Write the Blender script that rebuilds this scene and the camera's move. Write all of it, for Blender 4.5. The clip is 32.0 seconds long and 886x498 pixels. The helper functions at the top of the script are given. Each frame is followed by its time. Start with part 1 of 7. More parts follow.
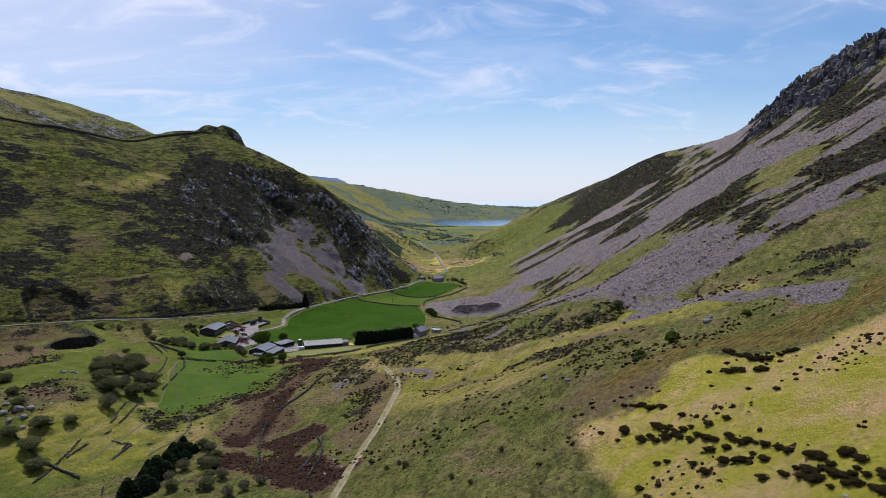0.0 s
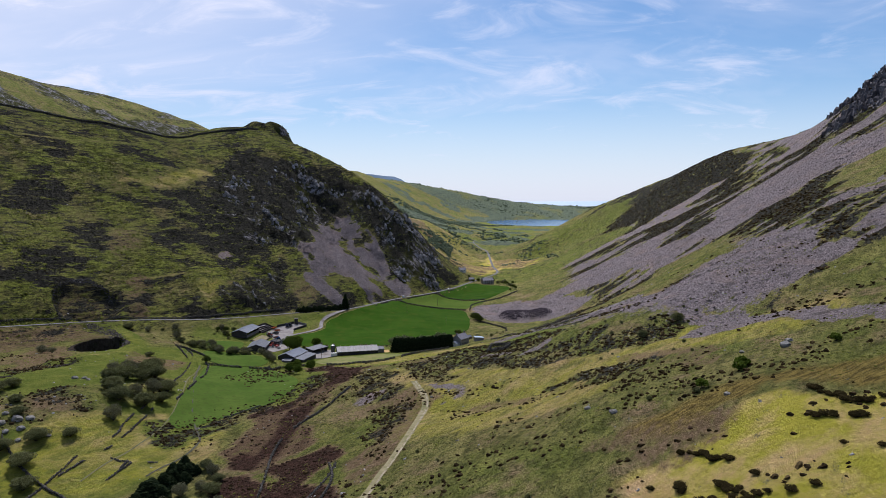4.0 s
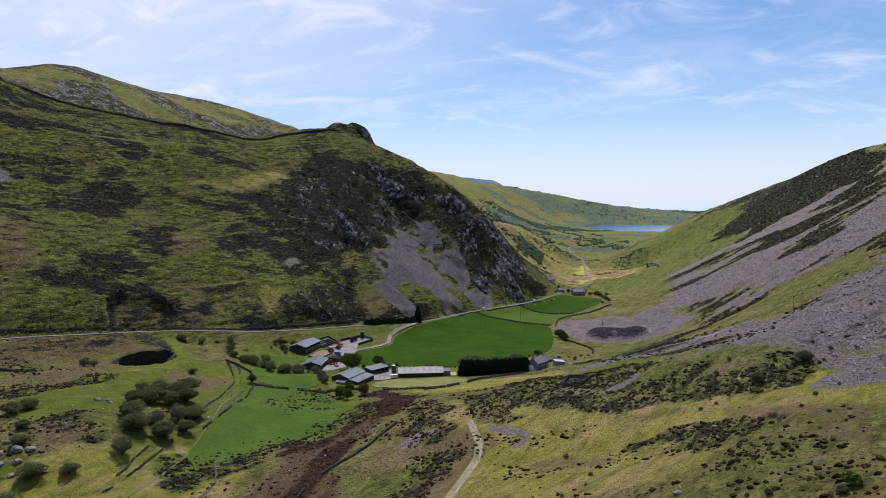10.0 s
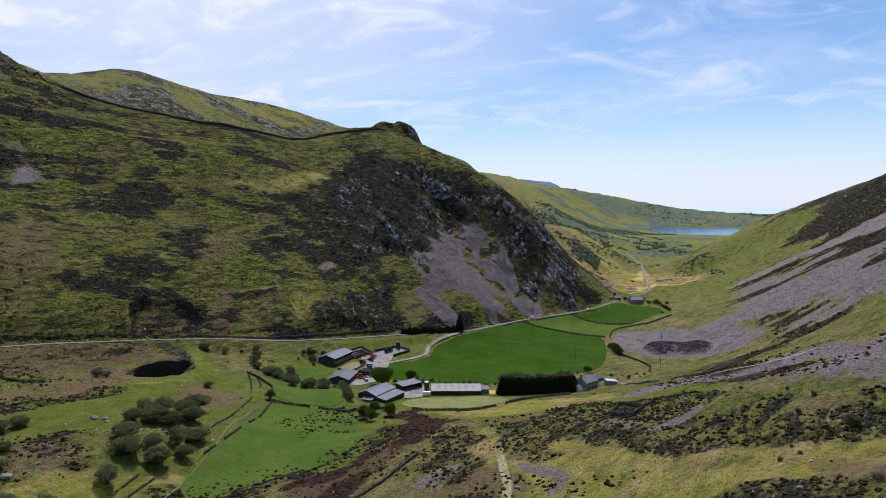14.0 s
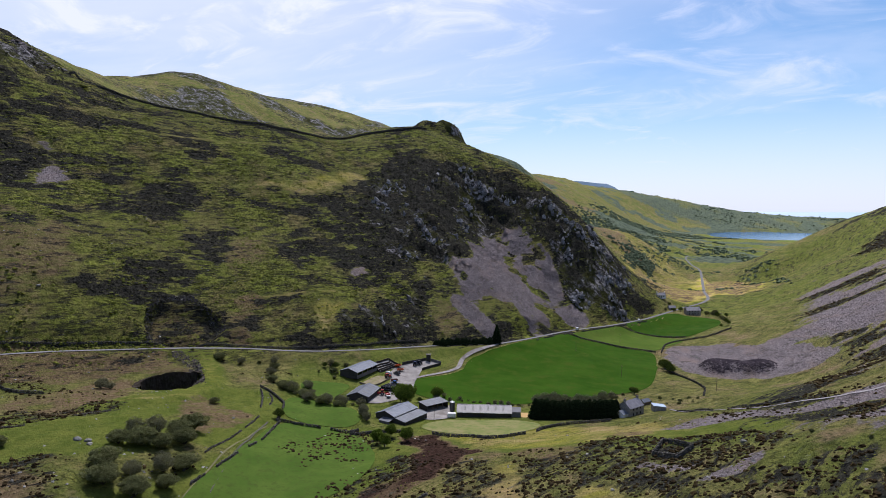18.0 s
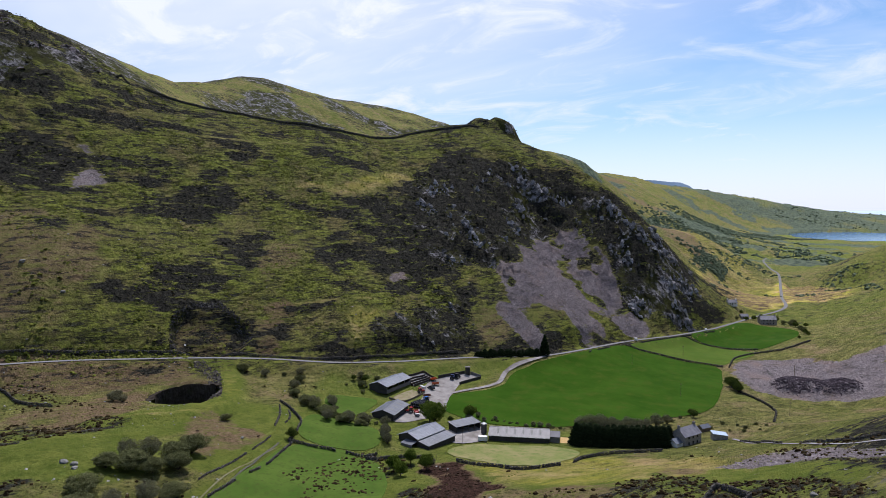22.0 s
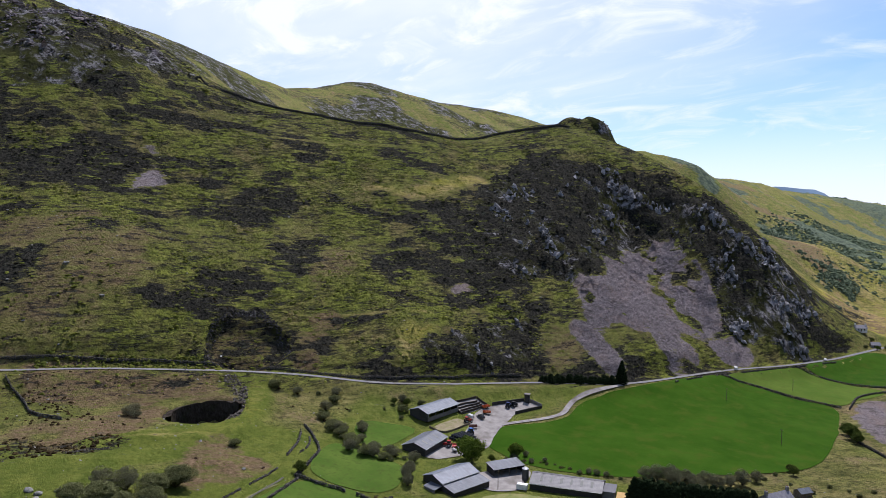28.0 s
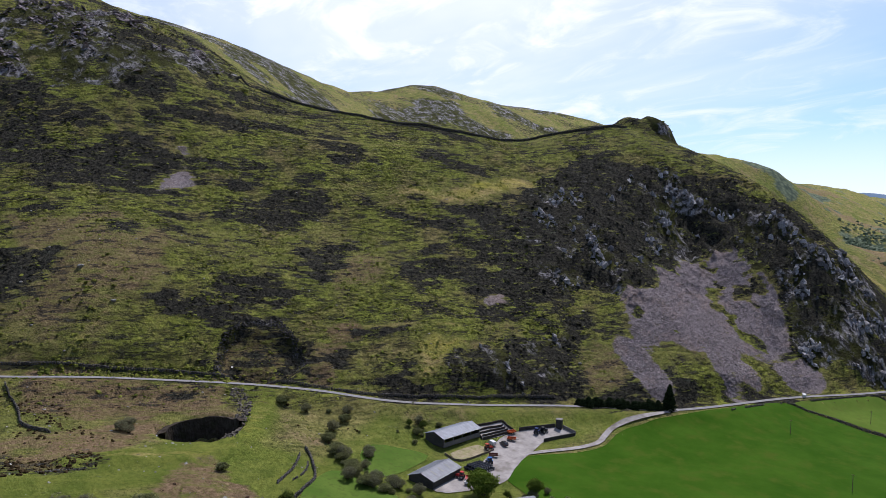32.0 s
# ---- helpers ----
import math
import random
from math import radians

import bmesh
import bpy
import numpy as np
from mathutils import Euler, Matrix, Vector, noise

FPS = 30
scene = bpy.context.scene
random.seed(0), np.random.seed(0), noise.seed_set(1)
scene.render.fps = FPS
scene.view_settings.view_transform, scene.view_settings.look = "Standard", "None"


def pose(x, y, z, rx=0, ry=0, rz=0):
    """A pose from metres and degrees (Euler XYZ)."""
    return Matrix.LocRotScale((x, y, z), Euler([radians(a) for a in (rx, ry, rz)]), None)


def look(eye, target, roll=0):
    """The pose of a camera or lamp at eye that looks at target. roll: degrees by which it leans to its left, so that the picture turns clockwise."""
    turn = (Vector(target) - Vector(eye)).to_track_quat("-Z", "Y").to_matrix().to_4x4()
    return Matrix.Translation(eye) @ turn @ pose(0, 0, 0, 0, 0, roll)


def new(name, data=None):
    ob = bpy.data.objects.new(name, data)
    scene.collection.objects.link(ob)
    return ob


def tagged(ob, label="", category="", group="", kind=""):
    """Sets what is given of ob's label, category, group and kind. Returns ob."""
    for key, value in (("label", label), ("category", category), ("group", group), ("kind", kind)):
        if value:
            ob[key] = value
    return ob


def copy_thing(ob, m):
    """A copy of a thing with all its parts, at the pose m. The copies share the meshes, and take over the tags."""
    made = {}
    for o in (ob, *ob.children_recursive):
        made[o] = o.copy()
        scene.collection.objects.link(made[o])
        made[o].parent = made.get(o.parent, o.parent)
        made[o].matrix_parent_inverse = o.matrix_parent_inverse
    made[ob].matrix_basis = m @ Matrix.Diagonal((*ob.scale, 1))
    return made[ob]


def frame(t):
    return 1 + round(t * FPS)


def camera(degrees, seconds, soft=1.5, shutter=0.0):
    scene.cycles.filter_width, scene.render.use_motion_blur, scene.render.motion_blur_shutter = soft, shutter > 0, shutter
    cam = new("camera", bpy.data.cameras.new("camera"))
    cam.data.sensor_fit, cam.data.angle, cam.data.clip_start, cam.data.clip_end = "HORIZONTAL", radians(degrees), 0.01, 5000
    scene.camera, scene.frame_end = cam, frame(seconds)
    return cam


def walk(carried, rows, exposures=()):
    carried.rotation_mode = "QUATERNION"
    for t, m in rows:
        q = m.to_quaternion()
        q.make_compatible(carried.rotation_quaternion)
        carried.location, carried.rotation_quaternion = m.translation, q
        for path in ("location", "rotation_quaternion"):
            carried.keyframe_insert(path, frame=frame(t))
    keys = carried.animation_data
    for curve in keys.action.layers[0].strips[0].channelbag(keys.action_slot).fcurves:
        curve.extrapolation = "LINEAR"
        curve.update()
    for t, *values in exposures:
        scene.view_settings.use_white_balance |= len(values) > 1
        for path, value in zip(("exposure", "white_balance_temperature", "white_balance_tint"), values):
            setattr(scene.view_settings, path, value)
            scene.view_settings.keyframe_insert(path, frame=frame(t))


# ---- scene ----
# Camera and its flight
cam = camera(64.9, 32.0, soft=0.7)
PATH = [
    (0, (0.0, 0.0, 120.0), (0.01, 99.73, 112.46), -0.56),
    (0.5, (1.2, 4.6, 120.1), (0.50, 104.29, 112.56), -0.45),
    (1, (2.4, 9.1, 120.2), (1.03, 108.79, 112.58), -0.51),
    (1.5, (4.0, 13.5, 120.1), (1.62, 113.18, 112.44), -0.45),
    (2, (5.3, 17.9, 120.0), (1.89, 117.51, 112.30), -0.50),
    (2.5, (6.0, 22.3, 120.0), (1.48, 121.85, 112.29), -0.42),
    (3, (6.9, 26.5, 119.9), (1.10, 126.03, 112.21), -0.44),
    (3.5, (8.6, 30.4, 119.5), (1.50, 129.87, 111.81), -0.38),
    (4.5, (11.3, 38.8, 119.3), (1.74, 138.07, 111.72), -0.16),
    (5.5, (13.5, 47.6, 119.5), (1.54, 146.58, 111.92), -0.21),
    (7, (16.4, 61.0, 119.5), (0.80, 159.49, 112.08), -0.23),
    (8, (17.7, 69.5, 119.5), (-0.25, 167.64, 112.25), -0.13),
    (9, (19.3, 78.5, 119.7), (-0.91, 176.19, 112.55), -0.15),
    (10, (19.7, 88.7, 119.5), (-2.71, 185.93, 112.42), -0.13),
    (11, (20.8, 98.1, 119.2), (-3.94, 194.71, 112.31), -0.12),
    (12, (20.6, 108.1, 119.3), (-6.26, 204.15, 112.52), -0.12),
    (12.5, (20.7, 112.8, 119.1), (-7.18, 208.59, 112.34), -0.12),
    (13, (21.0, 117.4, 118.8), (-7.68, 212.94, 112.04), -0.09),
    (13.5, (21.4, 122.1, 118.8), (-8.09, 217.42, 112.04), -0.04),
    (14, (21.6, 126.8, 118.8), (-8.81, 221.81, 112.05), -0.05),
    (15.5, (21.8, 140.6, 118.7), (-10.88, 234.89, 112.05), 0.20),
    (17, (23.0, 153.5, 119.4), (-12.58, 246.72, 112.73), 0.24),
    (18, (23.8, 162.8, 119.4), (-14.08, 255.13, 112.86), 0.23),
    (19, (25.5, 172.0, 119.2), (-14.73, 263.35, 112.72), 0.08),
    (20, (26.2, 180.9, 119.5), (-16.22, 271.24, 113.03), 0.01),
    (21, (27.3, 189.6, 119.8), (-17.41, 278.82, 113.37), -0.08),
    (22, (28.1, 198.4, 119.8), (-18.84, 286.42, 113.36), -0.14),
    (23, (29.0, 207.2, 119.8), (-20.22, 294.05, 113.48), -0.05),
    (24, (29.7, 215.9, 119.6), (-21.64, 301.42, 113.44), -0.04),
    (25, (30.3, 224.3, 119.6), (-23.21, 308.56, 113.54), 0.06),
    (26.5, (31.9, 238.0, 120.1), (-25.34, 319.80, 114.15), 0.46),
    (28, (32.2, 250.9, 120.1), (-28.40, 330.20, 114.31), 0.55),
    (29, (31.7, 260.0, 120.0), (-31.07, 337.61, 114.33), 0.71),
    (30, (31.3, 269.1, 120.6), (-33.60, 344.93, 114.98), 0.93),
    (30.5, (31.0, 273.6, 120.7), (-34.90, 348.60, 115.18), 0.82),
    (31, (30.7, 278.2, 120.8), (-36.10, 352.37, 115.25), 0.97),
    (31.5, (30.4, 282.7, 120.8), (-37.03, 356.33, 115.20), 1.05),
    (32, (30.0, 287.2, 120.8), (-38.14, 360.25, 115.44), 1.06),
]
walk(cam, [(t, look(eye, target, roll)) for t, eye, target, roll in PATH], [(0.0, -0.14, 5900, 20), (12.0, -0.06, 5850, 20), (22.0, 0.06, 5850, 20), (32.0, 0.23, 5850, 21)])

# ---- light ----
SUN_AZ, SUN_EL = radians(-16), radians(60)
world = bpy.data.worlds.new("sky")
scene.world = world
world.use_nodes = True
wn, wl = world.node_tree.nodes, world.node_tree.links
wn.clear()
w_out = wn.new("ShaderNodeOutputWorld")
w_bg = wn.new("ShaderNodeBackground")
w_sky = wn.new("ShaderNodeTexSky")
w_sky.sky_type = "NISHITA"
w_sky.sun_disc = False
w_sky.sun_elevation, w_sky.sun_rotation = SUN_EL, SUN_AZ
w_sky.altitude, w_sky.air_density, w_sky.dust_density, w_sky.ozone_density = 200, 1.0, 0.3, 2.2
w_bg.inputs["Strength"].default_value = 0.097
# thin cirrus drawn out across the sky, on a flat layer high above
w_co = wn.new("ShaderNodeTexCoord")
w_sep = wn.new("ShaderNodeSeparateXYZ")
wl.new(w_co.outputs["Generated"], w_sep.inputs[0])
w_up = wn.new("ShaderNodeMath"); w_up.operation = "MAXIMUM"; w_up.inputs[1].default_value = 0.0
wl.new(w_sep.outputs["Z"], w_up.inputs[0])
w_add = wn.new("ShaderNodeMath"); w_add.operation = "ADD"; w_add.inputs[1].default_value = 0.22
wl.new(w_up.outputs[0], w_add.inputs[0])
w_flat = wn.new("ShaderNodeCombineXYZ")
for k, axis in enumerate("XY"):
    d = wn.new("ShaderNodeMath"); d.operation = "DIVIDE"
    wl.new(w_sep.outputs[axis], d.inputs[0]); wl.new(w_add.outputs[0], d.inputs[1])
    wl.new(d.outputs[0], w_flat.inputs[k])


def sky_noise(scale, stretch, rot, detail, distortion, lo, hi):
    m = wn.new("ShaderNodeMapping")
    m.inputs["Rotation"].default_value = (0, 0, radians(rot))
    m.inputs["Scale"].default_value = (scale, scale * stretch, 1)
    n = wn.new("ShaderNodeTexNoise")
    n.inputs["Scale"].default_value = 1.0
    n.inputs["Detail"].default_value = detail
    n.inputs["Roughness"].default_value = 0.6
    n.inputs["Distortion"].default_value = distortion
    r = wn.new("ShaderNodeMapRange")
    r.interpolation_type = "SMOOTHSTEP"
    r.inputs["From Min"].default_value, r.inputs["From Max"].default_value = lo, hi
    wl.new(w_flat.outputs[0], m.inputs[0]); wl.new(m.outputs[0], n.inputs[0]); wl.new(n.outputs[0], r.inputs[0])
    return r.outputs[0]


c1 = sky_noise(0.7, 1.5, 25, 5, 0.4, 0.40, 0.72)
c2 = sky_noise(2.6, 1.5, 40, 14, 0.9, 0.47, 0.74)
w_m = wn.new("ShaderNodeMath"); w_m.operation = "MULTIPLY_ADD"; w_m.inputs[1].default_value = 0.50
wl.new(c2, w_m.inputs[0])
w_s = wn.new("ShaderNodeMath"); w_s.operation = "MULTIPLY"; w_s.inputs[1].default_value = 0.34
wl.new(c1, w_s.inputs[0]); wl.new(w_s.outputs[0], w_m.inputs[2])
w_mix = wn.new("ShaderNodeMix"); w_mix.data_type = "RGBA"; w_mix.clamp_factor = True
# white summer haze low over the horizon
w_hz = wn.new("ShaderNodeMapRange"); w_hz.interpolation_type = "SMOOTHSTEP"
w_hz.inputs["From Min"].default_value, w_hz.inputs["From Max"].default_value = 0.17, -0.02
w_hz.inputs["To Min"].default_value, w_hz.inputs["To Max"].default_value = 0.0, 0.74
wl.new(w_sep.outputs["Z"], w_hz.inputs[0])
w_mx = wn.new("ShaderNodeMath"); w_mx.operation = "MAXIMUM"
# the veil of thin cloud glows left of and below the sun, placed to fit the camera's view
w_dot = wn.new("ShaderNodeVectorMath"); w_dot.operation = "DOT_PRODUCT"
w_dot.inputs[1].default_value = (math.sin(SUN_AZ - 0.40) * math.cos(SUN_EL - 0.35), math.cos(SUN_AZ - 0.40) * math.cos(SUN_EL - 0.35), math.sin(SUN_EL - 0.35))
wl.new(w_co.outputs["Generated"], w_dot.inputs[0])
w_gl = wn.new("ShaderNodeMapRange"); w_gl.interpolation_type = "SMOOTHSTEP"
w_gl.inputs["From Min"].default_value, w_gl.inputs["From Max"].default_value, w_gl.inputs["To Max"].default_value = 0.70, 0.99, 0.80
wl.new(w_dot.outputs["Value"], w_gl.inputs[0])
w_ag = wn.new("ShaderNodeMath"); w_ag.operation = "ADD"
wl.new(w_m.outputs[0], w_ag.inputs[0]); wl.new(w_gl.outputs[0], w_ag.inputs[1])
wl.new(w_ag.outputs[0], w_mx.inputs[0]); wl.new(w_hz.outputs[0], w_mx.inputs[1])
wl.new(w_mx.outputs[0], w_mix.inputs["Factor"])
w_tint = wn.new("ShaderNodeMix"); w_tint.data_type, w_tint.blend_type = "RGBA", "MULTIPLY"
w_tint.inputs["Factor"].default_value = 1.0
w_tint.inputs["B"].default_value = (0.91, 1.06, 1.09, 1)
wl.new(w_sky.outputs[0], w_tint.inputs["A"])
wl.new(w_tint.outputs["Result"], w_mix.inputs["A"])
w_mix.inputs["B"].default_value = (9.1, 9.5, 10.1, 1)
wl.new(w_mix.outputs["Result"], w_bg.inputs["Color"])
wl.new(w_bg.outputs[0], w_out.inputs[0])

sun = new("sun", bpy.data.lights.new("sun", "SUN"))
sun.data.energy, sun.data.angle, sun.data.color = 4.9, radians(0.6), (1.0, 0.945, 0.83)
sun.matrix_world = look((0, 0, 0), (-math.sin(SUN_AZ) * math.cos(SUN_EL), -math.cos(SUN_AZ) * math.cos(SUN_EL), -math.sin(SUN_EL)))
scene.view_settings.exposure = 0.0

# ---- the lie of the land: crests, faces, foot lines and the valley floor, in metres ----
CREST_WEST = [(-800, 470, 390), (-640, 520, 300), (-600, 590, 285), (-545, 612, 250), (-487, 630, 217), (-440, 660, 202), (-403, 705, 197), (-371, 750, 191),
              (-350, 778, 184), (-335, 812, 191), (-296, 862, 202), (-232, 872, 177), (-190, 860, 156), (-148, 845, 129), (-108, 826, 97), (-80, 814, 54)]
FACE_WEST = [(-508, 500, 231), (-484, 455, 182), (-405, 498, 141), (-392, 567, 158), (-343, 420, 91), (-315, 559, 106), (-280, 473, 61), (-243, 647, 96), (-219, 596, 66),
             (-198, 555, 50), (-204, 527, 40), (-288, 741, 153), (-219, 776, 129), (-190, 789, 97), (-152, 739, 62), (-154, 689, 62), (-420, 380, 110), (-520, 380, 170)]
BACK_WEST = [(-900, 700, 330), (-700, 760, 230), (-520, 790, 170), (-450, 820, 176), (-395, 880, 186), (-330, 960, 185), (-250, 985, 150), (-140, 965, 95), (-75, 940, 48), (-600, 1000, 170)]
ROAD_LINE = [(-420, 270, 52), (-345, 325, 49), (-311, 375, 46), (-288, 413, 43.5), (-257, 457, 39), (-232, 483, 36), (-202, 506, 32.5), (-181, 542, 28), (-156, 587, 24),
             (-122, 631, 20.5), (-93, 712, 17.5), (-66, 766, 15.5), (-45, 822, 13.5), (-22, 890, 14), (4, 962, 16), (-2, 1060, 14), (-6, 1140, 13.5), (-17, 1340, 14), (-33, 1438, 14), (-52, 1588, 14), (-53, 1690, 13)]
FLOOR = [(-120, 150, 14), (-190, 200, 20), (-130, 250, 17), (-129, 324, 20), (-88, 344, 21), (-111, 405, 20), (-50, 289, 26), (-158, 351, 30), (-164, 312, 34), (-199, 370, 33), (-225, 359, 33),
         (-259, 374, 34), (-247, 399, 33)]
FLOOR_NORTH = [(-100, 470, 16), (-150, 470, 19), (-165, 500, 20), (-130, 520, 17.5), (-60, 560, 14), (-20, 640, 11), (-80, 620, 15), (-40, 720, 10.5), (-5, 600, 12),
         (-16, 588, 12), (0, 800, 11), (5, 863, 12.5), (17, 618, 10), (0, 700, 9), (-20, 494, 18.5), (-60, 485, 16.5), (-229, 470, 33), (-241, 441, 34), (-200, 440, 28), (-190, 490, 26), (-215, 395, 33), (-180, 410, 27)]
SPUR_NEAR = [(77, 209, 70), (68, 171, 65), (92, 190, 70), (37, 246, 53), (-8, 244, 35), (110, 413, 76), (76, 358, 63), (-57, 360, 28), (16, 313, 38.5), (52, 303, 54), (89, 348, 60), (96, 428, 62),
             (-64, 413, 26), (-19, 405, 34), (8, 400, 37), (38, 380, 50), (71, 123, 62), (134, 211, 86), (190, 300, 108), (30, 440, 40), (0, 450, 31), (-40, 440, 23), (60, 470, 45), (0, 60, 42), (60, 30, 66),
             (150, 40, 95), (-60, 60, 22), (40, 160, 50), (10, 170, 38)]
EAST_SIDE = [(44, 615, 12), (68, 601, 20), (45, 540, 26), (110, 520, 60), (160, 600, 72), (60, 720, 22), (150, 720, 64), (260, 640, 128), (330, 760, 164), (55, 860, 18), (150, 900, 60), (260, 930, 112),
             (380, 950, 180), (220, 470, 124), (320, 420, 172), (450, 500, 245), (430, 700, 224), (60, 1000, 22), (130, 1080, 50), (230, 1080, 104), (80, 1250, 32), (300, 200, 150), (400, 0, 190), (600, 250, 310)]
CREST_EAST = [(198, 1386, 98), (233, 1330, 117), (274, 1271, 138), (315, 1158, 168), (352, 1116, 186), (386, 1083, 192), (423, 1037, 204), (456, 1001, 232), (479, 968, 257), (492, 950, 279), (510, 929, 297),
              (522, 911, 293), (537, 902, 313), (556, 884, 318), (700, 800, 370), (900, 500, 480)]
BACK_EAST = [(330, 1420, 90), (480, 1250, 150), (640, 1050, 230), (900, 900, 300), (1300, 400, 400), (1400, 1400, 150), (700, 1700, 60)]
PEAK_RIDGE = [(-1327, 926, 480), (-1404, 1103, 492), (-1464, 1292, 474), (-1606, 1604, 462), (-1630, 1806, 495), (-1500, 1830, 508), (-1440, 2056, 478), (-1353, 2249, 470), (-1196, 2466, 420), (-1300, 1500, 380), (-1150, 1750, 330),
              (-1000, 1150, 250), (-850, 1000, 210), (-900, 1500, 180), (-800, 1900, 200), (-1900, 1700, 420), (-700, 1300, 150)]
FAR_VALLEY = [(-100, 1675, 22), (-13, 2178, 5), (-30, 2540, 1), (70, 2690, -1), (95, 2477, -4), (44, 1578, 10), (74, 1227, 14), (-52, 1226, 18), (-128, 1772, 38), (-48, 2978, -2), (135, 3377, -2), (114, 2777, -4), (294, 3066, -2), (420, 3060, -2), (600, 3150, -2), (800, 3000, 2),
              (-179, 1313, 80), (-139, 1318, 75), (-99, 1323, 58), (-78, 1276, 34), (-90, 1138, 50), (-71, 1125, 22), (200, 1700, 20), (500, 2300, 5), (1500, 2500, 40)]
FAR_HILL = [(-561, 1666, 246), (-524, 1735, 236), (-460, 1810, 218), (-461, 1915, 192), (-378, 1731, 106), (-299, 1648, 69), (-624, 2483, 218), (-520, 2330, 200), (-401, 2737, 160), (-245, 3130, 138), (-715, 2778, 236), (-612, 2910, 226), (-509, 3137, 195),
            (-65, 3678, 108), (84, 4278, 76), (412, 4762, 50), (665, 4835, 40), (-252, 1849, 54), (-153, 2164, 30), (-58, 2771, 15), (1700, 4200, 40), (2600, 4000, 60), (500, 4000, 30),
            (-1400, 3000, 280), (-1500, 4300, 240), (2000, 4800, 45), (-420, 1500, 150), (-350, 1300, 130)]
EDGES = [(-1100, 0, 420), (-700, 0, 250), (-420, 0, 110), (-250, 60, 40), (-300, 200, 38), (-520, 250, 130), (-100, -300, 20), (300, -300, 180), (-600, -300, 220), (900, -300, 480), (2500, 1000, 250), (2800, 2600, 60),
         (-2400, 900, 480), (-2600, 3000, 300), (-2500, 4800, 200)]
LAND = np.array(CREST_WEST + FACE_WEST + BACK_WEST + ROAD_LINE + FLOOR + FLOOR_NORTH + SPUR_NEAR + EAST_SIDE + CREST_EAST + BACK_EAST + PEAK_RIDGE + FAR_VALLEY + FAR_HILL + EDGES, float)


def bend(d2):
    return 0.5 * d2 * np.log(d2 + 1e-6)


def fit_land(p, loose):
    """A thin sheet bent over the landform lines."""
    q = p[:, :2] / 100.0
    n = len(q)
    a = np.zeros((n + 3, n + 3))
    a[:n, :n] = bend(((q[:, None] - q[None]) ** 2).sum(-1)) + np.eye(n) * loose
    a[:n, n] = 1
    a[:n, n + 1:] = q
    a[n:, :n] = a[:n, n:].T
    return np.linalg.solve(a, np.r_[p[:, 2], np.zeros(3)])


SHEET = fit_land(LAND, 0.02)


def lattice(ix, iy, seed):
    h = np.sin(ix * 127.1 + iy * 311.7 + seed * 74.7) * 43758.5453
    return h - np.floor(h)


def vnoise(x, y, seed):
    ix, iy = np.floor(x), np.floor(y)
    fx, fy = x - ix, y - iy
    fx, fy = fx * fx * (3 - 2 * fx), fy * fy * (3 - 2 * fy)
    a, b = lattice(ix, iy, seed), lattice(ix + 1, iy, seed)
    c, d = lattice(ix, iy + 1, seed), lattice(ix + 1, iy + 1, seed)
    return (a + (b - a) * fx) * (1 - fy) + (c + (d - c) * fx) * fy


def fbm(x, y, size, octaves=4, seed=0, gain=0.5):
    """Rolling noise about 0, of features size metres across."""
    total, amp, s = 0, 1.0, size
    for k in range(octaves):
        total = total + amp * (vnoise(x / s + 17.3 * k, y / s - 9.1 * k, seed + k) - 0.5)
        amp, s = amp * gain, s / 2.03
    return total


def smooth(lo, hi, v):
    t = np.clip((v - lo) / (hi - lo), 0, 1)
    return t * t * (3 - 2 * t)


def stroke(x, y, line, width, soft):
    """1 along a line of plan points, out to width, then fading over soft metres."""
    best = np.full(np.shape(x), 1e9)
    for (ax, ay), (bx, by) in zip(line[:-1], line[1:]):
        dx, dy = bx - ax, by - ay
        t = np.clip(((x - ax) * dx + (y - ay) * dy) / (dx * dx + dy * dy + 1e-9), 0, 1)
        best = np.minimum(best, np.hypot(x - ax - t * dx, y - ay - t * dy))
    return 1 - smooth(width, width + soft, best)


def blob(x, y, cx, cy, rx, ry, turn=0.0, soft=0.4):
    c, s = math.cos(radians(turn)), math.sin(radians(turn))
    u, v = ((x - cx) * c + (y - cy) * s) / rx, (-(x - cx) * s + (y - cy) * c) / ry
    return 1 - smooth(1 - soft, 1 + soft, np.hypot(u, v))


def base_height(x, y):
    x, y = np.asarray(x, float), np.asarray(y, float)
    z = SHEET[-3] + SHEET[-2] * x / 100 + SHEET[-1] * y / 100
    for (px, py, _), w in zip(LAND, SHEET):
        z = z + w * bend((x / 100 - px / 100) ** 2 + (y / 100 - py / 100) ** 2)
    return z


# ---- plan of the ground cover ----
# west hill: outlines on the plan
CRAG_MASS = [(-277, 709), (-285, 764), (-264, 801), (-234, 825), (-202, 844), (-169, 857), (-134, 834), (-102, 837), (-78, 873), (-65, 867), (-71, 803), (-93, 777), (-113, 771), (-143, 799), (-186, 788), (-174, 714), (-186, 681), (-200, 660), (-213, 636), (-245, 654), (-268, 678)]
CRAG_RIBS = [[(-229, 820), (-216, 832), (-197, 832), (-178, 839), (-169, 811), (-184, 793), (-199, 765)], [(-227, 717), (-211, 718), (-187, 682), (-190, 666), (-212, 685)],
             [(-175, 825), (-148, 823), (-131, 788), (-142, 787), (-157, 804)], [(-159, 843), (-131, 835), (-99, 842), (-77, 866), (-64, 881), (-77, 831), (-104, 814), (-132, 815)],
             [(-95, 771), (-96, 786), (-75, 824), (-61, 868), (-65, 811), (-83, 781)]]
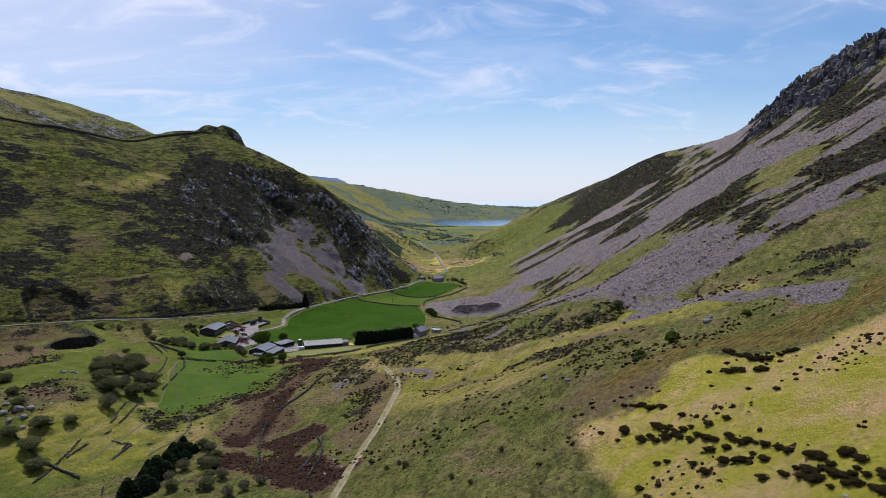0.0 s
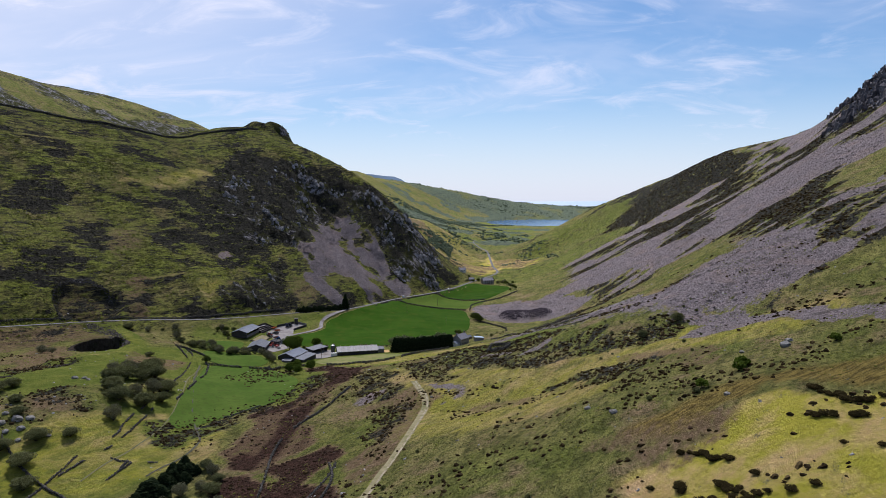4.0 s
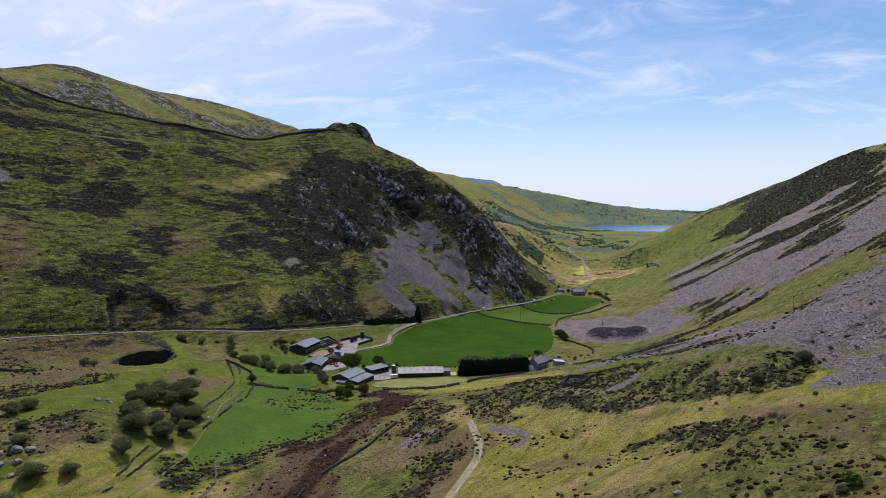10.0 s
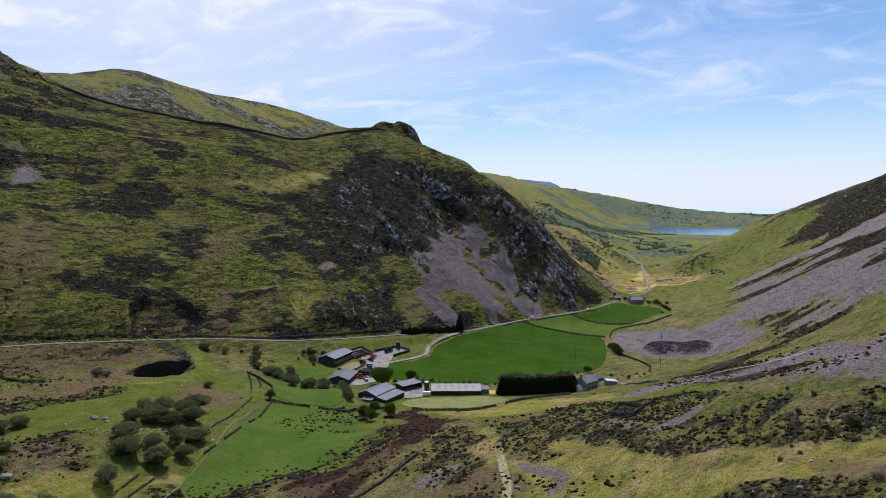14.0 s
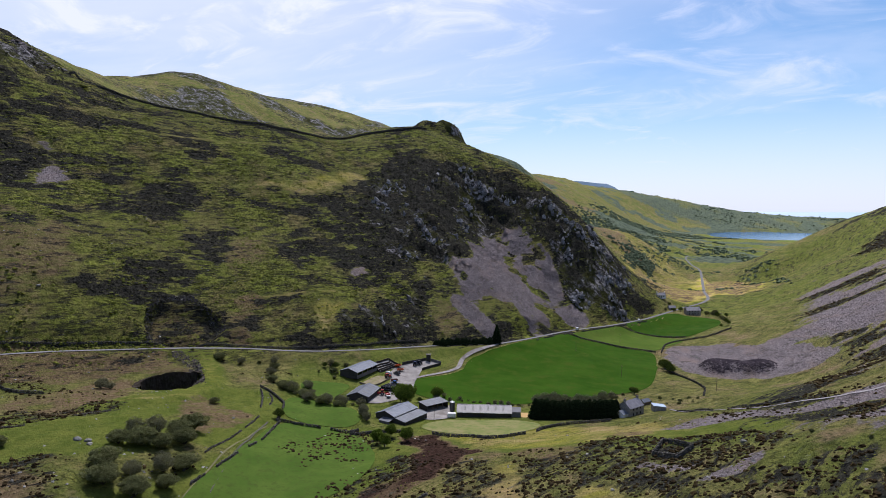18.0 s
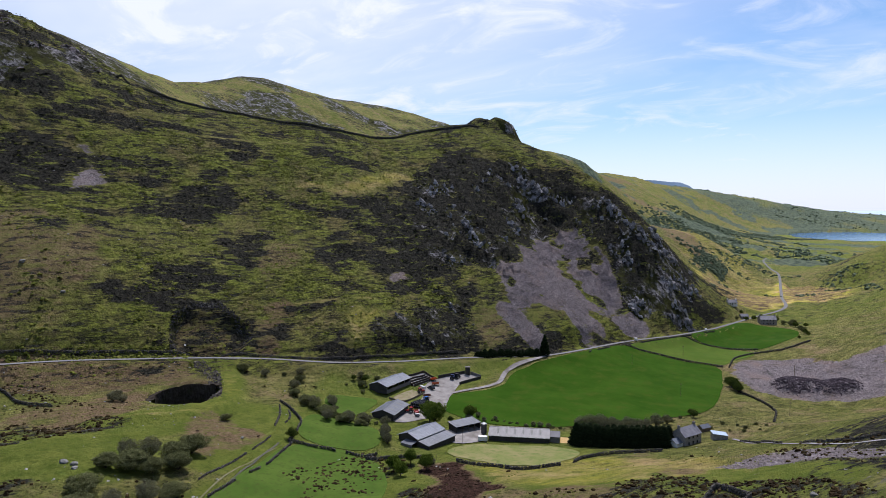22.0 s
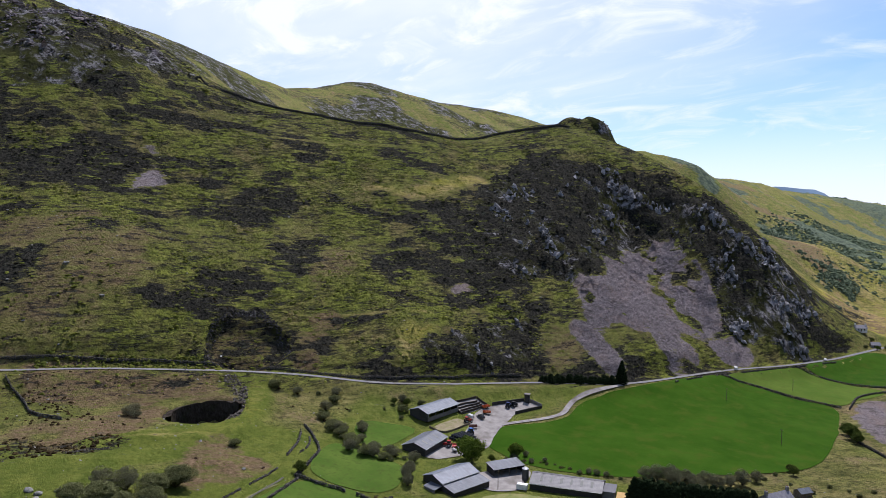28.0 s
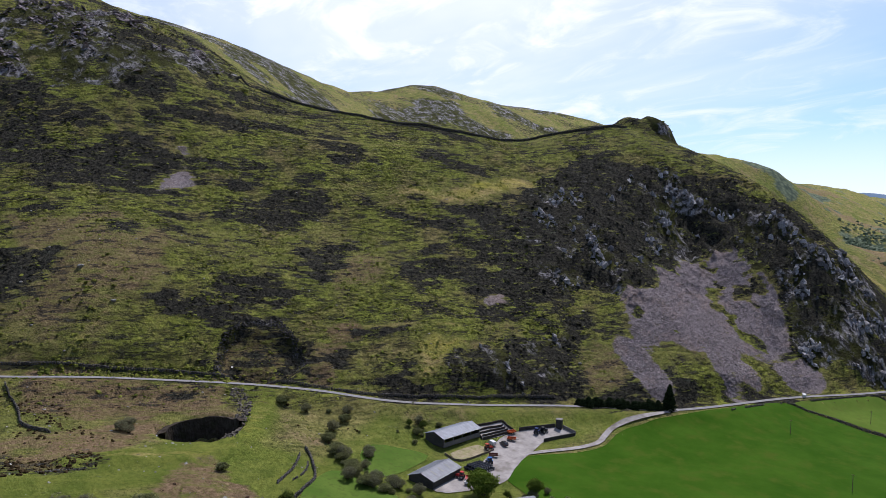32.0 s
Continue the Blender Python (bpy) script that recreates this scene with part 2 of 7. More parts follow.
SCREE_FAN = [(-191, 681), (-172, 710), (-187, 770), (-176, 796), (-152, 800), (-133, 782), (-111, 768), (-110, 740), (-126, 701), (-145, 669), (-158, 646), (-169, 656)]
SCREE_WEST = [((-158, 643), (-148, 642), (-137, 638)), ((-406, 497), (-396, 493)), ((-423, 512), (-417, 512))]
SPOIL_WEST = [((-124, 690), (-112, 700)), ((-96, 745), (-86, 752))]
CRAG_WEST = [((-222, 815), (-200, 832), (-180, 846)), ((-202, 788), (-186, 800), (-170, 820)), ((-140, 832), (-126, 814)), ((-108, 826), (-95, 820)), ((-211, 704), (-200, 690), (-191, 678)), ((-175, 836), (-150, 842))]
KNOLL_ROCK = [((-272, 886), (-258, 890))]
DARK_WEST = [((-201, 548), (-196, 592), (-190, 624)), ((-263, 690), (-240, 715), (-215, 692), (-200, 660), (-219, 646)), ((-270, 745), (-238, 805), (-205, 850)), ((-232, 750), (-205, 770), (-182, 800)), ((-170, 850), (-135, 838), (-98, 824)), ((-190, 720), (-185, 760)), ((-110, 780), (-100, 800), (-85, 815))]
LOW_CRAG_MASS = [(-194, 531), (-200, 543), (-201, 578), (-196, 610), (-195, 643), (-182, 626), (-179, 602), (-170, 589), (-179, 559)]
HEATHER_WEST = [[(-270, 571), (-286, 614), (-285, 667), (-268, 678), (-245, 654), (-213, 636), (-218, 612), (-242, 598), (-253, 579)],
                [(-517, 438), (-490, 483), (-469, 535), (-443, 567), (-419, 547), (-423, 515), (-403, 496), (-411, 460), (-431, 442), (-453, 418)],
                [(-389, 481), (-382, 508), (-364, 501), (-369, 475)], [(-381, 526), (-368, 555), (-344, 574), (-298, 555), (-304, 533), (-338, 520), (-346, 506)], [(-408, 609), (-375, 644), (-353, 624), (-376, 590)]]
BRACKEN_WEST = [[(-411, 404), (-389, 441), (-362, 461), (-338, 475), (-321, 441), (-318, 416), (-320, 394), (-331, 379)], [(-329, 378), (-314, 394), (-309, 392), (-319, 375)], [(-252, 493), (-243, 503), (-232, 494), (-243, 486)],
                [(-298, 524), (-302, 558), (-287, 573), (-264, 551), (-275, 535)], [(-178, 626), (-159, 632), (-147, 616), (-159, 595), (-171, 602)]]
PALE_WEST = [[(-330, 603), (-305, 658), (-292, 726), (-276, 711), (-287, 650)], [(-214, 520), (-214, 537), (-204, 563), (-197, 540)]]
HILL_PATHS = [((-328, 450), (-319, 425), (-309, 402)), ((-264, 505), (-243, 528), (-216, 566)), ((-410, 585), (-372, 640), (-340, 700))]
# east mountainside: outlines on the plan
SCREE_RUNS = [[(369, 981), (408, 894), (408, 762), (441, 703), (318, 506), (320, 596), (277, 627), (214, 592), (165, 586), (138, 637), (170, 660), (259, 768)],
              [(89, 443), (124, 442), (160, 430), (159, 378), (173, 358), (156, 352), (136, 352), (115, 337), (85, 350), (63, 360)], [(246, 390), (222, 351), (191, 348), (184, 374), (168, 400), (210, 420), (227, 402)]]
HEATHER_RUNS = [[(188, 508), (216, 516), (200, 450), (188, 369), (173, 345), (160, 367), (159, 421)], [(253, 499), (267, 462), (278, 441), (253, 401), (238, 410), (222, 431)], [(171, 1262), (249, 1244), (320, 1140), (357, 1062), (316, 984), (233, 1041), (170, 1068)]]
GREEN_RUNS = [[(29, 1347), (110, 1251), (140, 1151), (165, 1080), (150, 1000), (97, 1010), (36, 964)], [(217, 343), (184, 341), (153, 344), (128, 338), (131, 299), (135, 249), (149, 234), (240, 250), (280, 320)],
              [(62, 489), (135, 623), (189, 601), (158, 457), (107, 443), (77, 439)], [(271, 614), (310, 586), (287, 526), (221, 458), (215, 495)], [(340, 960), (360, 1020), (330, 930), (300, 840), (290, 870)]]
GORSE_BANKS = [[(-120, 382), (-134, 404), (-128, 428), (-116, 422), (-111, 401), (-113, 384)], [(-20, 434), (-2, 405), (33, 353), (31, 333), (4, 358), (-14, 377)], [(-45, 330), (-26, 323), (-23, 310), (-31, 274), (-44, 287)], [(163, 306), (178, 280), (165, 260), (150, 256), (142, 282)]]
BRACKEN_BEDS = [[(-89, 378), (-77, 367), (-68, 303), (-67, 271), (-78, 272), (-92, 278), (-102, 296), (-99, 327), (-96, 357)]]
RUSH_BAND = [((42, 218), (54, 217), (66, 219), (77, 225), (93, 219), (105, 216), (120, 221), (144, 225), (170, 232))]
HOLLOW = [(-251, 354), (-243, 362), (-239, 391), (-242, 425), (-230, 442), (-220, 444), (-234, 451), (-250, 429), (-258, 400), (-260, 385)]
BANK_TURF = [(-245, 350), (-228, 367), (-217, 384), (-207, 413), (-197, 437), (-182, 436), (-169, 405), (-182, 407), (-200, 402), (-196, 366), (-182, 350), (-180, 320), (-187, 313)]
SCAR_BOWL = [(-272, 452), (-281, 460), (-282, 467), (-280, 481), (-272, 490), (-261, 493), (-245, 487), (-255, 470)]
SCAR = [((-270, 453), (-281, 463), (-282, 477), (-274, 490), (-262, 492), (-249, 488))]
LOW_CRAG = [((-199, 537), (-197, 590), (-190, 622))]
FOOT_CRAG = [((-95, 772), (-84, 782), (-66, 793)), ((-92, 852), (-80, 830))]
ROCK_TOP = [(-700, 420), (-660, 520), (-614, 560), (-581, 590), (-520, 612), (-486, 600), (-478, 545), (-492, 485), (-529, 442), (-560, 400)]
TOP_CRAG = [((-600, 480), (-545, 490), (-530, 530), (-505, 570)), ((-640, 520), (-570, 580)), ((-560, 440), (-500, 500))]
SCREE_FOOT = [((10, 450), (54, 450), (83, 457), (95, 420), (97, 360), (98, 335), (114, 318), (122, 282), (129, 255), (137, 240))]
SPOIL_HEAP = [((5, 700), (20, 665), (60, 665))]
CRAG_EAST = [((415, 850), (450, 862), (490, 872)), ((456, 800), (482, 812), (520, 850)), ((478, 925), (520, 885), (585, 845)), ((470, 960), (515, 915), (560, 875), (640, 830)), ((520, 850), (560, 830))]
BRACKEN = [((-96, 425), (-80, 414), (-68, 408)), ((-80, 408), (-76, 388), (-75, 370)), ((-56, 255), (-62, 275)), ((-84, 258), (-60, 250), (-46, 232))]
GORSE_LINES = [((-20, 398), (-6, 385), (14, 364), (30, 352)), ((28, 357), (50, 345), (78, 348)), ((-18, 410), (0, 400), (20, 385)), ((-6, 415), (22, 400)), ((-22, 383), (-5, 380), (14, 364), (36, 345), (60, 341), (72, 342)), ((36, 363), (51, 367)), ((38, 306), (54, 305)), ((49, 288), (60, 298)), ((52, 262), (60, 269), (70, 265)), ((-128, 396), (-117, 420)), ((-101, 364), (-86, 384))]
GORSE_LINES += [
         ((-62, 379), (-50, 363), (-46, 343)), ((-129, 311), (-112, 334)), ((-110, 336), (-128, 308)), ((-112, 330), (-97, 350)), ((-234, 333), (-238, 352), (-222, 371)), ((-30, 388), (-20, 354)), ((-178, 318), (-165, 310)), ((10, 400), (30, 395))]
STONY = [((-21, 338), (-8, 334), (-4, 327)), ((-56, 344), (-50, 346)), ((88, 328), (97, 322)), ((20, 372), (30, 376)), ((0, 392), (6, 382))]
BARE = [((66, 313), (75, 298), (80, 270)), ((-12, 440), (-4, 436)), ((-35, 405), (-25, 402)), ((38, 214), (52, 205)), ((14, 303), (20, 300))]
CAUSEWAY = [(-250, 461), (-238, 459), (-224, 448), (-211, 435), (-205, 422), (-205, 404), (-212, 391), (-220, 374)]
LUSH = [((-214, 345), (-205, 375), (-200, 405), (-190, 425)), ((-186, 420), (-178, 430), (-165, 415)), ((-165, 380), (-160, 395)), ((-40, 425), (-10, 430), (25, 420)), ((-190, 335), (-185, 350)), ((-150, 412), (-125, 372), (-132, 330), (-140, 290)), ((-120, 415), (-105, 370)), ((-165, 455), (-145, 440)), ((-170, 260), (-150, 240)), ((-145, 255), (-137, 268))]
# Sunlit ground painted as paler turf: the near pasture, then the far valley
SUNLIT_TURF = [(34, 193), (44, 200), (64, 209), (79, 206), (107, 206), (140, 214), (190, 220), (190, 110), (110, 80), (70, 100), (59, 130), (42, 160)]
SUNLIT_FAR = [((10, 1054), (28, 1060), (22, 1200)), ((-20, 1035), (-48, 965))]
FARM_TURF = [(-195, 470), (-188, 515), (-165, 555), (-140, 605), (-124, 606), (-136, 560), (-130, 492), (-95, 505), (-50, 500), (-50, 442), (-130, 436), (-190, 450)]
RIDGE_TURF = [(-60, 445), (-20, 448), (30, 432), (50, 415), (25, 415), (0, 425), (-30, 420), (-56, 405)]
KNOLL_TURF = [(-128, 432), (-100, 440), (-66, 432), (-58, 400), (-72, 385), (-92, 390), (-112, 372), (-120, 385)]
MEADOW_EAST = [((-30, 365), (15, 335), (60, 322), (110, 300)), ((-60, 440), (-20, 445)), ((-10, 310), (30, 290)), ((-130, 300), (-150, 270))]


GREEN_FAR = [((60, 990), (100, 975), (140, 1010)), ((80, 1240), (130, 1240), (171, 1195)), ((60, 1100), (110, 1130), (160, 1160)), ((20, 930), (60, 960)), ((40, 1560), (10, 1900), (0, 2200), (60, 2500)), ((-40, 1450), (30, 1500)), ((260, 1380), (330, 1300))]
GOLD_FAR = [((-175, 1312), (-110, 1318), (-78, 1210), (-82, 1125)), ((-40, 1000), (-45, 1100), (-60, 1200)), ((40, 1080), (60, 1180)), ((-300, 1000), (-200, 1050), (-120, 1010))]
FOOT_SCREE = [((45, 700), (95, 725), (140, 702), (177, 674), (205, 640), (250, 640))]
BROWN_FLOOR = [((-268, 462), (-262, 476)), ((-43, 330), (-32, 327), (-23, 318)), ((-26, 300), (-34, 262)), ((-285, 400), (-262, 425)), ((-300, 392), (-280, 415)), ((-294, 387), (-272, 407), (-258, 432), (-250, 444)), ((-249, 384), (-236, 392), (-240, 408)), ((-229, 371), (-236, 385)), ((-170, 388), (-178, 402), (-190, 402)), ((-246, 491), (-240, 495)), ((-255, 514), (-250, 520)), ((-179, 309), (-172, 305))]
FAR_BROWN = [((-185, 1290), (-130, 1250), (-110, 1150)), ((-50, 957), (-25, 1042)), ((25, 1210), (30, 1060)), ((-420, 1900), (-300, 2100)), ((-520, 2200), (-420, 2500))]


def area(x, y, poly, soft):
    """1 inside an outline on the plan, 0 outside, fading over soft metres either way."""
    hit, near = np.zeros(np.shape(x), bool), np.full(np.shape(x), 1e9)
    for (ax, ay), (bx, by) in zip(poly, poly[1:] + poly[:1]):
        dx, dy = bx - ax, by - ay
        t = np.clip(((x - ax) * dx + (y - ay) * dy) / (dx * dx + dy * dy + 1e-9), 0, 1)
        near = np.minimum(near, np.hypot(x - ax - t * dx, y - ay - t * dy))
        if ay != by:
            hit ^= ((ay > y) != (by > y)) & (x < dx * (y - ay) / dy + ax)
    return smooth(-soft, soft, np.where(hit, near, -near))


def zones(x, y):
    """How much of each cover the plan asks for, 0 to 1, with ragged edges."""
    n1, n2 = fbm(x, y, 22, 4, 3), fbm(x, y, 7, 3, 9)
    wx, wy = x + 16 * fbm(x, y, 26, 3, 31), y + 16 * fbm(x, y, 26, 3, 47)

    def cover(lines, width, soft, rag=0.9):
        m = np.zeros(np.shape(x))
        for line in lines:
            m = np.maximum(m, stroke(wx, wy, line, width, soft))
        return np.clip(m * (1 + rag) - rag * (0.5 - n1 * 1.2 - n2 * 0.7), 0, 1) * (m > 0.01)

    def plots(polys, soft, rag=0.6, px=None, py=None):
        m = np.zeros(np.shape(x))
        for poly in polys:
            m = np.maximum(m, area(wx if px is None else px, wy if py is None else py, poly, soft))
        return np.clip(m * (1 + rag) - rag * (0.5 - n1 * 1.2 - n2 * 0.7), 0, 1) * (m > 0.01)

    out = {}
    low = base_height(x, y)
    # east side: stone runs and heather lie in streaks down the fall line
    fx, fy = 0.36 * x + 0.14 * y, y - 0.38 * x
    east = smooth(20, 60, x - 0.02 * (y - 600)) * smooth(330, 400, y + 0.9 * (x - 90)) * (1 - smooth(1330, 1450, y)) * smooth(22, 40, low)
    green_e = np.maximum(plots(GREEN_RUNS, 9, 0.7), 0.8 * cover(GREEN_FAR, 34, 30, 0.5))
    streak = fbm(fx, fy, 40, 5, 71, 0.62) + 0.22 * n1
    lean = 0.17 * plots(SCREE_RUNS, 16, 0.2) - 0.34 * plots(HEATHER_RUNS, 14, 0.3) + 0.2 * fbm(x, y, 120, 3, 83) - 0.03 - 0.16 * smooth(150, 230, low) * smooth(850, 1000, y)
    scree_e = east * (1 - smooth(1020, 1150, y)) * smooth(-0.01, 0.05, streak + lean) * (1 - green_e)
    heath_e = east * smooth(0.0, 0.06, -streak - lean - 0.02) * (1 - green_e)
    scree = np.maximum.reduce([plots([SCREE_FAN], 5, 0.25) * smooth(-0.34, -0.24, fbm(x, y, 12, 3, 33)), stroke(x, y, SCREE_WEST[0], 6, 5), area(x + 4 * n2, y + 4 * n2, [(-393, 480), (-410, 505), (-388, 506)], 1.5), 0.8 * area(x + 4 * n2, y, [(-426, 508), (-424, 516), (-414, 514)], 1.2), 0.8 * cover(SPOIL_WEST, 7, 6, 0.4), scree_e, cover(FOOT_SCREE, 13, 12, 0.8),
                               cover(SCREE_FOOT, 3.5, 8, 0.7), 0.8 * cover(STONY, 1.5, 5, 1.0), cover(SPOIL_HEAP, 26, 8, 0.3), stroke(x, y, [(-224, 598), (-222, 607)], 1.8, 2)])
    mass, low_mass = plots([CRAG_MASS], 10, 0.4), plots([LOW_CRAG_MASS], 5, 0.6)
    ribs = plots(CRAG_RIBS, 7, 1.0) * smooth(-0.12, 0.04, fbm(0.6 * x + 0.5 * y, 1.3 * y - 0.7 * x, 15, 3, 37))
    crag = np.maximum.reduce([ribs, 0.55 * mass * smooth(0.1, 0.2, fbm(x, y, 13, 3, 39)), 0.8 * low_mass * smooth(0.02, 0.14, fbm(x, y, 9, 3, 36)), cover(KNOLL_ROCK, 8, 8, 0.5), cover(FOOT_CRAG, 9, 9, 0.6), 0.95 * plots([ROCK_TOP], 10, 0.5) * smooth(-0.16, 0.0, fbm(x, y, 22, 3, 34)), cover(CRAG_EAST, 26, 26, 0.6)])
    wild = smooth(-520, -800, x) * smooth(850, 1000, y) * (1 - smooth(2600, 3000, y))
    crag = np.maximum(crag, 0.8 * stroke(x, y, SCAR[0], 0.8, 2.0))
    crag = np.maximum(crag, wild * smooth(-0.06, 0.06, fbm(x, y, 130, 4, 15)))
    out["scree"] = scree * (1 - 0.85 * crag)
    out["crag"] = crag
    # west side: heather in blotches drawn out along the contour, thicker up high and round the crags
    u, v = -0.858 * (x + 300) + 0.515 * (y - 400), 0.515 * (x + 300) + 0.858 * (y - 400)
    west = smooth(-42, -22, u) * (x < -40) * (1 - smooth(940, 1010, y))
    dark_w = np.maximum(plots(HEATHER_WEST, 12, 0.3), stroke(x, y, [(-292, 504), (-274, 486)], 1.2, 2))
    pale = np.maximum(plots(PALE_WEST, 8, 0.3), np.maximum.reduce([0.7 * stroke(x, y, q, 0.7, 1.6) for q in HILL_PATHS]))
    brown = np.maximum(plots(BRACKEN_WEST, 8, 0.5), 0.5 * west * smooth(0.24, 0.36, fbm(v * 0.6, u, 40, 3, 22)))
    blot = fbm(v * 0.42, u, 15, 4, 12, 0.6) + 0.45 * fbm(v * 0.7, u, 60, 2, 5) + 0.36 * dark_w - 0.12 - 0.4 * pale - 0.25 * brown
    patches = np.clip(0.20 + 0.80 * smooth(-0.16, 0.14, blot), 0, 1) * west * (1 - pale)
    gorse = np.maximum(cover(GORSE_LINES, 4, 9, 1.2), plots(GORSE_BANKS, 5, 1.3))
    scar_in = area(x, y, SCAR_BOWL, 2.0)
    out["heath"] = np.clip(np.maximum.reduce([heath_e, 0.50 * gorse * (y > 280), patches, 0.50 * scar_in, 1.4 * low_mass, 0.75 * plots(GORSE_BANKS[3:], 6, 1.0)]), 0, 1) * (1 - scree)
    out["heath"] = np.maximum(out["heath"], (1.15 + 0.5 * fbm(x, y, 9, 3, 38)) * mass * (1 - scree))
    # Dark streaks over the green runs stand in for the shade lying there
    out["heath"] = np.maximum(out["heath"], 0.20 * green_e * smooth(560, 620, y))
    # Heather cover darkens the wild ridge in place of its shaded rock
    out["heath"] = np.maximum(out["heath"], wild * (0.05 + 0.4 * smooth(0.05, 0.2, fbm(x, y, 90, 3, 16))))
    out["bracken"] = np.maximum.reduce([0.62 * cover(BROWN_FLOOR, 6, 10, 0.9), 0.62 * plots([HOLLOW], 4, 0.5), cover(BRACKEN, 5, 9, 1.0), plots(BRACKEN_BEDS, 4, 0.5) * (0.74 + 0.26 * smooth(-0.16, 0.02, fbm(x * 1.6, y * 0.3, 9, 3, 27))), 0.55 * cover(BARE, 4, 9, 1.0), 0.60 * brown * (1 - 0.6 * patches), 0.5 * scar_in, 0.6 * cover(FAR_BROWN, 22, 26, 0.7)])
    out["bracken"] = out["bracken"] * (1 - stroke(x, y, CAUSEWAY, 5.5, 2))
    out["gorse"] = gorse
    out["lush"] = np.maximum.reduce([stroke(x, y, CAUSEWAY, 5.5, 2), 0.85 * plots([BANK_TURF, KNOLL_TURF, FARM_TURF, RIDGE_TURF], 5, 0.3), cover(LUSH, 14, 9, 0.5), 0.6 * cover(GREEN_FAR, 34, 30, 0.5), 0.75 * smooth(1450, 1600, y) * (1 - smooth(14, 34, low)) * smooth(-0.12, 0.05, fbm(x, y, 90, 2, 57))])
    far_gold = cover(GOLD_FAR, 34, 30, 0.5)
    # Mostly painted sunlight on turf and far slopes; the west hill's is pale grass
    out["dry"] = np.maximum.reduce([0.22 * stroke(x, y, CAUSEWAY, 3.5, 2), plots([SUNLIT_TURF], 5, 0.2), cover(SUNLIT_FAR, 28, 26, 0.5), 0.45 * cover(MEADOW_EAST, 16, 22, 0.7) * (1 - gorse), 0.35 * far_gold, 0.42 * pale, 0.18 * smooth(1350, 1800, y) * smooth(-40, -260, x) * smooth(-950, -650, x) * smooth(-0.1, 0.1, fbm(x, y, 160, 4, 59))])
    # woods of the far valley, bilberry on the west hill, and dry rushes along the old bank
    out["wood"] = np.maximum(smooth(1450, 1600, y) * smooth(0.0, 0.12, fbm(x, y, 120, 5, 55, 0.6) + 0.12 * smooth(14, 30, low) - 0.28 * smooth(62, 105, low) - 0.02) * (x > -900), smooth(3350, 3600, y) * (0.45 + 0.4 * smooth(-0.1, 0.1, fbm(x, y, 200, 3, 58))))
    out["bilberry"] = west * (1 - 0.75 * brown) * (1 - pale) * (1 - scree)
    out["rush"] = cover(RUSH_BAND, 3.0, 4, 0.5)
    return out


PIT = (-228, 424, 15, 11.5, 66)


def road_level(x, y):
    """The height of the road's nearest stretch."""
    best, level = np.full(np.shape(x), 1e9), np.zeros(np.shape(x))
    for (ax, ay, az), (bx, by, bz) in zip(ROAD_LINE[:-1], ROAD_LINE[1:]):
        dx, dy = bx - ax, by - ay
        t = np.clip(((x - ax) * dx + (y - ay) * dy) / (dx * dx + dy * dy), 0, 1)
        d = np.hypot(x - ax - t * dx, y - ay - t * dy)
        level = np.where(d < best, az + t * (bz - az), level)
        best = np.minimum(best, d)
    return level


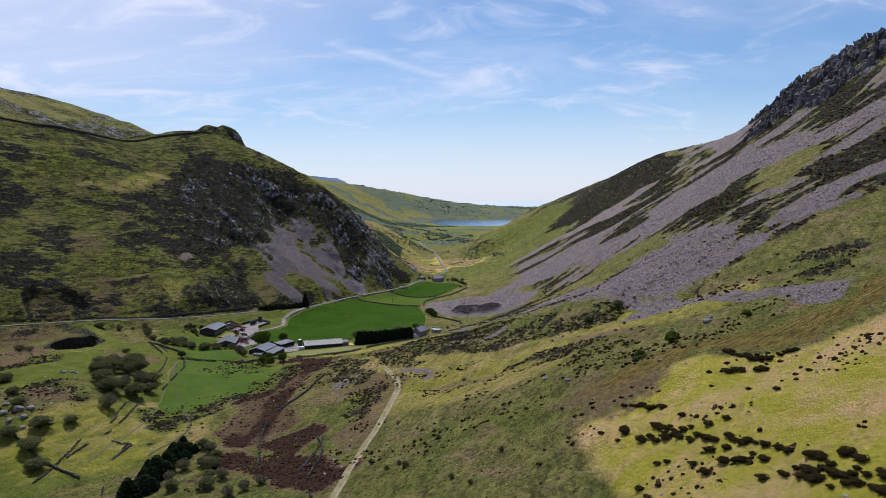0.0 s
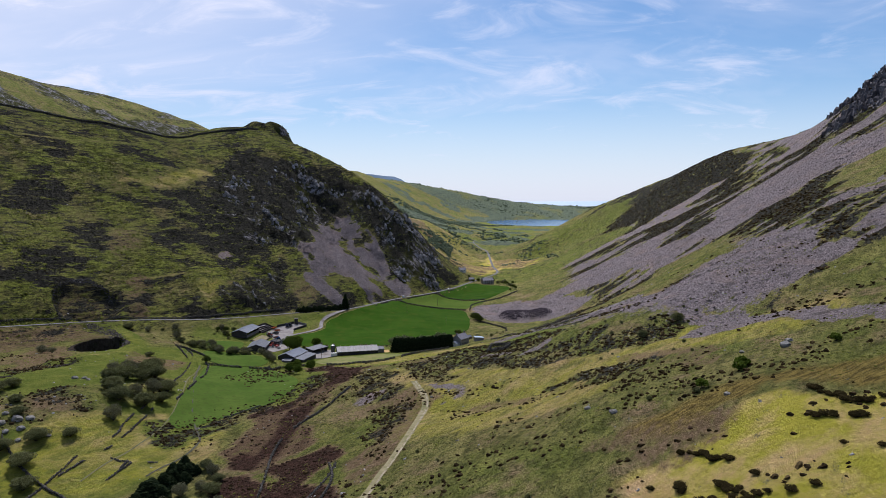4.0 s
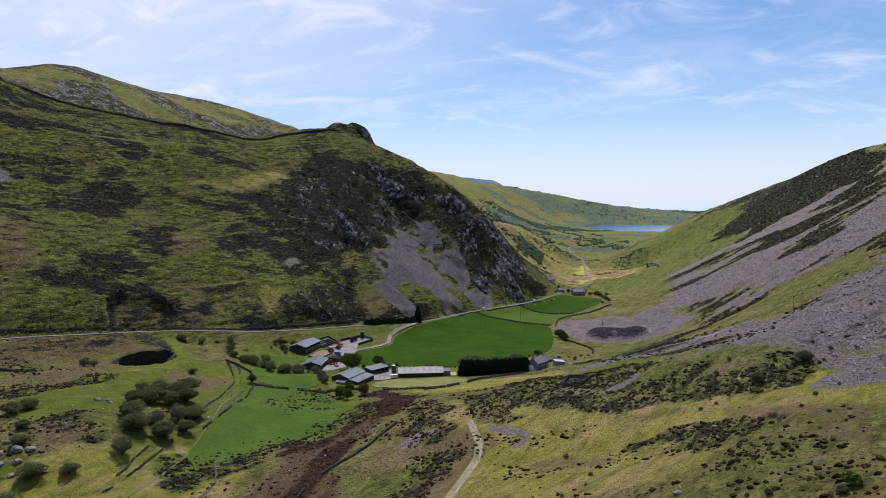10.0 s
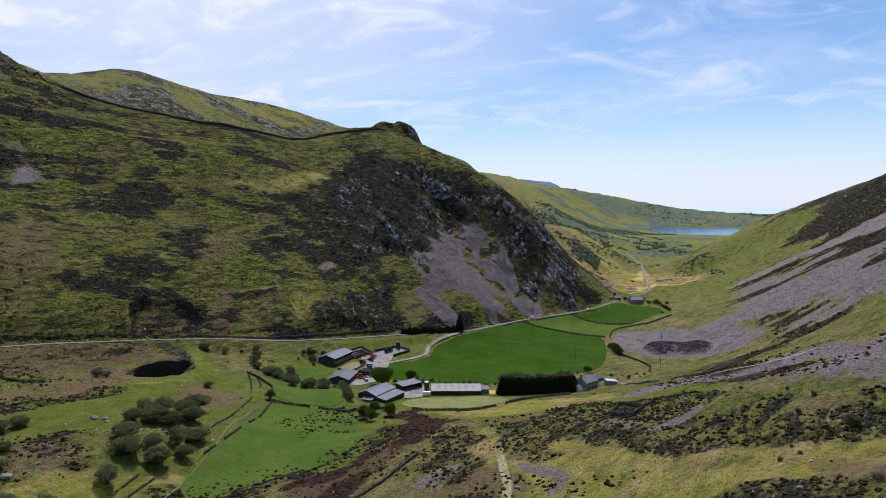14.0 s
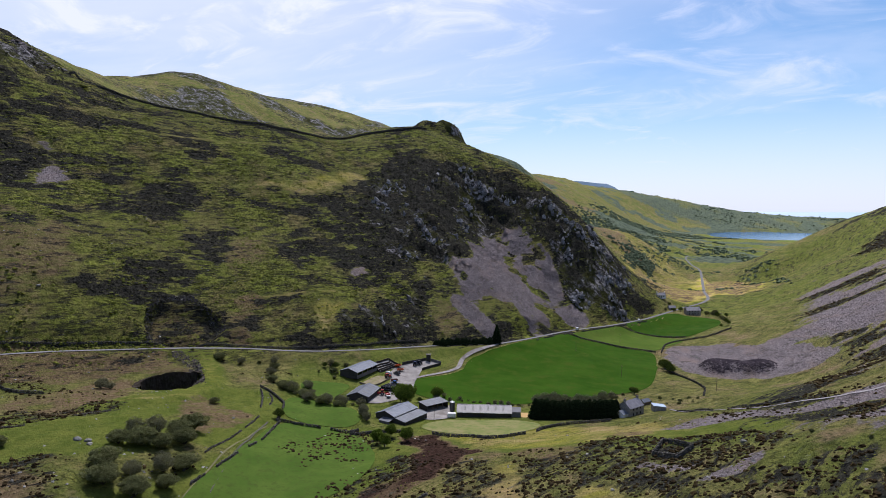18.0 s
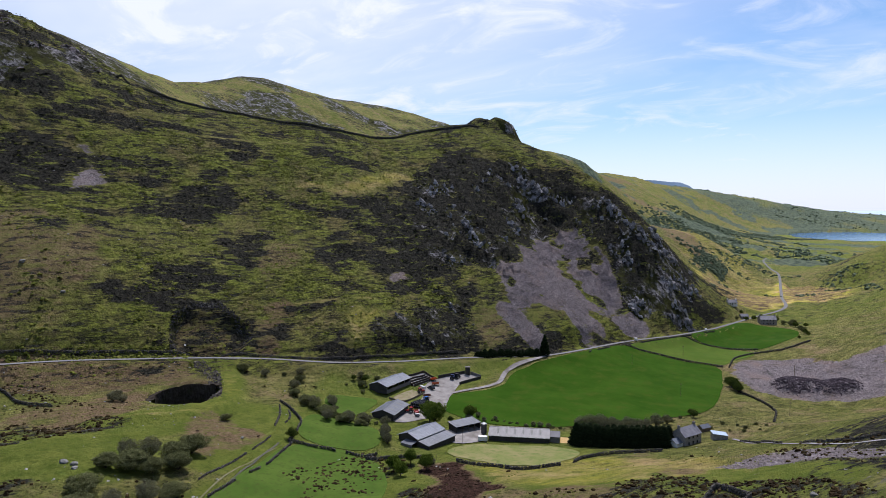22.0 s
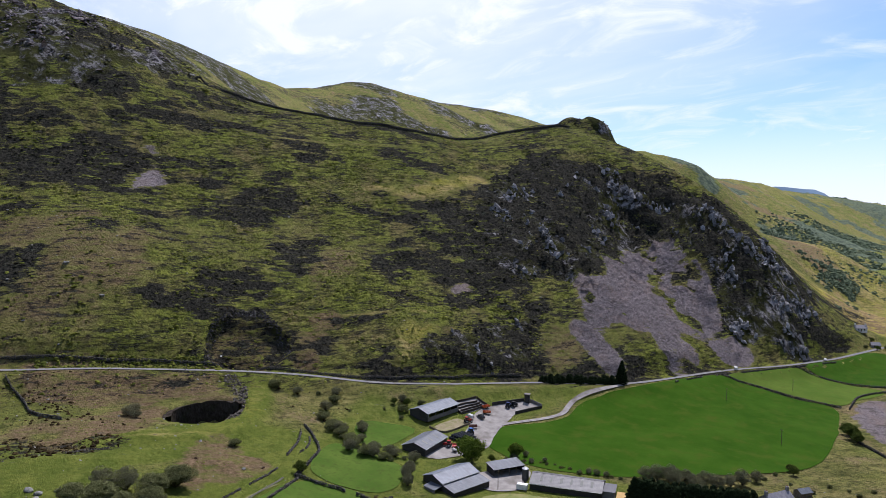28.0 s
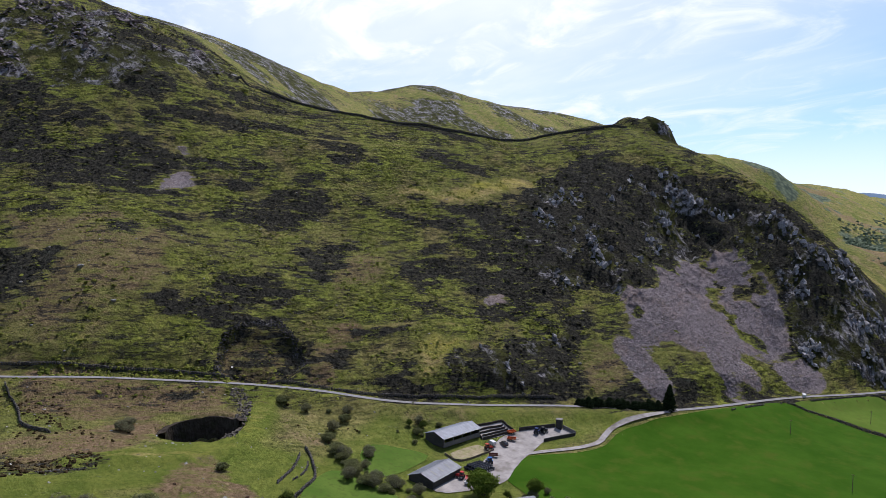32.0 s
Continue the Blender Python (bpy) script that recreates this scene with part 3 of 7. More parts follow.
def height(x, y):
    """The ground with its crags, hummocks and workings."""
    x, y = np.asarray(x, float), np.asarray(y, float)
    z = base_height(x, y)
    far = smooth(900, 2500, y)
    crag = np.zeros(np.shape(x))
    for lines, width, amount in ((CRAG_WEST, 14, 1.2), (DARK_WEST[1:], 24, 0.55), (LOW_CRAG, 7, 0.7), (FOOT_CRAG, 9, 0.9), (TOP_CRAG, 40, 0.8), (CRAG_EAST, 34, 1.3)):
        for line in lines:
            crag = np.maximum(crag, amount * stroke(x, y, line, width, 20))
    rib = np.abs(fbm(x * 1.2 + y * 0.5, y * 0.8 - x * 0.3, 17, 4, 41, 0.55))
    z = z + crag * (8 * (0.16 - rib) + 3.6 * fbm(x, y, 6, 3, 61))
    level = smooth(-20, 20, x + 165) * smooth(440, 470, y) * (1 - smooth(880, 900, y)) * (1 - smooth(-10, 15, x - 0.02 * (y - 500)))
    lane = stroke(x, y, [q[:2] for q in ROAD_LINE], 3.5, 11)
    z = z * (1 - lane) + lane * road_level(x, y)
    rough = (1 - 0.85 * level) * (1 - 0.9 * lane)
    z = z + rough * (2.2 * fbm(x, y, 45, 3, 2) + 0.9 * fbm(x, y, 11, 3, 7)) * (1 + 2.5 * far)
    wild = smooth(-520, -800, x) * smooth(850, 1000, y) * (1 - smooth(2600, 3000, y))
    z = z - wild * 55 * (0.5 - np.abs(fbm(x, y, 260, 4, 14, 0.55)) * 2.0).clip(0, 1) ** 2 
    # knoll on the west crest, and the low mound behind the saddle
    z = z + 11 * blob(x, y, -280, 892, 26, 20, 20, 0.35) + 6 * blob(x, y, -268, 894, 14, 12, 0, 0.3)
    z = z + 20 * blob(x, y, -405, 935, 60, 40, 20, 0.7)
    z = z + 2.0 * stroke(x, y, CAUSEWAY, 4.5, 4) * (1 - lane)
    # flooded quarry pit beside the causeway
    z = z - 10 * blob(x + 1.4 * fbm(x, y, 11, 3, 131), y + 1.4 * fbm(x, y, 11, 3, 133), PIT[0], PIT[1], PIT[2], PIT[3], PIT[4], 0.14)
    # old quarry scar in the foot of the hill, and the spoil heap's two humps
    z = z - 6.0 * blob(x, y, -265, 474, 21, 11, 52, 0.22)
    z = z + 6.5 * blob(x, y, 20, 655, 11, 13, 10, 0.6) + 5.5 * blob(x, y, 41, 655, 12, 12, 0, 0.6)
    # flat lake shore, and the lake's basin
    shore = blob(x, y, 200, 3000, 540, 740, 0, 0.5)
    z = z * (1 - shore) + np.clip(z, -1.2, 2.0) * shore
    return np.where(blob(x, y, 190, 3190, 250, 375, 0, 0.1) > 0.5, np.minimum(z, -5.0), z)

# ---- materials ----


def mat(name, rough=0.9, metal=0.0):
    m = bpy.data.materials.new(name)
    m.use_nodes = True
    b = m.node_tree.nodes["Principled BSDF"]
    b.inputs["Roughness"].default_value, b.inputs["Metallic"].default_value = rough, metal
    b.inputs["Specular IOR Level"].default_value = 0.02 if rough > 0.85 else 0.3
    return m, m.node_tree.nodes, m.node_tree.links, b


def coords(nodes, kind="Object"):
    return nodes.new("ShaderNodeTexCoord").outputs[kind]


def tex(nodes, links, co, scale, detail=4, rough=0.6, lo=0.3, hi=0.7, stretch=(1, 1, 1), distortion=0.0, turn=0.0):
    mp = nodes.new("ShaderNodeMapping")
    if turn:
        mp.vector_type = "TEXTURE"
        mp.inputs["Rotation"].default_value = (0, 0, radians(turn))
        stretch = tuple(1 / v for v in stretch)
    mp.inputs["Scale"].default_value = stretch
    links.new(co, mp.inputs[0])
    n = nodes.new("ShaderNodeTexNoise")
    n.inputs["Scale"].default_value, n.inputs["Detail"].default_value = scale, detail
    n.inputs["Roughness"].default_value, n.inputs["Distortion"].default_value = rough, distortion
    links.new(mp.outputs[0], n.inputs[0])
    r = nodes.new("ShaderNodeMapRange")
    r.inputs["From Min"].default_value, r.inputs["From Max"].default_value = lo, hi
    links.new(n.outputs[0], r.inputs[0])
    return r.outputs[0]


def blend(nodes, links, fac, a, b, kind="MIX"):
    m = nodes.new("ShaderNodeMix")
    m.data_type, m.blend_type, m.clamp_factor = "RGBA", kind, True
    for slot, v in (("Factor", fac), ("A", a), ("B", b)):
        if isinstance(v, (int, float)):
            m.inputs[slot].default_value = v
        elif isinstance(v, tuple):
            m.inputs[slot].default_value = (*v, 1)
        else:
            links.new(v, m.inputs[slot])
    return m.outputs["Result"]


def bump(nodes, links, height_out, bsdf, strength, distance):
    b = nodes.new("ShaderNodeBump")
    b.inputs["Strength"].default_value, b.inputs["Distance"].default_value = strength, distance
    links.new(height_out, b.inputs["Height"])
    links.new(b.outputs[0], bsdf.inputs["Normal"])


def times(nodes, links, a, b):
    m = nodes.new("ShaderNodeMath"); m.operation = "MULTIPLY"
    for k, v in enumerate((a, b)):
        if isinstance(v, (int, float)):
            m.inputs[k].default_value = v
        else:
            links.new(v, m.inputs[k])
    return m.outputs[0]


def two_tone(name, c1, c2, scale, rough=0.9, metal=0.0, c3=None, scale3=None, bumps=0.0, stretch=(1, 1, 1), vary=0.0):
    m, n, l, b = mat(name, rough, metal)
    co = coords(n)
    f = tex(n, l, co, scale, 6, 0.65, 0.32, 0.68, stretch)
    c = blend(n, l, f, c1, c2)
    if c3:
        c = blend(n, l, tex(n, l, co, scale3, 3, 0.6, 0.5, 0.72), c, c3)
    if vary:
        info = n.new("ShaderNodeObjectInfo")
        hsv = n.new("ShaderNodeHueSaturation")
        r = n.new("ShaderNodeMapRange")
        r.inputs["To Min"].default_value, r.inputs["To Max"].default_value = 1 - vary, 1 + vary
        l.new(info.outputs["Random"], r.inputs[0]); l.new(r.outputs[0], hsv.inputs["Value"]); l.new(c, hsv.inputs["Color"])
        c = hsv.outputs[0]
    l.new(c, b.inputs["Base Color"])
    if bumps:
        bump(n, l, f, b, 0.6, bumps)
    return m


def island_tone(name, c1, c2, rough=0.9, thin=0.0):
    """Joined pieces, each of its own tone."""
    m, n, l, b = mat(name, rough)
    g = n.new("ShaderNodeNewGeometry")
    c = blend(n, l, g.outputs["Random Per Island"], c1, c2)
    c = blend(n, l, tex(n, l, coords(n), 1.3, 4, 0.6, 0.35, 0.75), c, tuple(v * 0.55 for v in c1))
    l.new(c, b.inputs["Base Color"])
    if thin:
        t = n.new("ShaderNodeBsdfTranslucent")
        x = n.new("ShaderNodeMixShader")
        x.inputs[0].default_value = thin
        l.new(c, t.inputs["Color"]); l.new(b.outputs[0], x.inputs[1]); l.new(t.outputs[0], x.inputs[2])
        l.new(x.outputs[0], n["Material Output"].inputs["Surface"])
    return m


def ground_material():
    m, n, l, b = mat("hill_ground", 0.95)
    co = coords(n)
    att = {}
    for name in ("zone_rock", "zone_plants", "zone_more"):
        a = n.new("ShaderNodeAttribute")
        a.attribute_name = name
        s = n.new("ShaderNodeSeparateColor")
        l.new(a.outputs["Color"], s.inputs[0])
        att[name] = s.outputs
    big = tex(n, l, co, 0.018, 5, 0.6, 0.35, 0.65)
    mid = tex(n, l, co, 0.11, 6, 0.65, 0.35, 0.66)
    fine = tex(n, l, co, 0.62, 8, 0.78, 0.38, 0.62)
    ragged = tex(n, l, co, 0.26, 9, 0.74, 0.32, 0.68, (0.32, 0.9, 1.2), 0.3, 59)

    def torn(mask, gain=4.0, rag=0.9):
        """A cover's edge broken up into tufts and gaps."""
        r = n.new("ShaderNodeMath"); r.operation = "MULTIPLY_ADD"; r.inputs[1].default_value = rag
        l.new(ragged, r.inputs[0]); l.new(mask, r.inputs[2])
        q = n.new("ShaderNodeMapRange")
        q.inputs["From Min"].default_value, q.inputs["From Max"].default_value = 0.5 + rag / 2 - 0.5 / gain, 0.5 + rag / 2 + 0.5 / gain
        l.new(r.outputs[0], q.inputs[0])
        return q.outputs[0]

    scree, crag, heath = torn(att["zone_rock"][0]), torn(att["zone_rock"][1]), torn(att["zone_rock"][2], 3.0, 2.2)
    planted_heath = n.new("ShaderNodeMapRange")
    planted_heath.inputs["From Min"].default_value, planted_heath.inputs["From Max"].default_value = 0.02, 0.22
    l.new(att["zone_rock"][2], planted_heath.inputs[0])
    heath = times(n, l, heath, planted_heath.outputs[0])
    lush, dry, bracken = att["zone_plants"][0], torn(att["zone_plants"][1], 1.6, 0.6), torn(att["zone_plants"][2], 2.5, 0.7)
    # sheep-trod terraces: bands that run level along the slopes
    ledge = tex(n, l, co, 0.34, 8, 0.72, 0.44, 0.60, (0.18, 0.9, 1.3), 0.5, 59)
    speck = tex(n, l, co, 0.55, 9, 0.80, 0.50, 0.58)
    clump = tex(n, l, co, 0.16, 7, 0.75, 0.54, 0.60, (0.7, 0.7, 1.6))
    tussock = tex(n, l, co, 0.55, 8, 0.82, 0.42, 0.60)
    grass = blend(n, l, mid, (0.145, 0.180, 0.036), (0.262, 0.282, 0.064))
    grass = blend(n, l, big, grass, blend(n, l, mid, (0.215, 0.208, 0.060), (0.362, 0.298, 0.126)))
    grass = blend(n, l, times(n, l, ledge, 0.6), grass, (0.060, 0.070, 0.022))
    grass = blend(n, l, times(n, l, tex(n, l, co, 0.045, 8, 0.7, 0.52, 0.66), 0.75), grass, (0.34, 0.23, 0.145))
    grass = blend(n, l, times(n, l, speck, 0.75), grass, (0.045, 0.054, 0.018))
    grass = blend(n, l, times(n, l, clump, 0.42), grass, (0.040, 0.045, 0.018))
    # knee-high bilberry and young heather: painted lit tops, painted shade in the dark gaps, drawn out along the slope
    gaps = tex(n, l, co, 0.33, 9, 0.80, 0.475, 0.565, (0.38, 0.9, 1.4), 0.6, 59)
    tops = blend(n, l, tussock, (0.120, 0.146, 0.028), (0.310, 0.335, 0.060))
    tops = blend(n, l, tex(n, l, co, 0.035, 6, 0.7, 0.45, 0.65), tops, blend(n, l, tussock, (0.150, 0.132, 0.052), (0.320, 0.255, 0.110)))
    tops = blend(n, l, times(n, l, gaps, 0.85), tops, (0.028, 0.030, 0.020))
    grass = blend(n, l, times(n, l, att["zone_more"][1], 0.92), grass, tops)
    c = blend(n, l, times(n, l, lush, 0.95), grass, blend(n, l, times(n, l, speck, 0.35), blend(n, l, mid, (0.118, 0.160, 0.026), (0.212, 0.240, 0.046)), (0.05, 0.065, 0.02)))
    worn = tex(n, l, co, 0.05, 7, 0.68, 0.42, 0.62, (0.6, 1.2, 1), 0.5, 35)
    # Sunlit dry grass: the sun's brightness is put into these colours
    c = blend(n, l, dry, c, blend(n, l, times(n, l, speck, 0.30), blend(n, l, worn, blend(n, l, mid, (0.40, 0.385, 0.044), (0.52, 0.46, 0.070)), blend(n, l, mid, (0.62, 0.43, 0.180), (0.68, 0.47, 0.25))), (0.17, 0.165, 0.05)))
    reeds = tex(n, l, co, 0.5, 5, 0.7, 0.42, 0.58, (0.35, 2.2, 1), 0.0, 25)
    c = blend(n, l, times(n, l, att["zone_more"][2], 0.9), c, blend(n, l, reeds, (0.30, 0.225, 0.062), (0.105, 0.078, 0.026)))
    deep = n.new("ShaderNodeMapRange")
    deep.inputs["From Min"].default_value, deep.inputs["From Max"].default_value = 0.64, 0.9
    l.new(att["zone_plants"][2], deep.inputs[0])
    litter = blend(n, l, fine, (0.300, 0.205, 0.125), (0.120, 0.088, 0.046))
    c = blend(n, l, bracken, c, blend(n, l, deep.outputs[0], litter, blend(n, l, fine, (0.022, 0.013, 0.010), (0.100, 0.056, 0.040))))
    dark = blend(n, l, tussock, (0.010, 0.010, 0.011), (0.072, 0.069, 0.052))
    c = blend(n, l, heath, c, dark)
    crowns = n.new("ShaderNodeTexVoronoi")
    crowns.inputs["Scale"].default_value = 0.11
    l.new(co, crowns.inputs[0])
    cr = n.new("ShaderNodeMapRange")
    cr.inputs["From Min"].default_value, cr.inputs["From Max"].default_value = 0.15, 0.75
    l.new(crowns.outputs["Distance"], cr.inputs[0])
    # Far crowns: haze and the shade between them are put into the colour
    c = blend(n, l, torn(att["zone_more"][0], 2.5, 1.0), c, blend(n, l, cr.outputs[0], (0.165, 0.195, 0.120), (0.070, 0.092, 0.068)))
    stones = n.new("ShaderNodeTexVoronoi")
    stones.inputs["Scale"].default_value = 1.8
    l.new(co, stones.inputs[0])
    sv = n.new("ShaderNodeSeparateColor")
    l.new(stones.outputs["Color"], sv.inputs[0])
    rubble = blend(n, l, sv.outputs[0], (0.122, 0.105, 0.108), (0.335, 0.288, 0.288))
    rubble = blend(n, l, times(n, l, tex(n, l, co, 0.06, 6, 0.7, 0.50, 0.66, (1.0, 0.45, 1.0), 0.3, 30), 0.55), rubble, (0.290, 0.212, 0.172))
    rubble = blend(n, l, times(n, l, tex(n, l, co, 0.10, 8, 0.75, 0.54, 0.62), 0.7), rubble, (0.085, 0.075, 0.066))
    c = blend(n, l, scree, c, rubble)
    strata = tex(n, l, co, 0.22, 7, 0.7, 0.44, 0.58, (1, 1, 0.45), 0.8)
    rock = blend(n, l, strata, (0.036, 0.035, 0.038), (0.40, 0.385, 0.40))
    rock = blend(n, l, tex(n, l, co, 0.05, 6, 0.75, 0.40, 0.52), rock, blend(n, l, mid, (0.026, 0.026, 0.015), (0.085, 0.090, 0.026)))
    c = blend(n, l, crag, c, rock)
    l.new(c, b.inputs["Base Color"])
    mixed = n.new("ShaderNodeMath"); mixed.operation = "ADD"
    l.new(fine, mixed.inputs[0]); l.new(times(n, l, strata, crag), mixed.inputs[1])
    shrubs = n.new("ShaderNodeMath"); shrubs.operation = "MULTIPLY_ADD"; shrubs.inputs[1].default_value = -1.1
    l.new(times(n, l, gaps, att["zone_more"][1]), shrubs.inputs[0]); l.new(mixed.outputs[0], shrubs.inputs[2])
    bump(n, l, shrubs.outputs[0], b, 0.9, 1.0)
    return m


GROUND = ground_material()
PASTURE = two_tone("pasture_grass", (0.017, 0.050, 0.002), (0.032, 0.072, 0.005), 0.045, c3=(0.038, 0.063, 0.006), scale3=0.12)
PASTURE_PALE = two_tone("grazed_meadow_grass", (0.046, 0.086, 0.010), (0.074, 0.110, 0.017), 0.06, c3=(0.060, 0.085, 0.014), scale3=0.2)
ASPHALT = two_tone("worn_asphalt", (0.13, 0.127, 0.125), (0.20, 0.197, 0.193), 0.5)
CONCRETE = two_tone("yard_concrete", (0.17, 0.158, 0.148), (0.28, 0.262, 0.245), 0.25, c3=(0.12, 0.105, 0.09), scale3=0.12)
DIRT = two_tone("trodden_earth", (0.15, 0.135, 0.07), (0.27, 0.225, 0.155), 0.5, c3=(0.13, 0.145, 0.045), scale3=0.35)
WATER = mat("lake_water", 0.15)[0]
WATER.node_tree.nodes["Principled BSDF"].inputs["Base Color"].default_value = (0.035, 0.12, 0.27, 1)

# ---- building helpers ----


def mesh_object(name, verts, faces, material, parent=None, smooth_shade=False):
    me = bpy.data.meshes.new(name)
    me.from_pydata([tuple(map(float, v)) for v in verts], [], [tuple(map(int, f)) for f in faces])
    me.materials.append(material)
    if smooth_shade:
        me.shade_smooth()
    ob = new(name, me)
    if parent:
        ob.parent = parent
    return ob


def ramp(stops):
    """Grid lines whose spacing changes along the way: (start, end, step) runs."""
    return np.unique(np.round(np.concatenate([np.arange(a, b, s) for a, b, s in stops] + [[stops[-1][1]]]), 2))


# ---- the ground, one sheet to the far plain ----
GX = ramp([(-2500, -1600, 90), (-1600, -700, 40), (-700, -460, 9), (-460, 240, 2.7), (240, 640, 8), (640, 1200, 30), (1200, 2800, 90)])
GY = ramp([(-300, 60, 20), (60, 150, 6), (150, 920, 2.7), (920, 1450, 8), (1450, 2300, 20), (2300, 3600, 28), (3600, 4800, 60)])
gx, gy = np.meshgrid(GX, GY)
gz = height(gx, gy)
nx, ny = len(GX), len(GY)
quads = (np.arange(ny - 1)[:, None] * nx + np.arange(nx - 1)[None]).reshape(-1)
ground_mesh = bpy.data.meshes.new("ground")
ground_mesh.from_pydata(np.stack([gx, gy, gz], -1).reshape(-1, 3), [], np.stack([quads, quads + 1, quads + nx + 1, quads + nx], -1))
ground_mesh.materials.append(GROUND)
ground_mesh.shade_smooth()
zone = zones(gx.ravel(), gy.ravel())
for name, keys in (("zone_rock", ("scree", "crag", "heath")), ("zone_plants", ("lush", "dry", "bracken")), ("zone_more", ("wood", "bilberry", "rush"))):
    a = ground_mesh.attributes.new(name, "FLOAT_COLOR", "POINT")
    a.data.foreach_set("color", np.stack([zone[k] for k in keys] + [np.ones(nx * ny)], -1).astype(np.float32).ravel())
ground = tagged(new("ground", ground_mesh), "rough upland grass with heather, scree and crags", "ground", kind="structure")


def inside(x, y, poly):
    hit = np.zeros(np.shape(x), bool)
    for (ax, ay), (bx, by) in zip(poly, poly[1:] + poly[:1]):
        if ay != by:
            hit ^= ((ay > y) != (by > y)) & (x < (bx - ax) * (y - ay) / (by - ay) + ax)
    return hit


def along(line, step):
    """Points every step metres along a smooth curve through the plan points."""
    p = np.array(line, float)
    p = np.vstack([2 * p[0] - p[1], p, 2 * p[-1] - p[-2]])
    out = []
    for a, b, c, d in zip(p[:-3], p[1:-2], p[2:-1], p[3:]):
        n = max(1, int(np.hypot(*(c - b)[:2]) / step))
        for t in np.arange(n) / n:
            out.append(0.5 * (2 * b + (c - a) * t + (2 * a - 5 * b + 4 * c - d) * t**2 + (3 * b - a - 3 * c + d) * t**3))
    return np.array(out + [p[-2]])


def draped(name, poly, material, lift, step=3.0, label="", category="field"):
    """A sheet that follows the ground inside an outline on the plan, its corners eased."""
    outline = poly
    bm = bmesh.new()
    poly = [tuple(q) for q in along(poly[-1:] + poly + poly[:2], 3.0)]
    poly = poly[[math.dist(q, outline[0]) < 1e-6 for q in poly].index(True):]
    poly = poly[:[k for k in range(1, len(poly)) if math.dist(poly[k], poly[0]) < 1e-6][0]]
    face = bm.faces.new([bm.verts.new((x + 0.9 * float(fbm(x, y, 9, 2, 21)), y + 0.9 * float(fbm(x, y, 9, 2, 22)), 0)) for x, y in poly])
    xs, ys = [p[0] for p in poly], [p[1] for p in poly]
    for lo, hi, k in ((min(xs), max(xs), 0), (min(ys), max(ys), 1)):
        for c in np.arange(lo + step, hi, step):
            co, no = ((c, 0, 0), (1, 0, 0)) if k == 0 else ((0, c, 0), (0, 1, 0))
            bmesh.ops.bisect_plane(bm, geom=bm.verts[:] + bm.edges[:] + bm.faces[:], plane_co=co, plane_no=no)
    xy = np.array([v.co[:2] for v in bm.verts])
    for v, z in zip(bm.verts, height(xy[:, 0], xy[:, 1])):
        v.co.z = z + lift
    me = bpy.data.meshes.new(name)
    bm.normal_update()
    bm.to_mesh(me)
    bm.free()
    if me.polygons[0].normal.z < 0:
        me.flip_normals()
    me.materials.append(material)
    me.shade_smooth()
    return tagged(new(name, me), label, category, kind="structure")


def ribbon(name, line, width, material, lift, step=3.0, label="", category="road", kind="structure"):
    p = along([q[:2] for q in line], step)
    d = np.gradient(p, axis=0)
    d /= np.linalg.norm(d, axis=1, keepdims=True)
    side = np.stack([-d[:, 1], d[:, 0]], -1) * width / 2
    mid = height(p[:, 0], p[:, 1])
    rows = []
    for k in (-1, -0.5, 0, 0.5, 1):
        q = p + side * k
        h = height(q[:, 0], q[:, 1])
        rows.append(np.column_stack([q, np.maximum(0.5 * h + 0.5 * mid, h - 0.1) + lift]))
    v = np.stack(rows, 1).reshape(-1, 3)
    f = [(5 * i + k, 5 * i + k + 1, 5 * i + k + 6, 5 * i + k + 5) for i in range(len(p) - 1) for k in range(4)]
    f = [q[::-1] for q in f]
    ob = mesh_object(name, v, f, material, smooth_shade=True)
    return tagged(ob, label, category, kind=kind)


ribbon("road", [q[:2] for q in ROAD_LINE], 3.3, ASPHALT, 0.35, label="narrow grey asphalt valley road", category="road")
ribbon("farm_drive", [(-122, 629), (-125, 618), (-130, 606), (-134, 596), (-135.5, 587), (-134, 578), (-132, 568), (-134, 556), (-138, 544), (-142, 532), (-144, 523), (-143, 513), (-138, 502), (-133, 492)], 2.9, CONCRETE, 0.35, label="pale concrete farm drive curving round the field", category="drive")

# ---- fields, yards, tracks and water ----
draped("pasture_1", [(-131, 499), (-138, 510), (-141, 524), (-137, 536), (-131, 552), (-128.5, 568), (-131.5, 586), (-128, 602), (-118, 626), (-106, 662), (-92, 696), (-70, 706), (-48, 698), (-27, 694), (-20, 660), (-17, 628), (-16, 592), (-24, 560), (-60, 522), (-75, 508), (-92, 498), (-110, 494)],
       PASTURE, 0.25, 4.0, "smooth bright green hay meadow beside the farm", "meadow")
draped("pasture_2", [(-88, 705), (-70, 712), (-48, 705), (-26, 702), (-20, 720), (-8, 757), (-30, 768), (-60, 764)], PASTURE_PALE, 0.25, 4.0, "narrow green meadow between two stone walls", "meadow")
draped("pasture_3", [(-57, 776), (-28, 774), (-6, 773), (14, 806), (18, 850), (-2, 864), (-28, 862), (-40, 824)], PASTURE, 0.25, 4.0, "green meadow below the far farmhouse", "meadow")
TURF = two_tone("grazed_turf", (0.044, 0.084, 0.012), (0.074, 0.112, 0.019), 0.07, c3=(0.048, 0.070, 0.014), scale3=0.5)
draped("pasture_4", [(-155, 410), (-142, 423), (-128, 424), (-112, 414), (-96, 386), (-99, 357), (-113, 336), (-127, 314), (-132, 317), (-138, 336), (-146, 373)], TURF, 0.22, 4.0, "smooth green sheep pasture inside stone walls", "pasture")
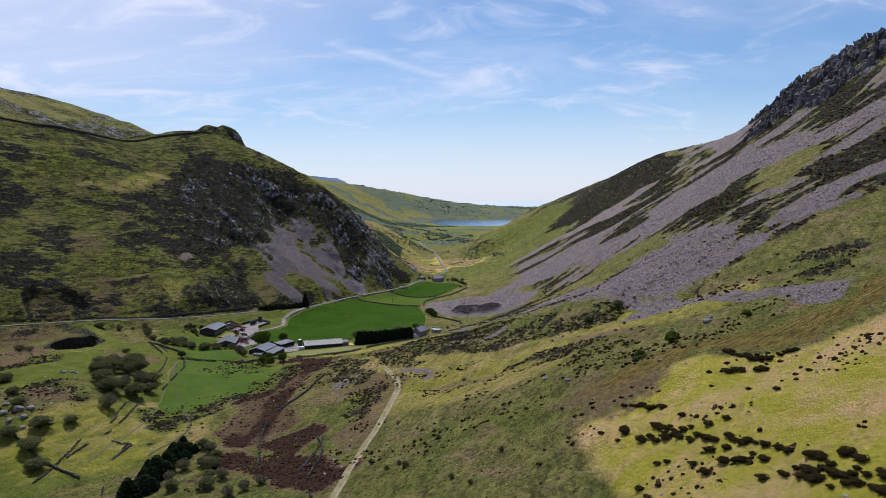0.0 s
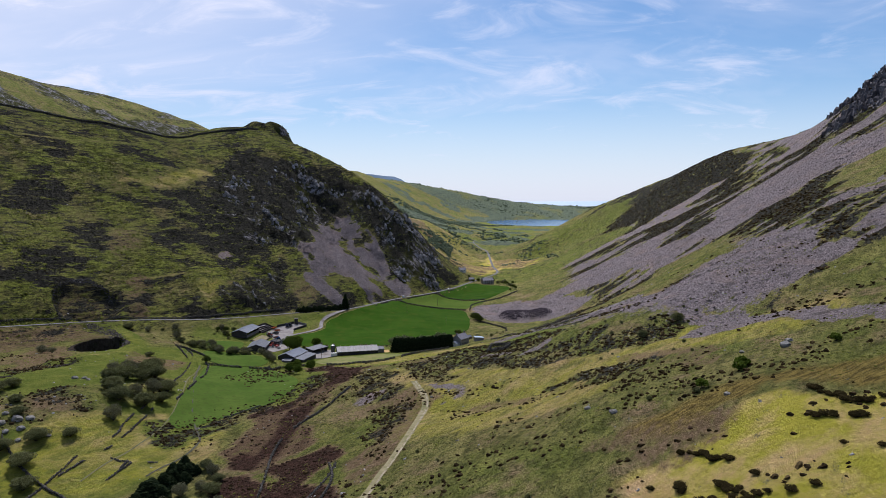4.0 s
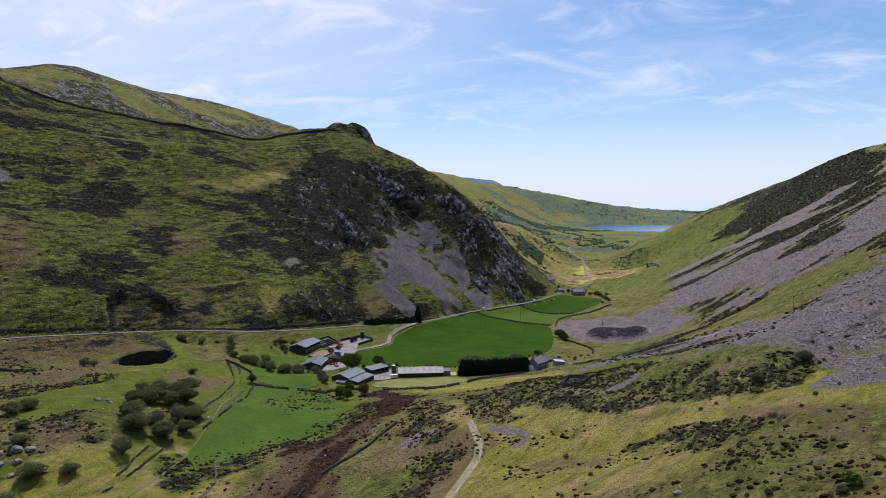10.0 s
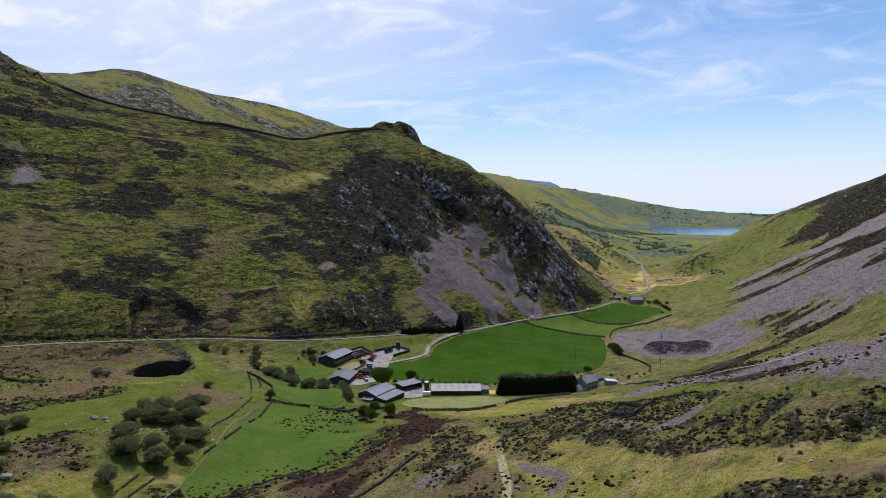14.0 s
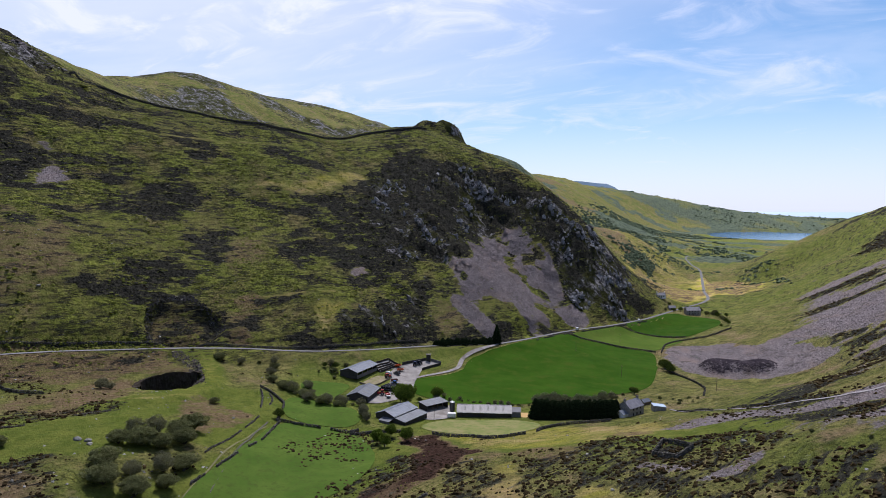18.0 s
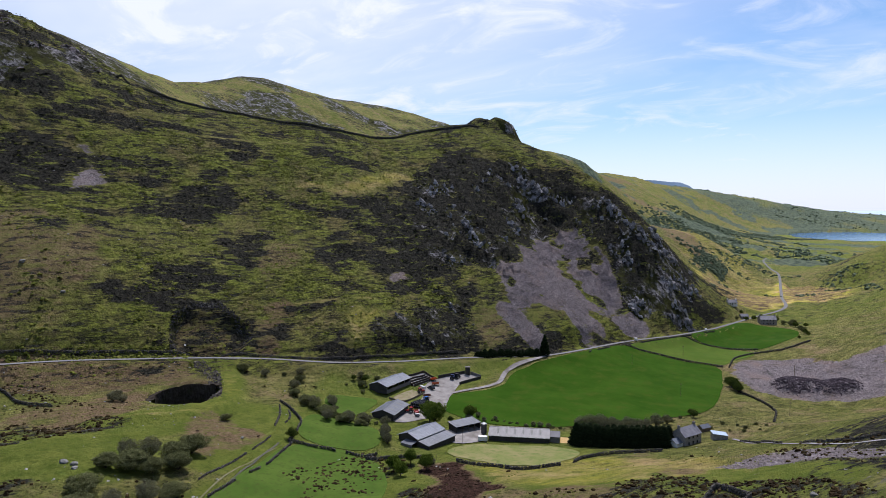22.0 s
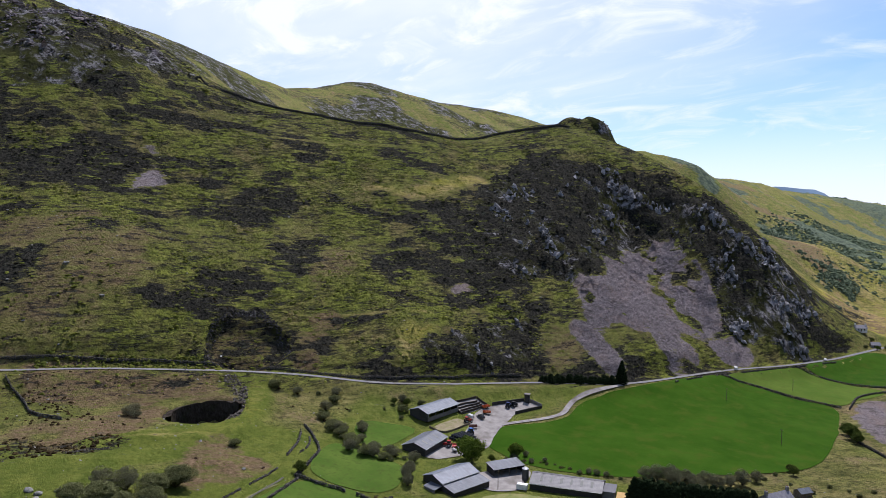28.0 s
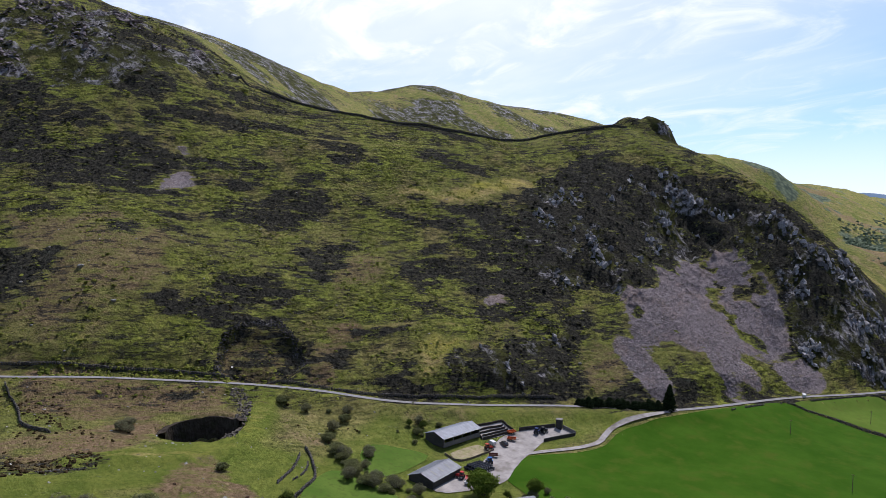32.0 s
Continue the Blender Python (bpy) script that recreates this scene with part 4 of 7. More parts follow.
draped("pasture_5", [(-173, 446), (-159, 452), (-141, 452), (-130, 437), (-134, 428), (-142, 424), (-157, 421), (-166, 430)], TURF, 0.22, 4.0, "small green paddock below the sheds", "paddock")
draped("pasture_6", [(-185, 474), (-170, 490), (-163, 487), (-160, 462), (-167, 457)], TURF, 0.22, 4.0, "small green paddock beside the cattle shed", "paddock")
draped("farmyard", [(-160, 530), (-159, 543), (-151, 563), (-143, 564), (-147, 546), (-143, 532), (-137, 512), (-131, 497), (-133, 484), (-138, 472), (-145, 470), (-149, 485), (-143, 492), (-152, 512)], CONCRETE, 0.3, 3.0, "pale dusty concrete farmyard between the sheds", "yard")
draped("farmyard_lower", [(-119, 466), (-106, 461), (-97, 470), (-100, 478), (-106, 489), (-116, 478)], CONCRETE, 0.3, 3.0, "pale concrete yard beside the long shed", "yard")
draped("muck_pen", [(-162, 500), (-161, 517), (-156, 519), (-154, 501)], DIRT, 0.3, 3.0, "brown earth pen in front of the cattle shed", "pen")
draped("rough_plot", [(-104, 449), (-99, 463), (-84, 470), (-66, 476), (-54, 471), (-56, 452), (-67, 441), (-84, 443)], two_tone("dry_plot_grass", (0.13, 0.155, 0.045), (0.21, 0.185, 0.085), 0.12, c3=(0.10, 0.13, 0.035), scale3=0.3), 0.25, 3.0, "worn yellowish paddock in front of the long shed", "paddock")
draped("cattle_pen", [(-172.3, 527), (-167.6, 541), (-161, 540.8), (-163.8, 523.4)], CONCRETE, 0.28, 3.0, "pale concrete floor of the cattle pens", "pen")
RUT = two_tone("pale_track_stones", (0.20, 0.175, 0.115), (0.34, 0.295, 0.21), 0.5, c3=(0.13, 0.13, 0.05), scale3=0.3)
TRACK_LINE = [(-37, 200), (-35, 212), (-30, 245), (-26, 268), (-23, 301), (-22, 325), (-27, 343), (-31, 355)]
ribbon("track_verge", TRACK_LINE, 3.0, two_tone("track_turf", (0.150, 0.140, 0.070), (0.270, 0.235, 0.140), 0.35, c3=(0.11, 0.115, 0.045), scale3=0.25), 0.10, label="worn turf of a farm track over rough grass", category="track")
for rut in (-0.75, 0.75):
    ribbon("track_south", [(x + rut, y) for x, y in TRACK_LINE], 0.75, RUT, 0.14, label="stony wheel rut of a farm track over rough grass", category="track")
ribbon("track_west", [(-138, 262), (-132, 300), (-139, 340), (-150, 375), (-157, 405)], 0.7, two_tone("worn_turf", (0.10, 0.10, 0.045), (0.17, 0.16, 0.085), 0.5), 0.12, label="worn stony path beside the stream", category="track")
ribbon("stream", [(-118, 270), (-112, 300), (-128, 330), (-146, 372), (-160, 410)], 0.9, two_tone("stream_stones", (0.04, 0.042, 0.028), (0.12, 0.115, 0.085), 1.2), 0.22, label="small stony stream in a grassy gully", category="stream")
ribbon("scree_path", [(0, 512), (20, 487), (40, 468), (62, 458), (84, 458)], 1.8, two_tone("scree_track", (0.20, 0.185, 0.185), (0.30, 0.28, 0.28), 0.8), 0.3, label="grey stony path along the foot of the scree", category="path")

lake = tagged(mesh_object("lake", [(-160, 2740, -2.2), (560, 2740, -2.2), (560, 3640, -2.2), (-160, 3640, -2.2)], [(0, 1, 2, 3)], WATER), "still blue lake in the far valley", "lake", kind="structure")
POOL = two_tone("peaty_pool", (0.010, 0.008, 0.005), (0.018, 0.014, 0.009), 0.3, rough=0.12)
pz = float(height(PIT[0], PIT[1])) + 0.8


def pit_rim(grow, lo=0.0, hi=2 * math.pi, n=28):
    """Plan points round the quarry pit's oval."""
    ct, st = math.cos(radians(PIT[4])), math.sin(radians(PIT[4]))
    return [(PIT[0] + grow * (PIT[2] * math.cos(a) * ct - PIT[3] * math.sin(a) * st), PIT[1] + grow * (PIT[2] * math.cos(a) * st + PIT[3] * math.sin(a) * ct)) for a in np.linspace(lo, hi, n)]


tagged(mesh_object("quarry_pool", [(x, y, pz) for x, y in pit_rim(0.95)[:-1]], [tuple(range(27))], POOL), "black still water in a sunken quarry pit", "pool", kind="structure")
# The shade on the pit's face is painted in as near-black slate
SHADED_SLATE = two_tone("shaded_slate", (0.020, 0.016, 0.013), (0.060, 0.050, 0.040), 0.4, c3=(0.030, 0.030, 0.016), scale3=0.3, bumps=0.3)
face_rim, face_v, face_f = pit_rim(0.9, 0.0, math.pi, 40), [], []
for k, (x, y) in enumerate(face_rim):
    top = float(height(PIT[0] + (x - PIT[0]) * 1.28, PIT[1] + (y - PIT[1]) * 1.28))
    for r in range(6):
        q = 1 + 0.012 * math.sin(k * 1.3 + r * 1.7) + 0.006 * r
        face_v.append((PIT[0] + (x - PIT[0]) * q, PIT[1] + (y - PIT[1]) * q, pz - 1 + (top + 0.3 - pz + 1) * r / 5))
    q = 1.3
    face_v.append((PIT[0] + (x - PIT[0]) * q, PIT[1] + (y - PIT[1]) * q, top - 0.4))
    if k:
        face_f += [(7 * k - 7 + r, 7 * k + r, 7 * k + r + 1, 7 * k - 6 + r) for r in range(6)]
tagged(mesh_object("quarry_face", face_v, face_f, SHADED_SLATE), "sheer slate face over the quarry pool, coloured as in shade", "rock face", kind="structure")
# Distance haze is painted into the base colours of sea and mountain
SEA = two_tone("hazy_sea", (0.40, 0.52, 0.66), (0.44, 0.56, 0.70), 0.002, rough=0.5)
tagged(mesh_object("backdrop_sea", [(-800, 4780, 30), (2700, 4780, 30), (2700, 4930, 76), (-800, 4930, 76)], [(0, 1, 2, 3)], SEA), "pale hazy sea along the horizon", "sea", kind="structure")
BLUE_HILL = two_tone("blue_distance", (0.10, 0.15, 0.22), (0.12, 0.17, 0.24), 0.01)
hx = np.linspace(-1700, 200, 41)
hz = 40 + 225 * np.exp(-((hx + 900) / 430.0) ** 2) + 30 * np.exp(-np.abs((hx + 680) / 70.0) ** 1.6)
hv = [(x, 4640 + 40 * math.sin(x / 60), z) for x, z in zip(hx, hz)] + [(x, 4500, 0) for x in hx] + [(x, 4780, 0) for x in hx]
hf = [(k, k + 41, k + 42, k + 1) for k in range(40)] + [(k + 1, k + 83, k + 82, k) for k in range(40)]
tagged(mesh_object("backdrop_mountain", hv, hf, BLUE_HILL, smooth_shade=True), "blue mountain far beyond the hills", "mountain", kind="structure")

# ---- shaping helpers ----


def ground_z(x, y):
    return float(height(float(x), float(y)))


def part(name, bm, material, parent, label=""):
    me = bpy.data.meshes.new(name)
    bmesh.ops.recalc_face_normals(bm, faces=bm.faces)
    bm.to_mesh(me)
    bm.free()
    me.materials.append(material)
    ob = new(name, me)
    ob.parent = parent
    if label:
        ob["label"] = label
    return ob


def base(name, x, y, z, turn, label, category, group=""):
    e = new(name)
    e.matrix_world = pose(x, y, z, 0, 0, turn)
    return tagged(e, label, category, group)


def box(bm, lo, hi, soft=0.0):
    x0, y0, z0 = lo
    x1, y1, z1 = hi
    v = [bm.verts.new(p) for p in ((x0, y0, z0), (x1, y0, z0), (x1, y1, z0), (x0, y1, z0), (x0, y0, z1), (x1, y0, z1), (x1, y1, z1), (x0, y1, z1))]
    f = [bm.faces.new([v[k] for k in q]) for q in ((3, 2, 1, 0), (4, 5, 6, 7), (0, 1, 5, 4), (1, 2, 6, 5), (2, 3, 7, 6), (3, 0, 4, 7))]
    if soft:
        bmesh.ops.bevel(bm, geom=list({e for q in f for e in q.edges}), offset=soft, segments=2, profile=0.6, affect="EDGES")
    return bm


def solid(points, y0, y1):
    """A bmesh prism: an outline in x and z drawn out from y0 to y1."""
    bm = bmesh.new()
    a = [bm.verts.new((x, y0, z)) for x, z in points]
    b = [bm.verts.new((x, y1, z)) for x, z in points]
    bm.faces.new(a)
    bm.faces.new(b[::-1])
    for k in range(len(a)):
        bm.faces.new((a[k], b[k], b[k - 1], a[k - 1]))
    return bm


def slab(corners, thick):
    """A sheet through four corners, with thickness downwards."""
    bm = bmesh.new()
    top = [bm.verts.new(c) for c in corners]
    low = [bm.verts.new((c[0], c[1], c[2] - thick)) for c in corners]
    bm.faces.new(top)
    bm.faces.new(low[::-1])
    for k in range(4):
        bm.faces.new((top[k - 1], top[k], low[k], low[k - 1]))
    return bm


def drum(bm, centre, axis, radius, length, sides=12, r2=None, soft=0.0):
    m = Matrix.Translation(centre) @ Vector((0, 0, 1)).rotation_difference(Vector(axis)).to_matrix().to_4x4()
    got = bmesh.ops.create_cone(bm, cap_ends=True, segments=sides, radius1=radius, radius2=radius if r2 is None else r2, depth=length, matrix=m)
    return bm


def sheet_metal(name, c1, c2, pitch=0.9, rough=0.5, metal=0.0):
    """Profiled sheeting: ribs down the slope, overlaps across it and weather streaks."""
    m, n, l, b = mat(name, rough, metal)
    co = coords(n)
    w = n.new("ShaderNodeTexWave")
    w.wave_type, w.bands_direction = "BANDS", "Y"
    w.inputs["Scale"].default_value, w.inputs["Distortion"].default_value = pitch, 0.0
    l.new(co, w.inputs[0])
    streak = tex(n, l, co, 0.8, 5, 0.6, 0.35, 0.7, (0.12, 1, 1))
    c = blend(n, l, streak, c1, c2)
    c = blend(n, l, tex(n, l, co, 0.25, 4, 0.6, 0.5, 0.75), c, tuple(0.72 * v for v in c1))
    l.new(c, b.inputs["Base Color"])
    bump(n, l, w.outputs[0], b, 0.35, 0.04)
    return m


ROOF_GREY = sheet_metal("grey_roof_sheet", (0.075, 0.083, 0.100), (0.125, 0.136, 0.160))
ROOF_BLUE = sheet_metal("blue_grey_roof_sheet", (0.085, 0.100, 0.130), (0.140, 0.160, 0.200))
ROOF_DARK = sheet_metal("weathered_fibre_roof", (0.062, 0.061, 0.070), (0.100, 0.098, 0.108))
CLAD_DARK = sheet_metal("dark_board_cladding", (0.030, 0.028, 0.026), (0.055, 0.05, 0.046), 2.0, 0.8)
BLOCK = two_tone("rendered_block", (0.13, 0.122, 0.115), (0.21, 0.198, 0.185), 0.5)
STEEL = two_tone("galvanised_steel", (0.30, 0.31, 0.32), (0.40, 0.41, 0.42), 1.2, rough=0.45, metal=0.6)
CLEAR_SHEET = two_tone("milky_roof_light", (0.13, 0.132, 0.125), (0.19, 0.19, 0.17), 0.8, rough=0.75)
STONE = island_tone("dry_stone", (0.055, 0.052, 0.046), (0.165, 0.155, 0.138))
SLATE = sheet_metal("slate_roof", (0.13, 0.13, 0.15), (0.22, 0.21, 0.23), 2.4, 0.6)
WHITEWASH = two_tone("whitewash", (0.62, 0.61, 0.58), (0.76, 0.75, 0.72), 0.6, c3=(0.45, 0.43, 0.40), scale3=0.5)
RUBBLE_WALL = two_tone("rubble_masonry", (0.17, 0.16, 0.15), (0.32, 0.30, 0.28), 1.4, bumps=0.05)
WINDOW_DARK = two_tone("window_glass", (0.015, 0.018, 0.022), (0.03, 0.034, 0.04), 1.0, rough=0.12)
TIMBER = two_tone("weathered_timber", (0.11, 0.085, 0.06), (0.20, 0.165, 0.125), 2.0, stretch=(1, 1, 0.2))
BARK = two_tone("bark", (0.055, 0.045, 0.035), (0.12, 0.10, 0.08), 3.0, stretch=(1, 1, 0.3))
TYRE = two_tone("tyre_rubber", (0.012, 0.012, 0.012), (0.025, 0.025, 0.025), 4.0, rough=0.8)
WRAP = two_tone("black_bale_wrap", (0.010, 0.011, 0.014), (0.028, 0.03, 0.036), 1.5, rough=0.22)
WRAP_END = two_tone("pale_bale_end", (0.30, 0.31, 0.33), (0.42, 0.43, 0.45), 1.5, rough=0.4)


def gable_shed(name, x, y, turn, length, width, eave, rise, roof, label, open_side=None, lights=0, lights_side=1, walls=None, sink=0.6):
    """A steel-framed farm shed, its ridge along its own y."""
    e = base(name, x, y, ground_z(x, y), turn, label, "barn")
    h, w, walls = length / 2, width / 2, walls or CLAD_DARK
    for s in (-1, 1):
        y0, y1 = (s * h - 0.12, s * h + 0.12)
        part("gable_wall", solid([(-w, -sink), (w, -sink), (w, eave), (0, eave + rise), (-w, eave)], y0, y1), walls, e)
        x0, x1 = sorted((s * w, s * (w - 0.2)))
        if open_side != s:
            part("side_wall", box(bmesh.new(), (x0, -h + 0.13, -sink), (x1, h - 0.13, eave - 0.03)), walls, e)
        else:
            part("low_wall", box(bmesh.new(), (x0, -h + 0.13, -sink), (x1, h - 0.13, 1.3)), BLOCK, e, "pale block feed wall")
            for k in np.linspace(-h + 0.4, h - 0.4, max(3, int(length / 4.5))):
                part("post", box(bmesh.new(), (x0, k - 0.12, 1.3), (x1, k + 0.12, eave - 0.05)), STEEL, e)
        o, drop = 0.45, rise * 0.45 / w
        part("roof_slope", slab([(0, -h - 0.4, eave + rise + 0.14), (s * (w + o), -h - 0.4, eave - drop + 0.14), (s * (w + o), h + 0.4, eave - drop + 0.14), (0, h + 0.4, eave + rise + 0.14)][::s], 0.12), roof, e)
        part("gutter", box(bmesh.new(), (s * (w + o) - 0.09 + 0.1 * s, -h - 0.4, eave - drop - 0.1), (s * (w + o) + 0.09 + 0.1 * s, h + 0.4, eave - drop + 0.08)), STEEL, e)
    part("ridge_cap", solid([(-0.35, eave + rise + 0.10), (0, eave + rise + 0.2), (0.35, eave + rise + 0.10), (0, eave + rise + 0.27)], -h - 0.42, h + 0.42), roof, e)
    for k in np.linspace(-h, h, lights + 2)[1:-1]:
        s = lights_side
        xa, xb = s * w * 0.22, s * w * 0.72
        za, zb = eave + rise * (1 - 0.22) + 0.18, eave + rise * (1 - 0.72) + 0.18
        part("roof_light", slab([(xa, k - 0.45, za), (xb, k - 0.45, zb), (xb, k + 0.45, zb), (xa, k + 0.45, za)][::s], 0.05), CLEAR_SHEET, e, "milky plastic roof light")
    return e


# ---- the farm ----
cattle_shed = gable_shed("cattle_shed", -171.5, 512, -2, 23, 11, 3.3, 1.7, ROOF_BLUE, "large dark cattle shed with blue-grey roof and open front", open_side=1)
implement_shed = gable_shed("implement_shed", -150, 478, 9, 18.5, 11, 2.8, 1.8, ROOF_GREY, "dark boarded implement shed with grey sheeted roof", lights=3)
hay_barn = gable_shed("hay_barn", -120.5, 457, -11, 18, 10.5, 3.5, 1.8, ROOF_BLUE, "dark hay barn with pale blue-grey roof")
part("lean_to_roof", slab([(5.3, -9.2, 3.0), (11.8, -9.2, 1.9), (11.8, 9.2, 1.9), (5.3, 9.2, 3.0)], 0.12), ROOF_GREY, hay_barn, "grey lean-to roof")
part("lean_to_wall", box(bmesh.new(), (11.2, -8.9, -0.8), (11.45, 8.9, 1.78)), CLAD_DARK, hay_barn)
for s in (-1, 1):
    part("lean_to_gable", solid([(5.27, -0.8), (11.18, -0.8), (11.18, 1.8), (5.27, 2.8)], s * 8.9 - 0.1, s * 8.9 + 0.1), CLAD_DARK, hay_barn)
part("porch_roof", slab([(-1, -12.8, 1.9), (5.2, -12.8, 1.9), (5.2, -9.1, 2.5), (-1, -9.1, 2.5)], 0.12), ROOF_GREY, hay_barn)
part("porch_wall", box(bmesh.new(), (-0.7, -12.5, -0.8), (5.0, -12.3, 1.8)), BLOCK, hay_barn)
open_shed = base("open_shed", -111.5, 481, ground_z(-111.5, 481), -28, "low dark open-fronted shed with grey mono-pitch roof", "shed")
part("roof_slope", slab([(-3.6, -7, 4.1), (3.4, -7, 3.2), (3.4, 7, 3.2), (-3.6, 7, 4.1)], 0.14), ROOF_GREY, open_shed)
part("back_wall", box(bmesh.new(), (-3.3, -6.7, -0.6), (-3.1, 6.7, 3.9)), CLAD_DARK, open_shed)
for s in (-1, 1):
    part("end_wall", solid([(-3.08, -0.6), (3.1, -0.6), (3.1, 3.0), (-3.08, 3.85)], s * 6.7 - 0.1, s * 6.7 + 0.1), CLAD_DARK, open_shed)
for k in (-3.3, 0, 3.3):
    part("post", box(bmesh.new(), (2.9, k - 0.1, -0.6), (3.1, k + 0.1, 3.1)), TIMBER, open_shed)
long_shed = gable_shed("long_shed", -85, 482.5, -72, 26, 12, 2.8, 2.0, ROOF_DARK, "long low livestock shed with dull grey fibre-cement roof", lights=6, lights_side=1)
part("dairy", box(bmesh.new(), (-2.5, 13.3, -0.5), (4.5, 17.5, 2.9)), BLOCK, long_shed, "pale rendered end annexe")
part("dairy_roof", slab([(-2.8, 13.2, 3.3), (4.8, 13.2, 3.0), (4.8, 17.8, 3.0), (-2.8, 17.8, 3.3)], 0.12), ROOF_DARK, long_shed)
part("tan_wall", box(bmesh.new(), (-3.0, 17.9, -0.5), (5.0, 21.5, 0.5)), two_tone("tan_boards", (0.36, 0.24, 0.10), (0.46, 0.32, 0.15), 1.0), long_shed, "tan timber stack")

feed_silo = base("feed_silo", -99.5, 476, ground_z(-99.5, 476), 0, "tall dark grey feed silo beside the long shed", "silo")
DARK_STEEL = two_tone("dark_steel", (0.035, 0.037, 0.04), (0.06, 0.062, 0.066), 1.0, rough=0.5)
part("tank", drum(bmesh.new(), (0, 0, 4.1), (0, 0, 1), 1.3, 4.2, 18), DARK_STEEL, feed_silo)
part("hopper", drum(bmesh.new(), (0, 0, 1.35), (0, 0, 1), 0.4, 1.3, 18, 1.3), DARK_STEEL, feed_silo)
part("lid", drum(bmesh.new(), (0, 0, 6.5), (0, 0, 1), 1.34, 0.6, 18, 0.35), STEEL, feed_silo)
for a in range(4):
    part("leg", box(bmesh.new(), (1.1 * math.cos(a * 1.57 + 0.78) - 0.07, 1.1 * math.sin(a * 1.57 + 0.78) - 0.07, -0.4), (1.1 * math.cos(a * 1.57 + 0.78) + 0.07, 1.1 * math.sin(a * 1.57 + 0.78) + 0.07, 2.1)), STEEL, feed_silo)
tank = base("water_tank", -97.5, 470.5, ground_z(-97.5, 470.5), 15, "white box-shaped water tank on low blocks", "tank")
part("body", box(bmesh.new(), (-2.0, -1.1, 0.35), (2.0, 1.1, 2.3), 0.15), WHITEWASH, tank)
for s in (-1, 1):
    part("block", box(bmesh.new(), (s * 1.3 - 0.25, -1.0, -0.4), (s * 1.3 + 0.25, 1.0, 0.35)), BLOCK, tank)
slurry_tower = base("block_tower", -150, 563, ground_z(-150, 563), 20, "small dark square tower at the yard's corner", "tower")
part("body", box(bmesh.new(), (-1.3, -1.3, -0.5), (1.3, 1.3, 4.4)), CLAD_DARK, slurry_tower)
part("cap", box(bmesh.new(), (-1.5, -1.5, 4.4), (1.5, 1.5, 4.65)), BLOCK, slurry_tower)


def yard_wall(name, line, tall, thick, material, label, category="wall"):
    """A cast or block wall that follows the plan line and the ground."""
    p = along(line, 2.5)
    d = np.gradient(p, axis=0)
    d /= np.linalg.norm(d, axis=1, keepdims=True)
    side = np.stack([-d[:, 1], d[:, 0]], -1) * thick / 2
    z = height(p[:, 0], p[:, 1])
    v = np.concatenate([np.column_stack([p + k * side, z + h]) for k, h in ((-1, -0.8), (-1, tall), (1, tall), (1, -0.8))])
    n = len(p)
    f = [(i + a * n, i + 1 + a * n, i + 1 + b * n, i + b * n) for i in range(n - 1) for a, b in ((0, 1), (1, 2), (2, 3))]
    f += [(0, n, 2 * n, 3 * n), (n - 1, 4 * n - 1, 3 * n - 1, 2 * n - 1)]
    return tagged(mesh_object(name, v, f, material), label, category, kind="structure")


yard_wall("silage_wall", [(-159, 543.5), (-155, 553), (-151.5, 562)], 1.9, 0.35, CLAD_DARK, "dark sleeper wall behind the yard")
yard_wall("silage_wall", [(-149, 564.5), (-142.5, 565.5)], 1.9, 0.35, BLOCK, "block wall across the end of the yard")
yard_wall("silage_wall", [(-142.3, 564.5), (-145, 554), (-146.8, 546)], 1.5, 0.35, CLAD_DARK, "dark sleeper wall beside the drive")
PEN_TIMBER = two_tone("dark_pen_boards", (0.040, 0.034, 0.028), (0.085, 0.072, 0.058), 1.5, stretch=(1, 1, 0.3))
for line in ([(-172.5, 526.5), (-167.5, 541.5)], [(-167.3, 541.7), (-160.6, 541.3)], [(-160.4, 541), (-163.4, 523)], [(-163.8, 522.8), (-172.2, 526.2)]):
    yard_wall("pen_rail", line, 1.3, 0.3, PEN_TIMBER, "dark boarded rail round the cattle pens", "rail")
for k in (0.3, 0.55, 0.8):
    yard_wall("pen_rail", [(-172.5 + 9 * k, 527.5 - 3.5 * k), (-167.8 + 6.6 * k, 540 - 0.4 * k)], 1.2, 0.22, PEN_TIMBER, "dark timber rail between cattle pens", "rail")
yard_wall("pen_rail", [(-163.5, 498), (-155, 498.5), (-154, 519)], 0.9, 0.2, TIMBER, "low timber rail round the earth pen", "rail")

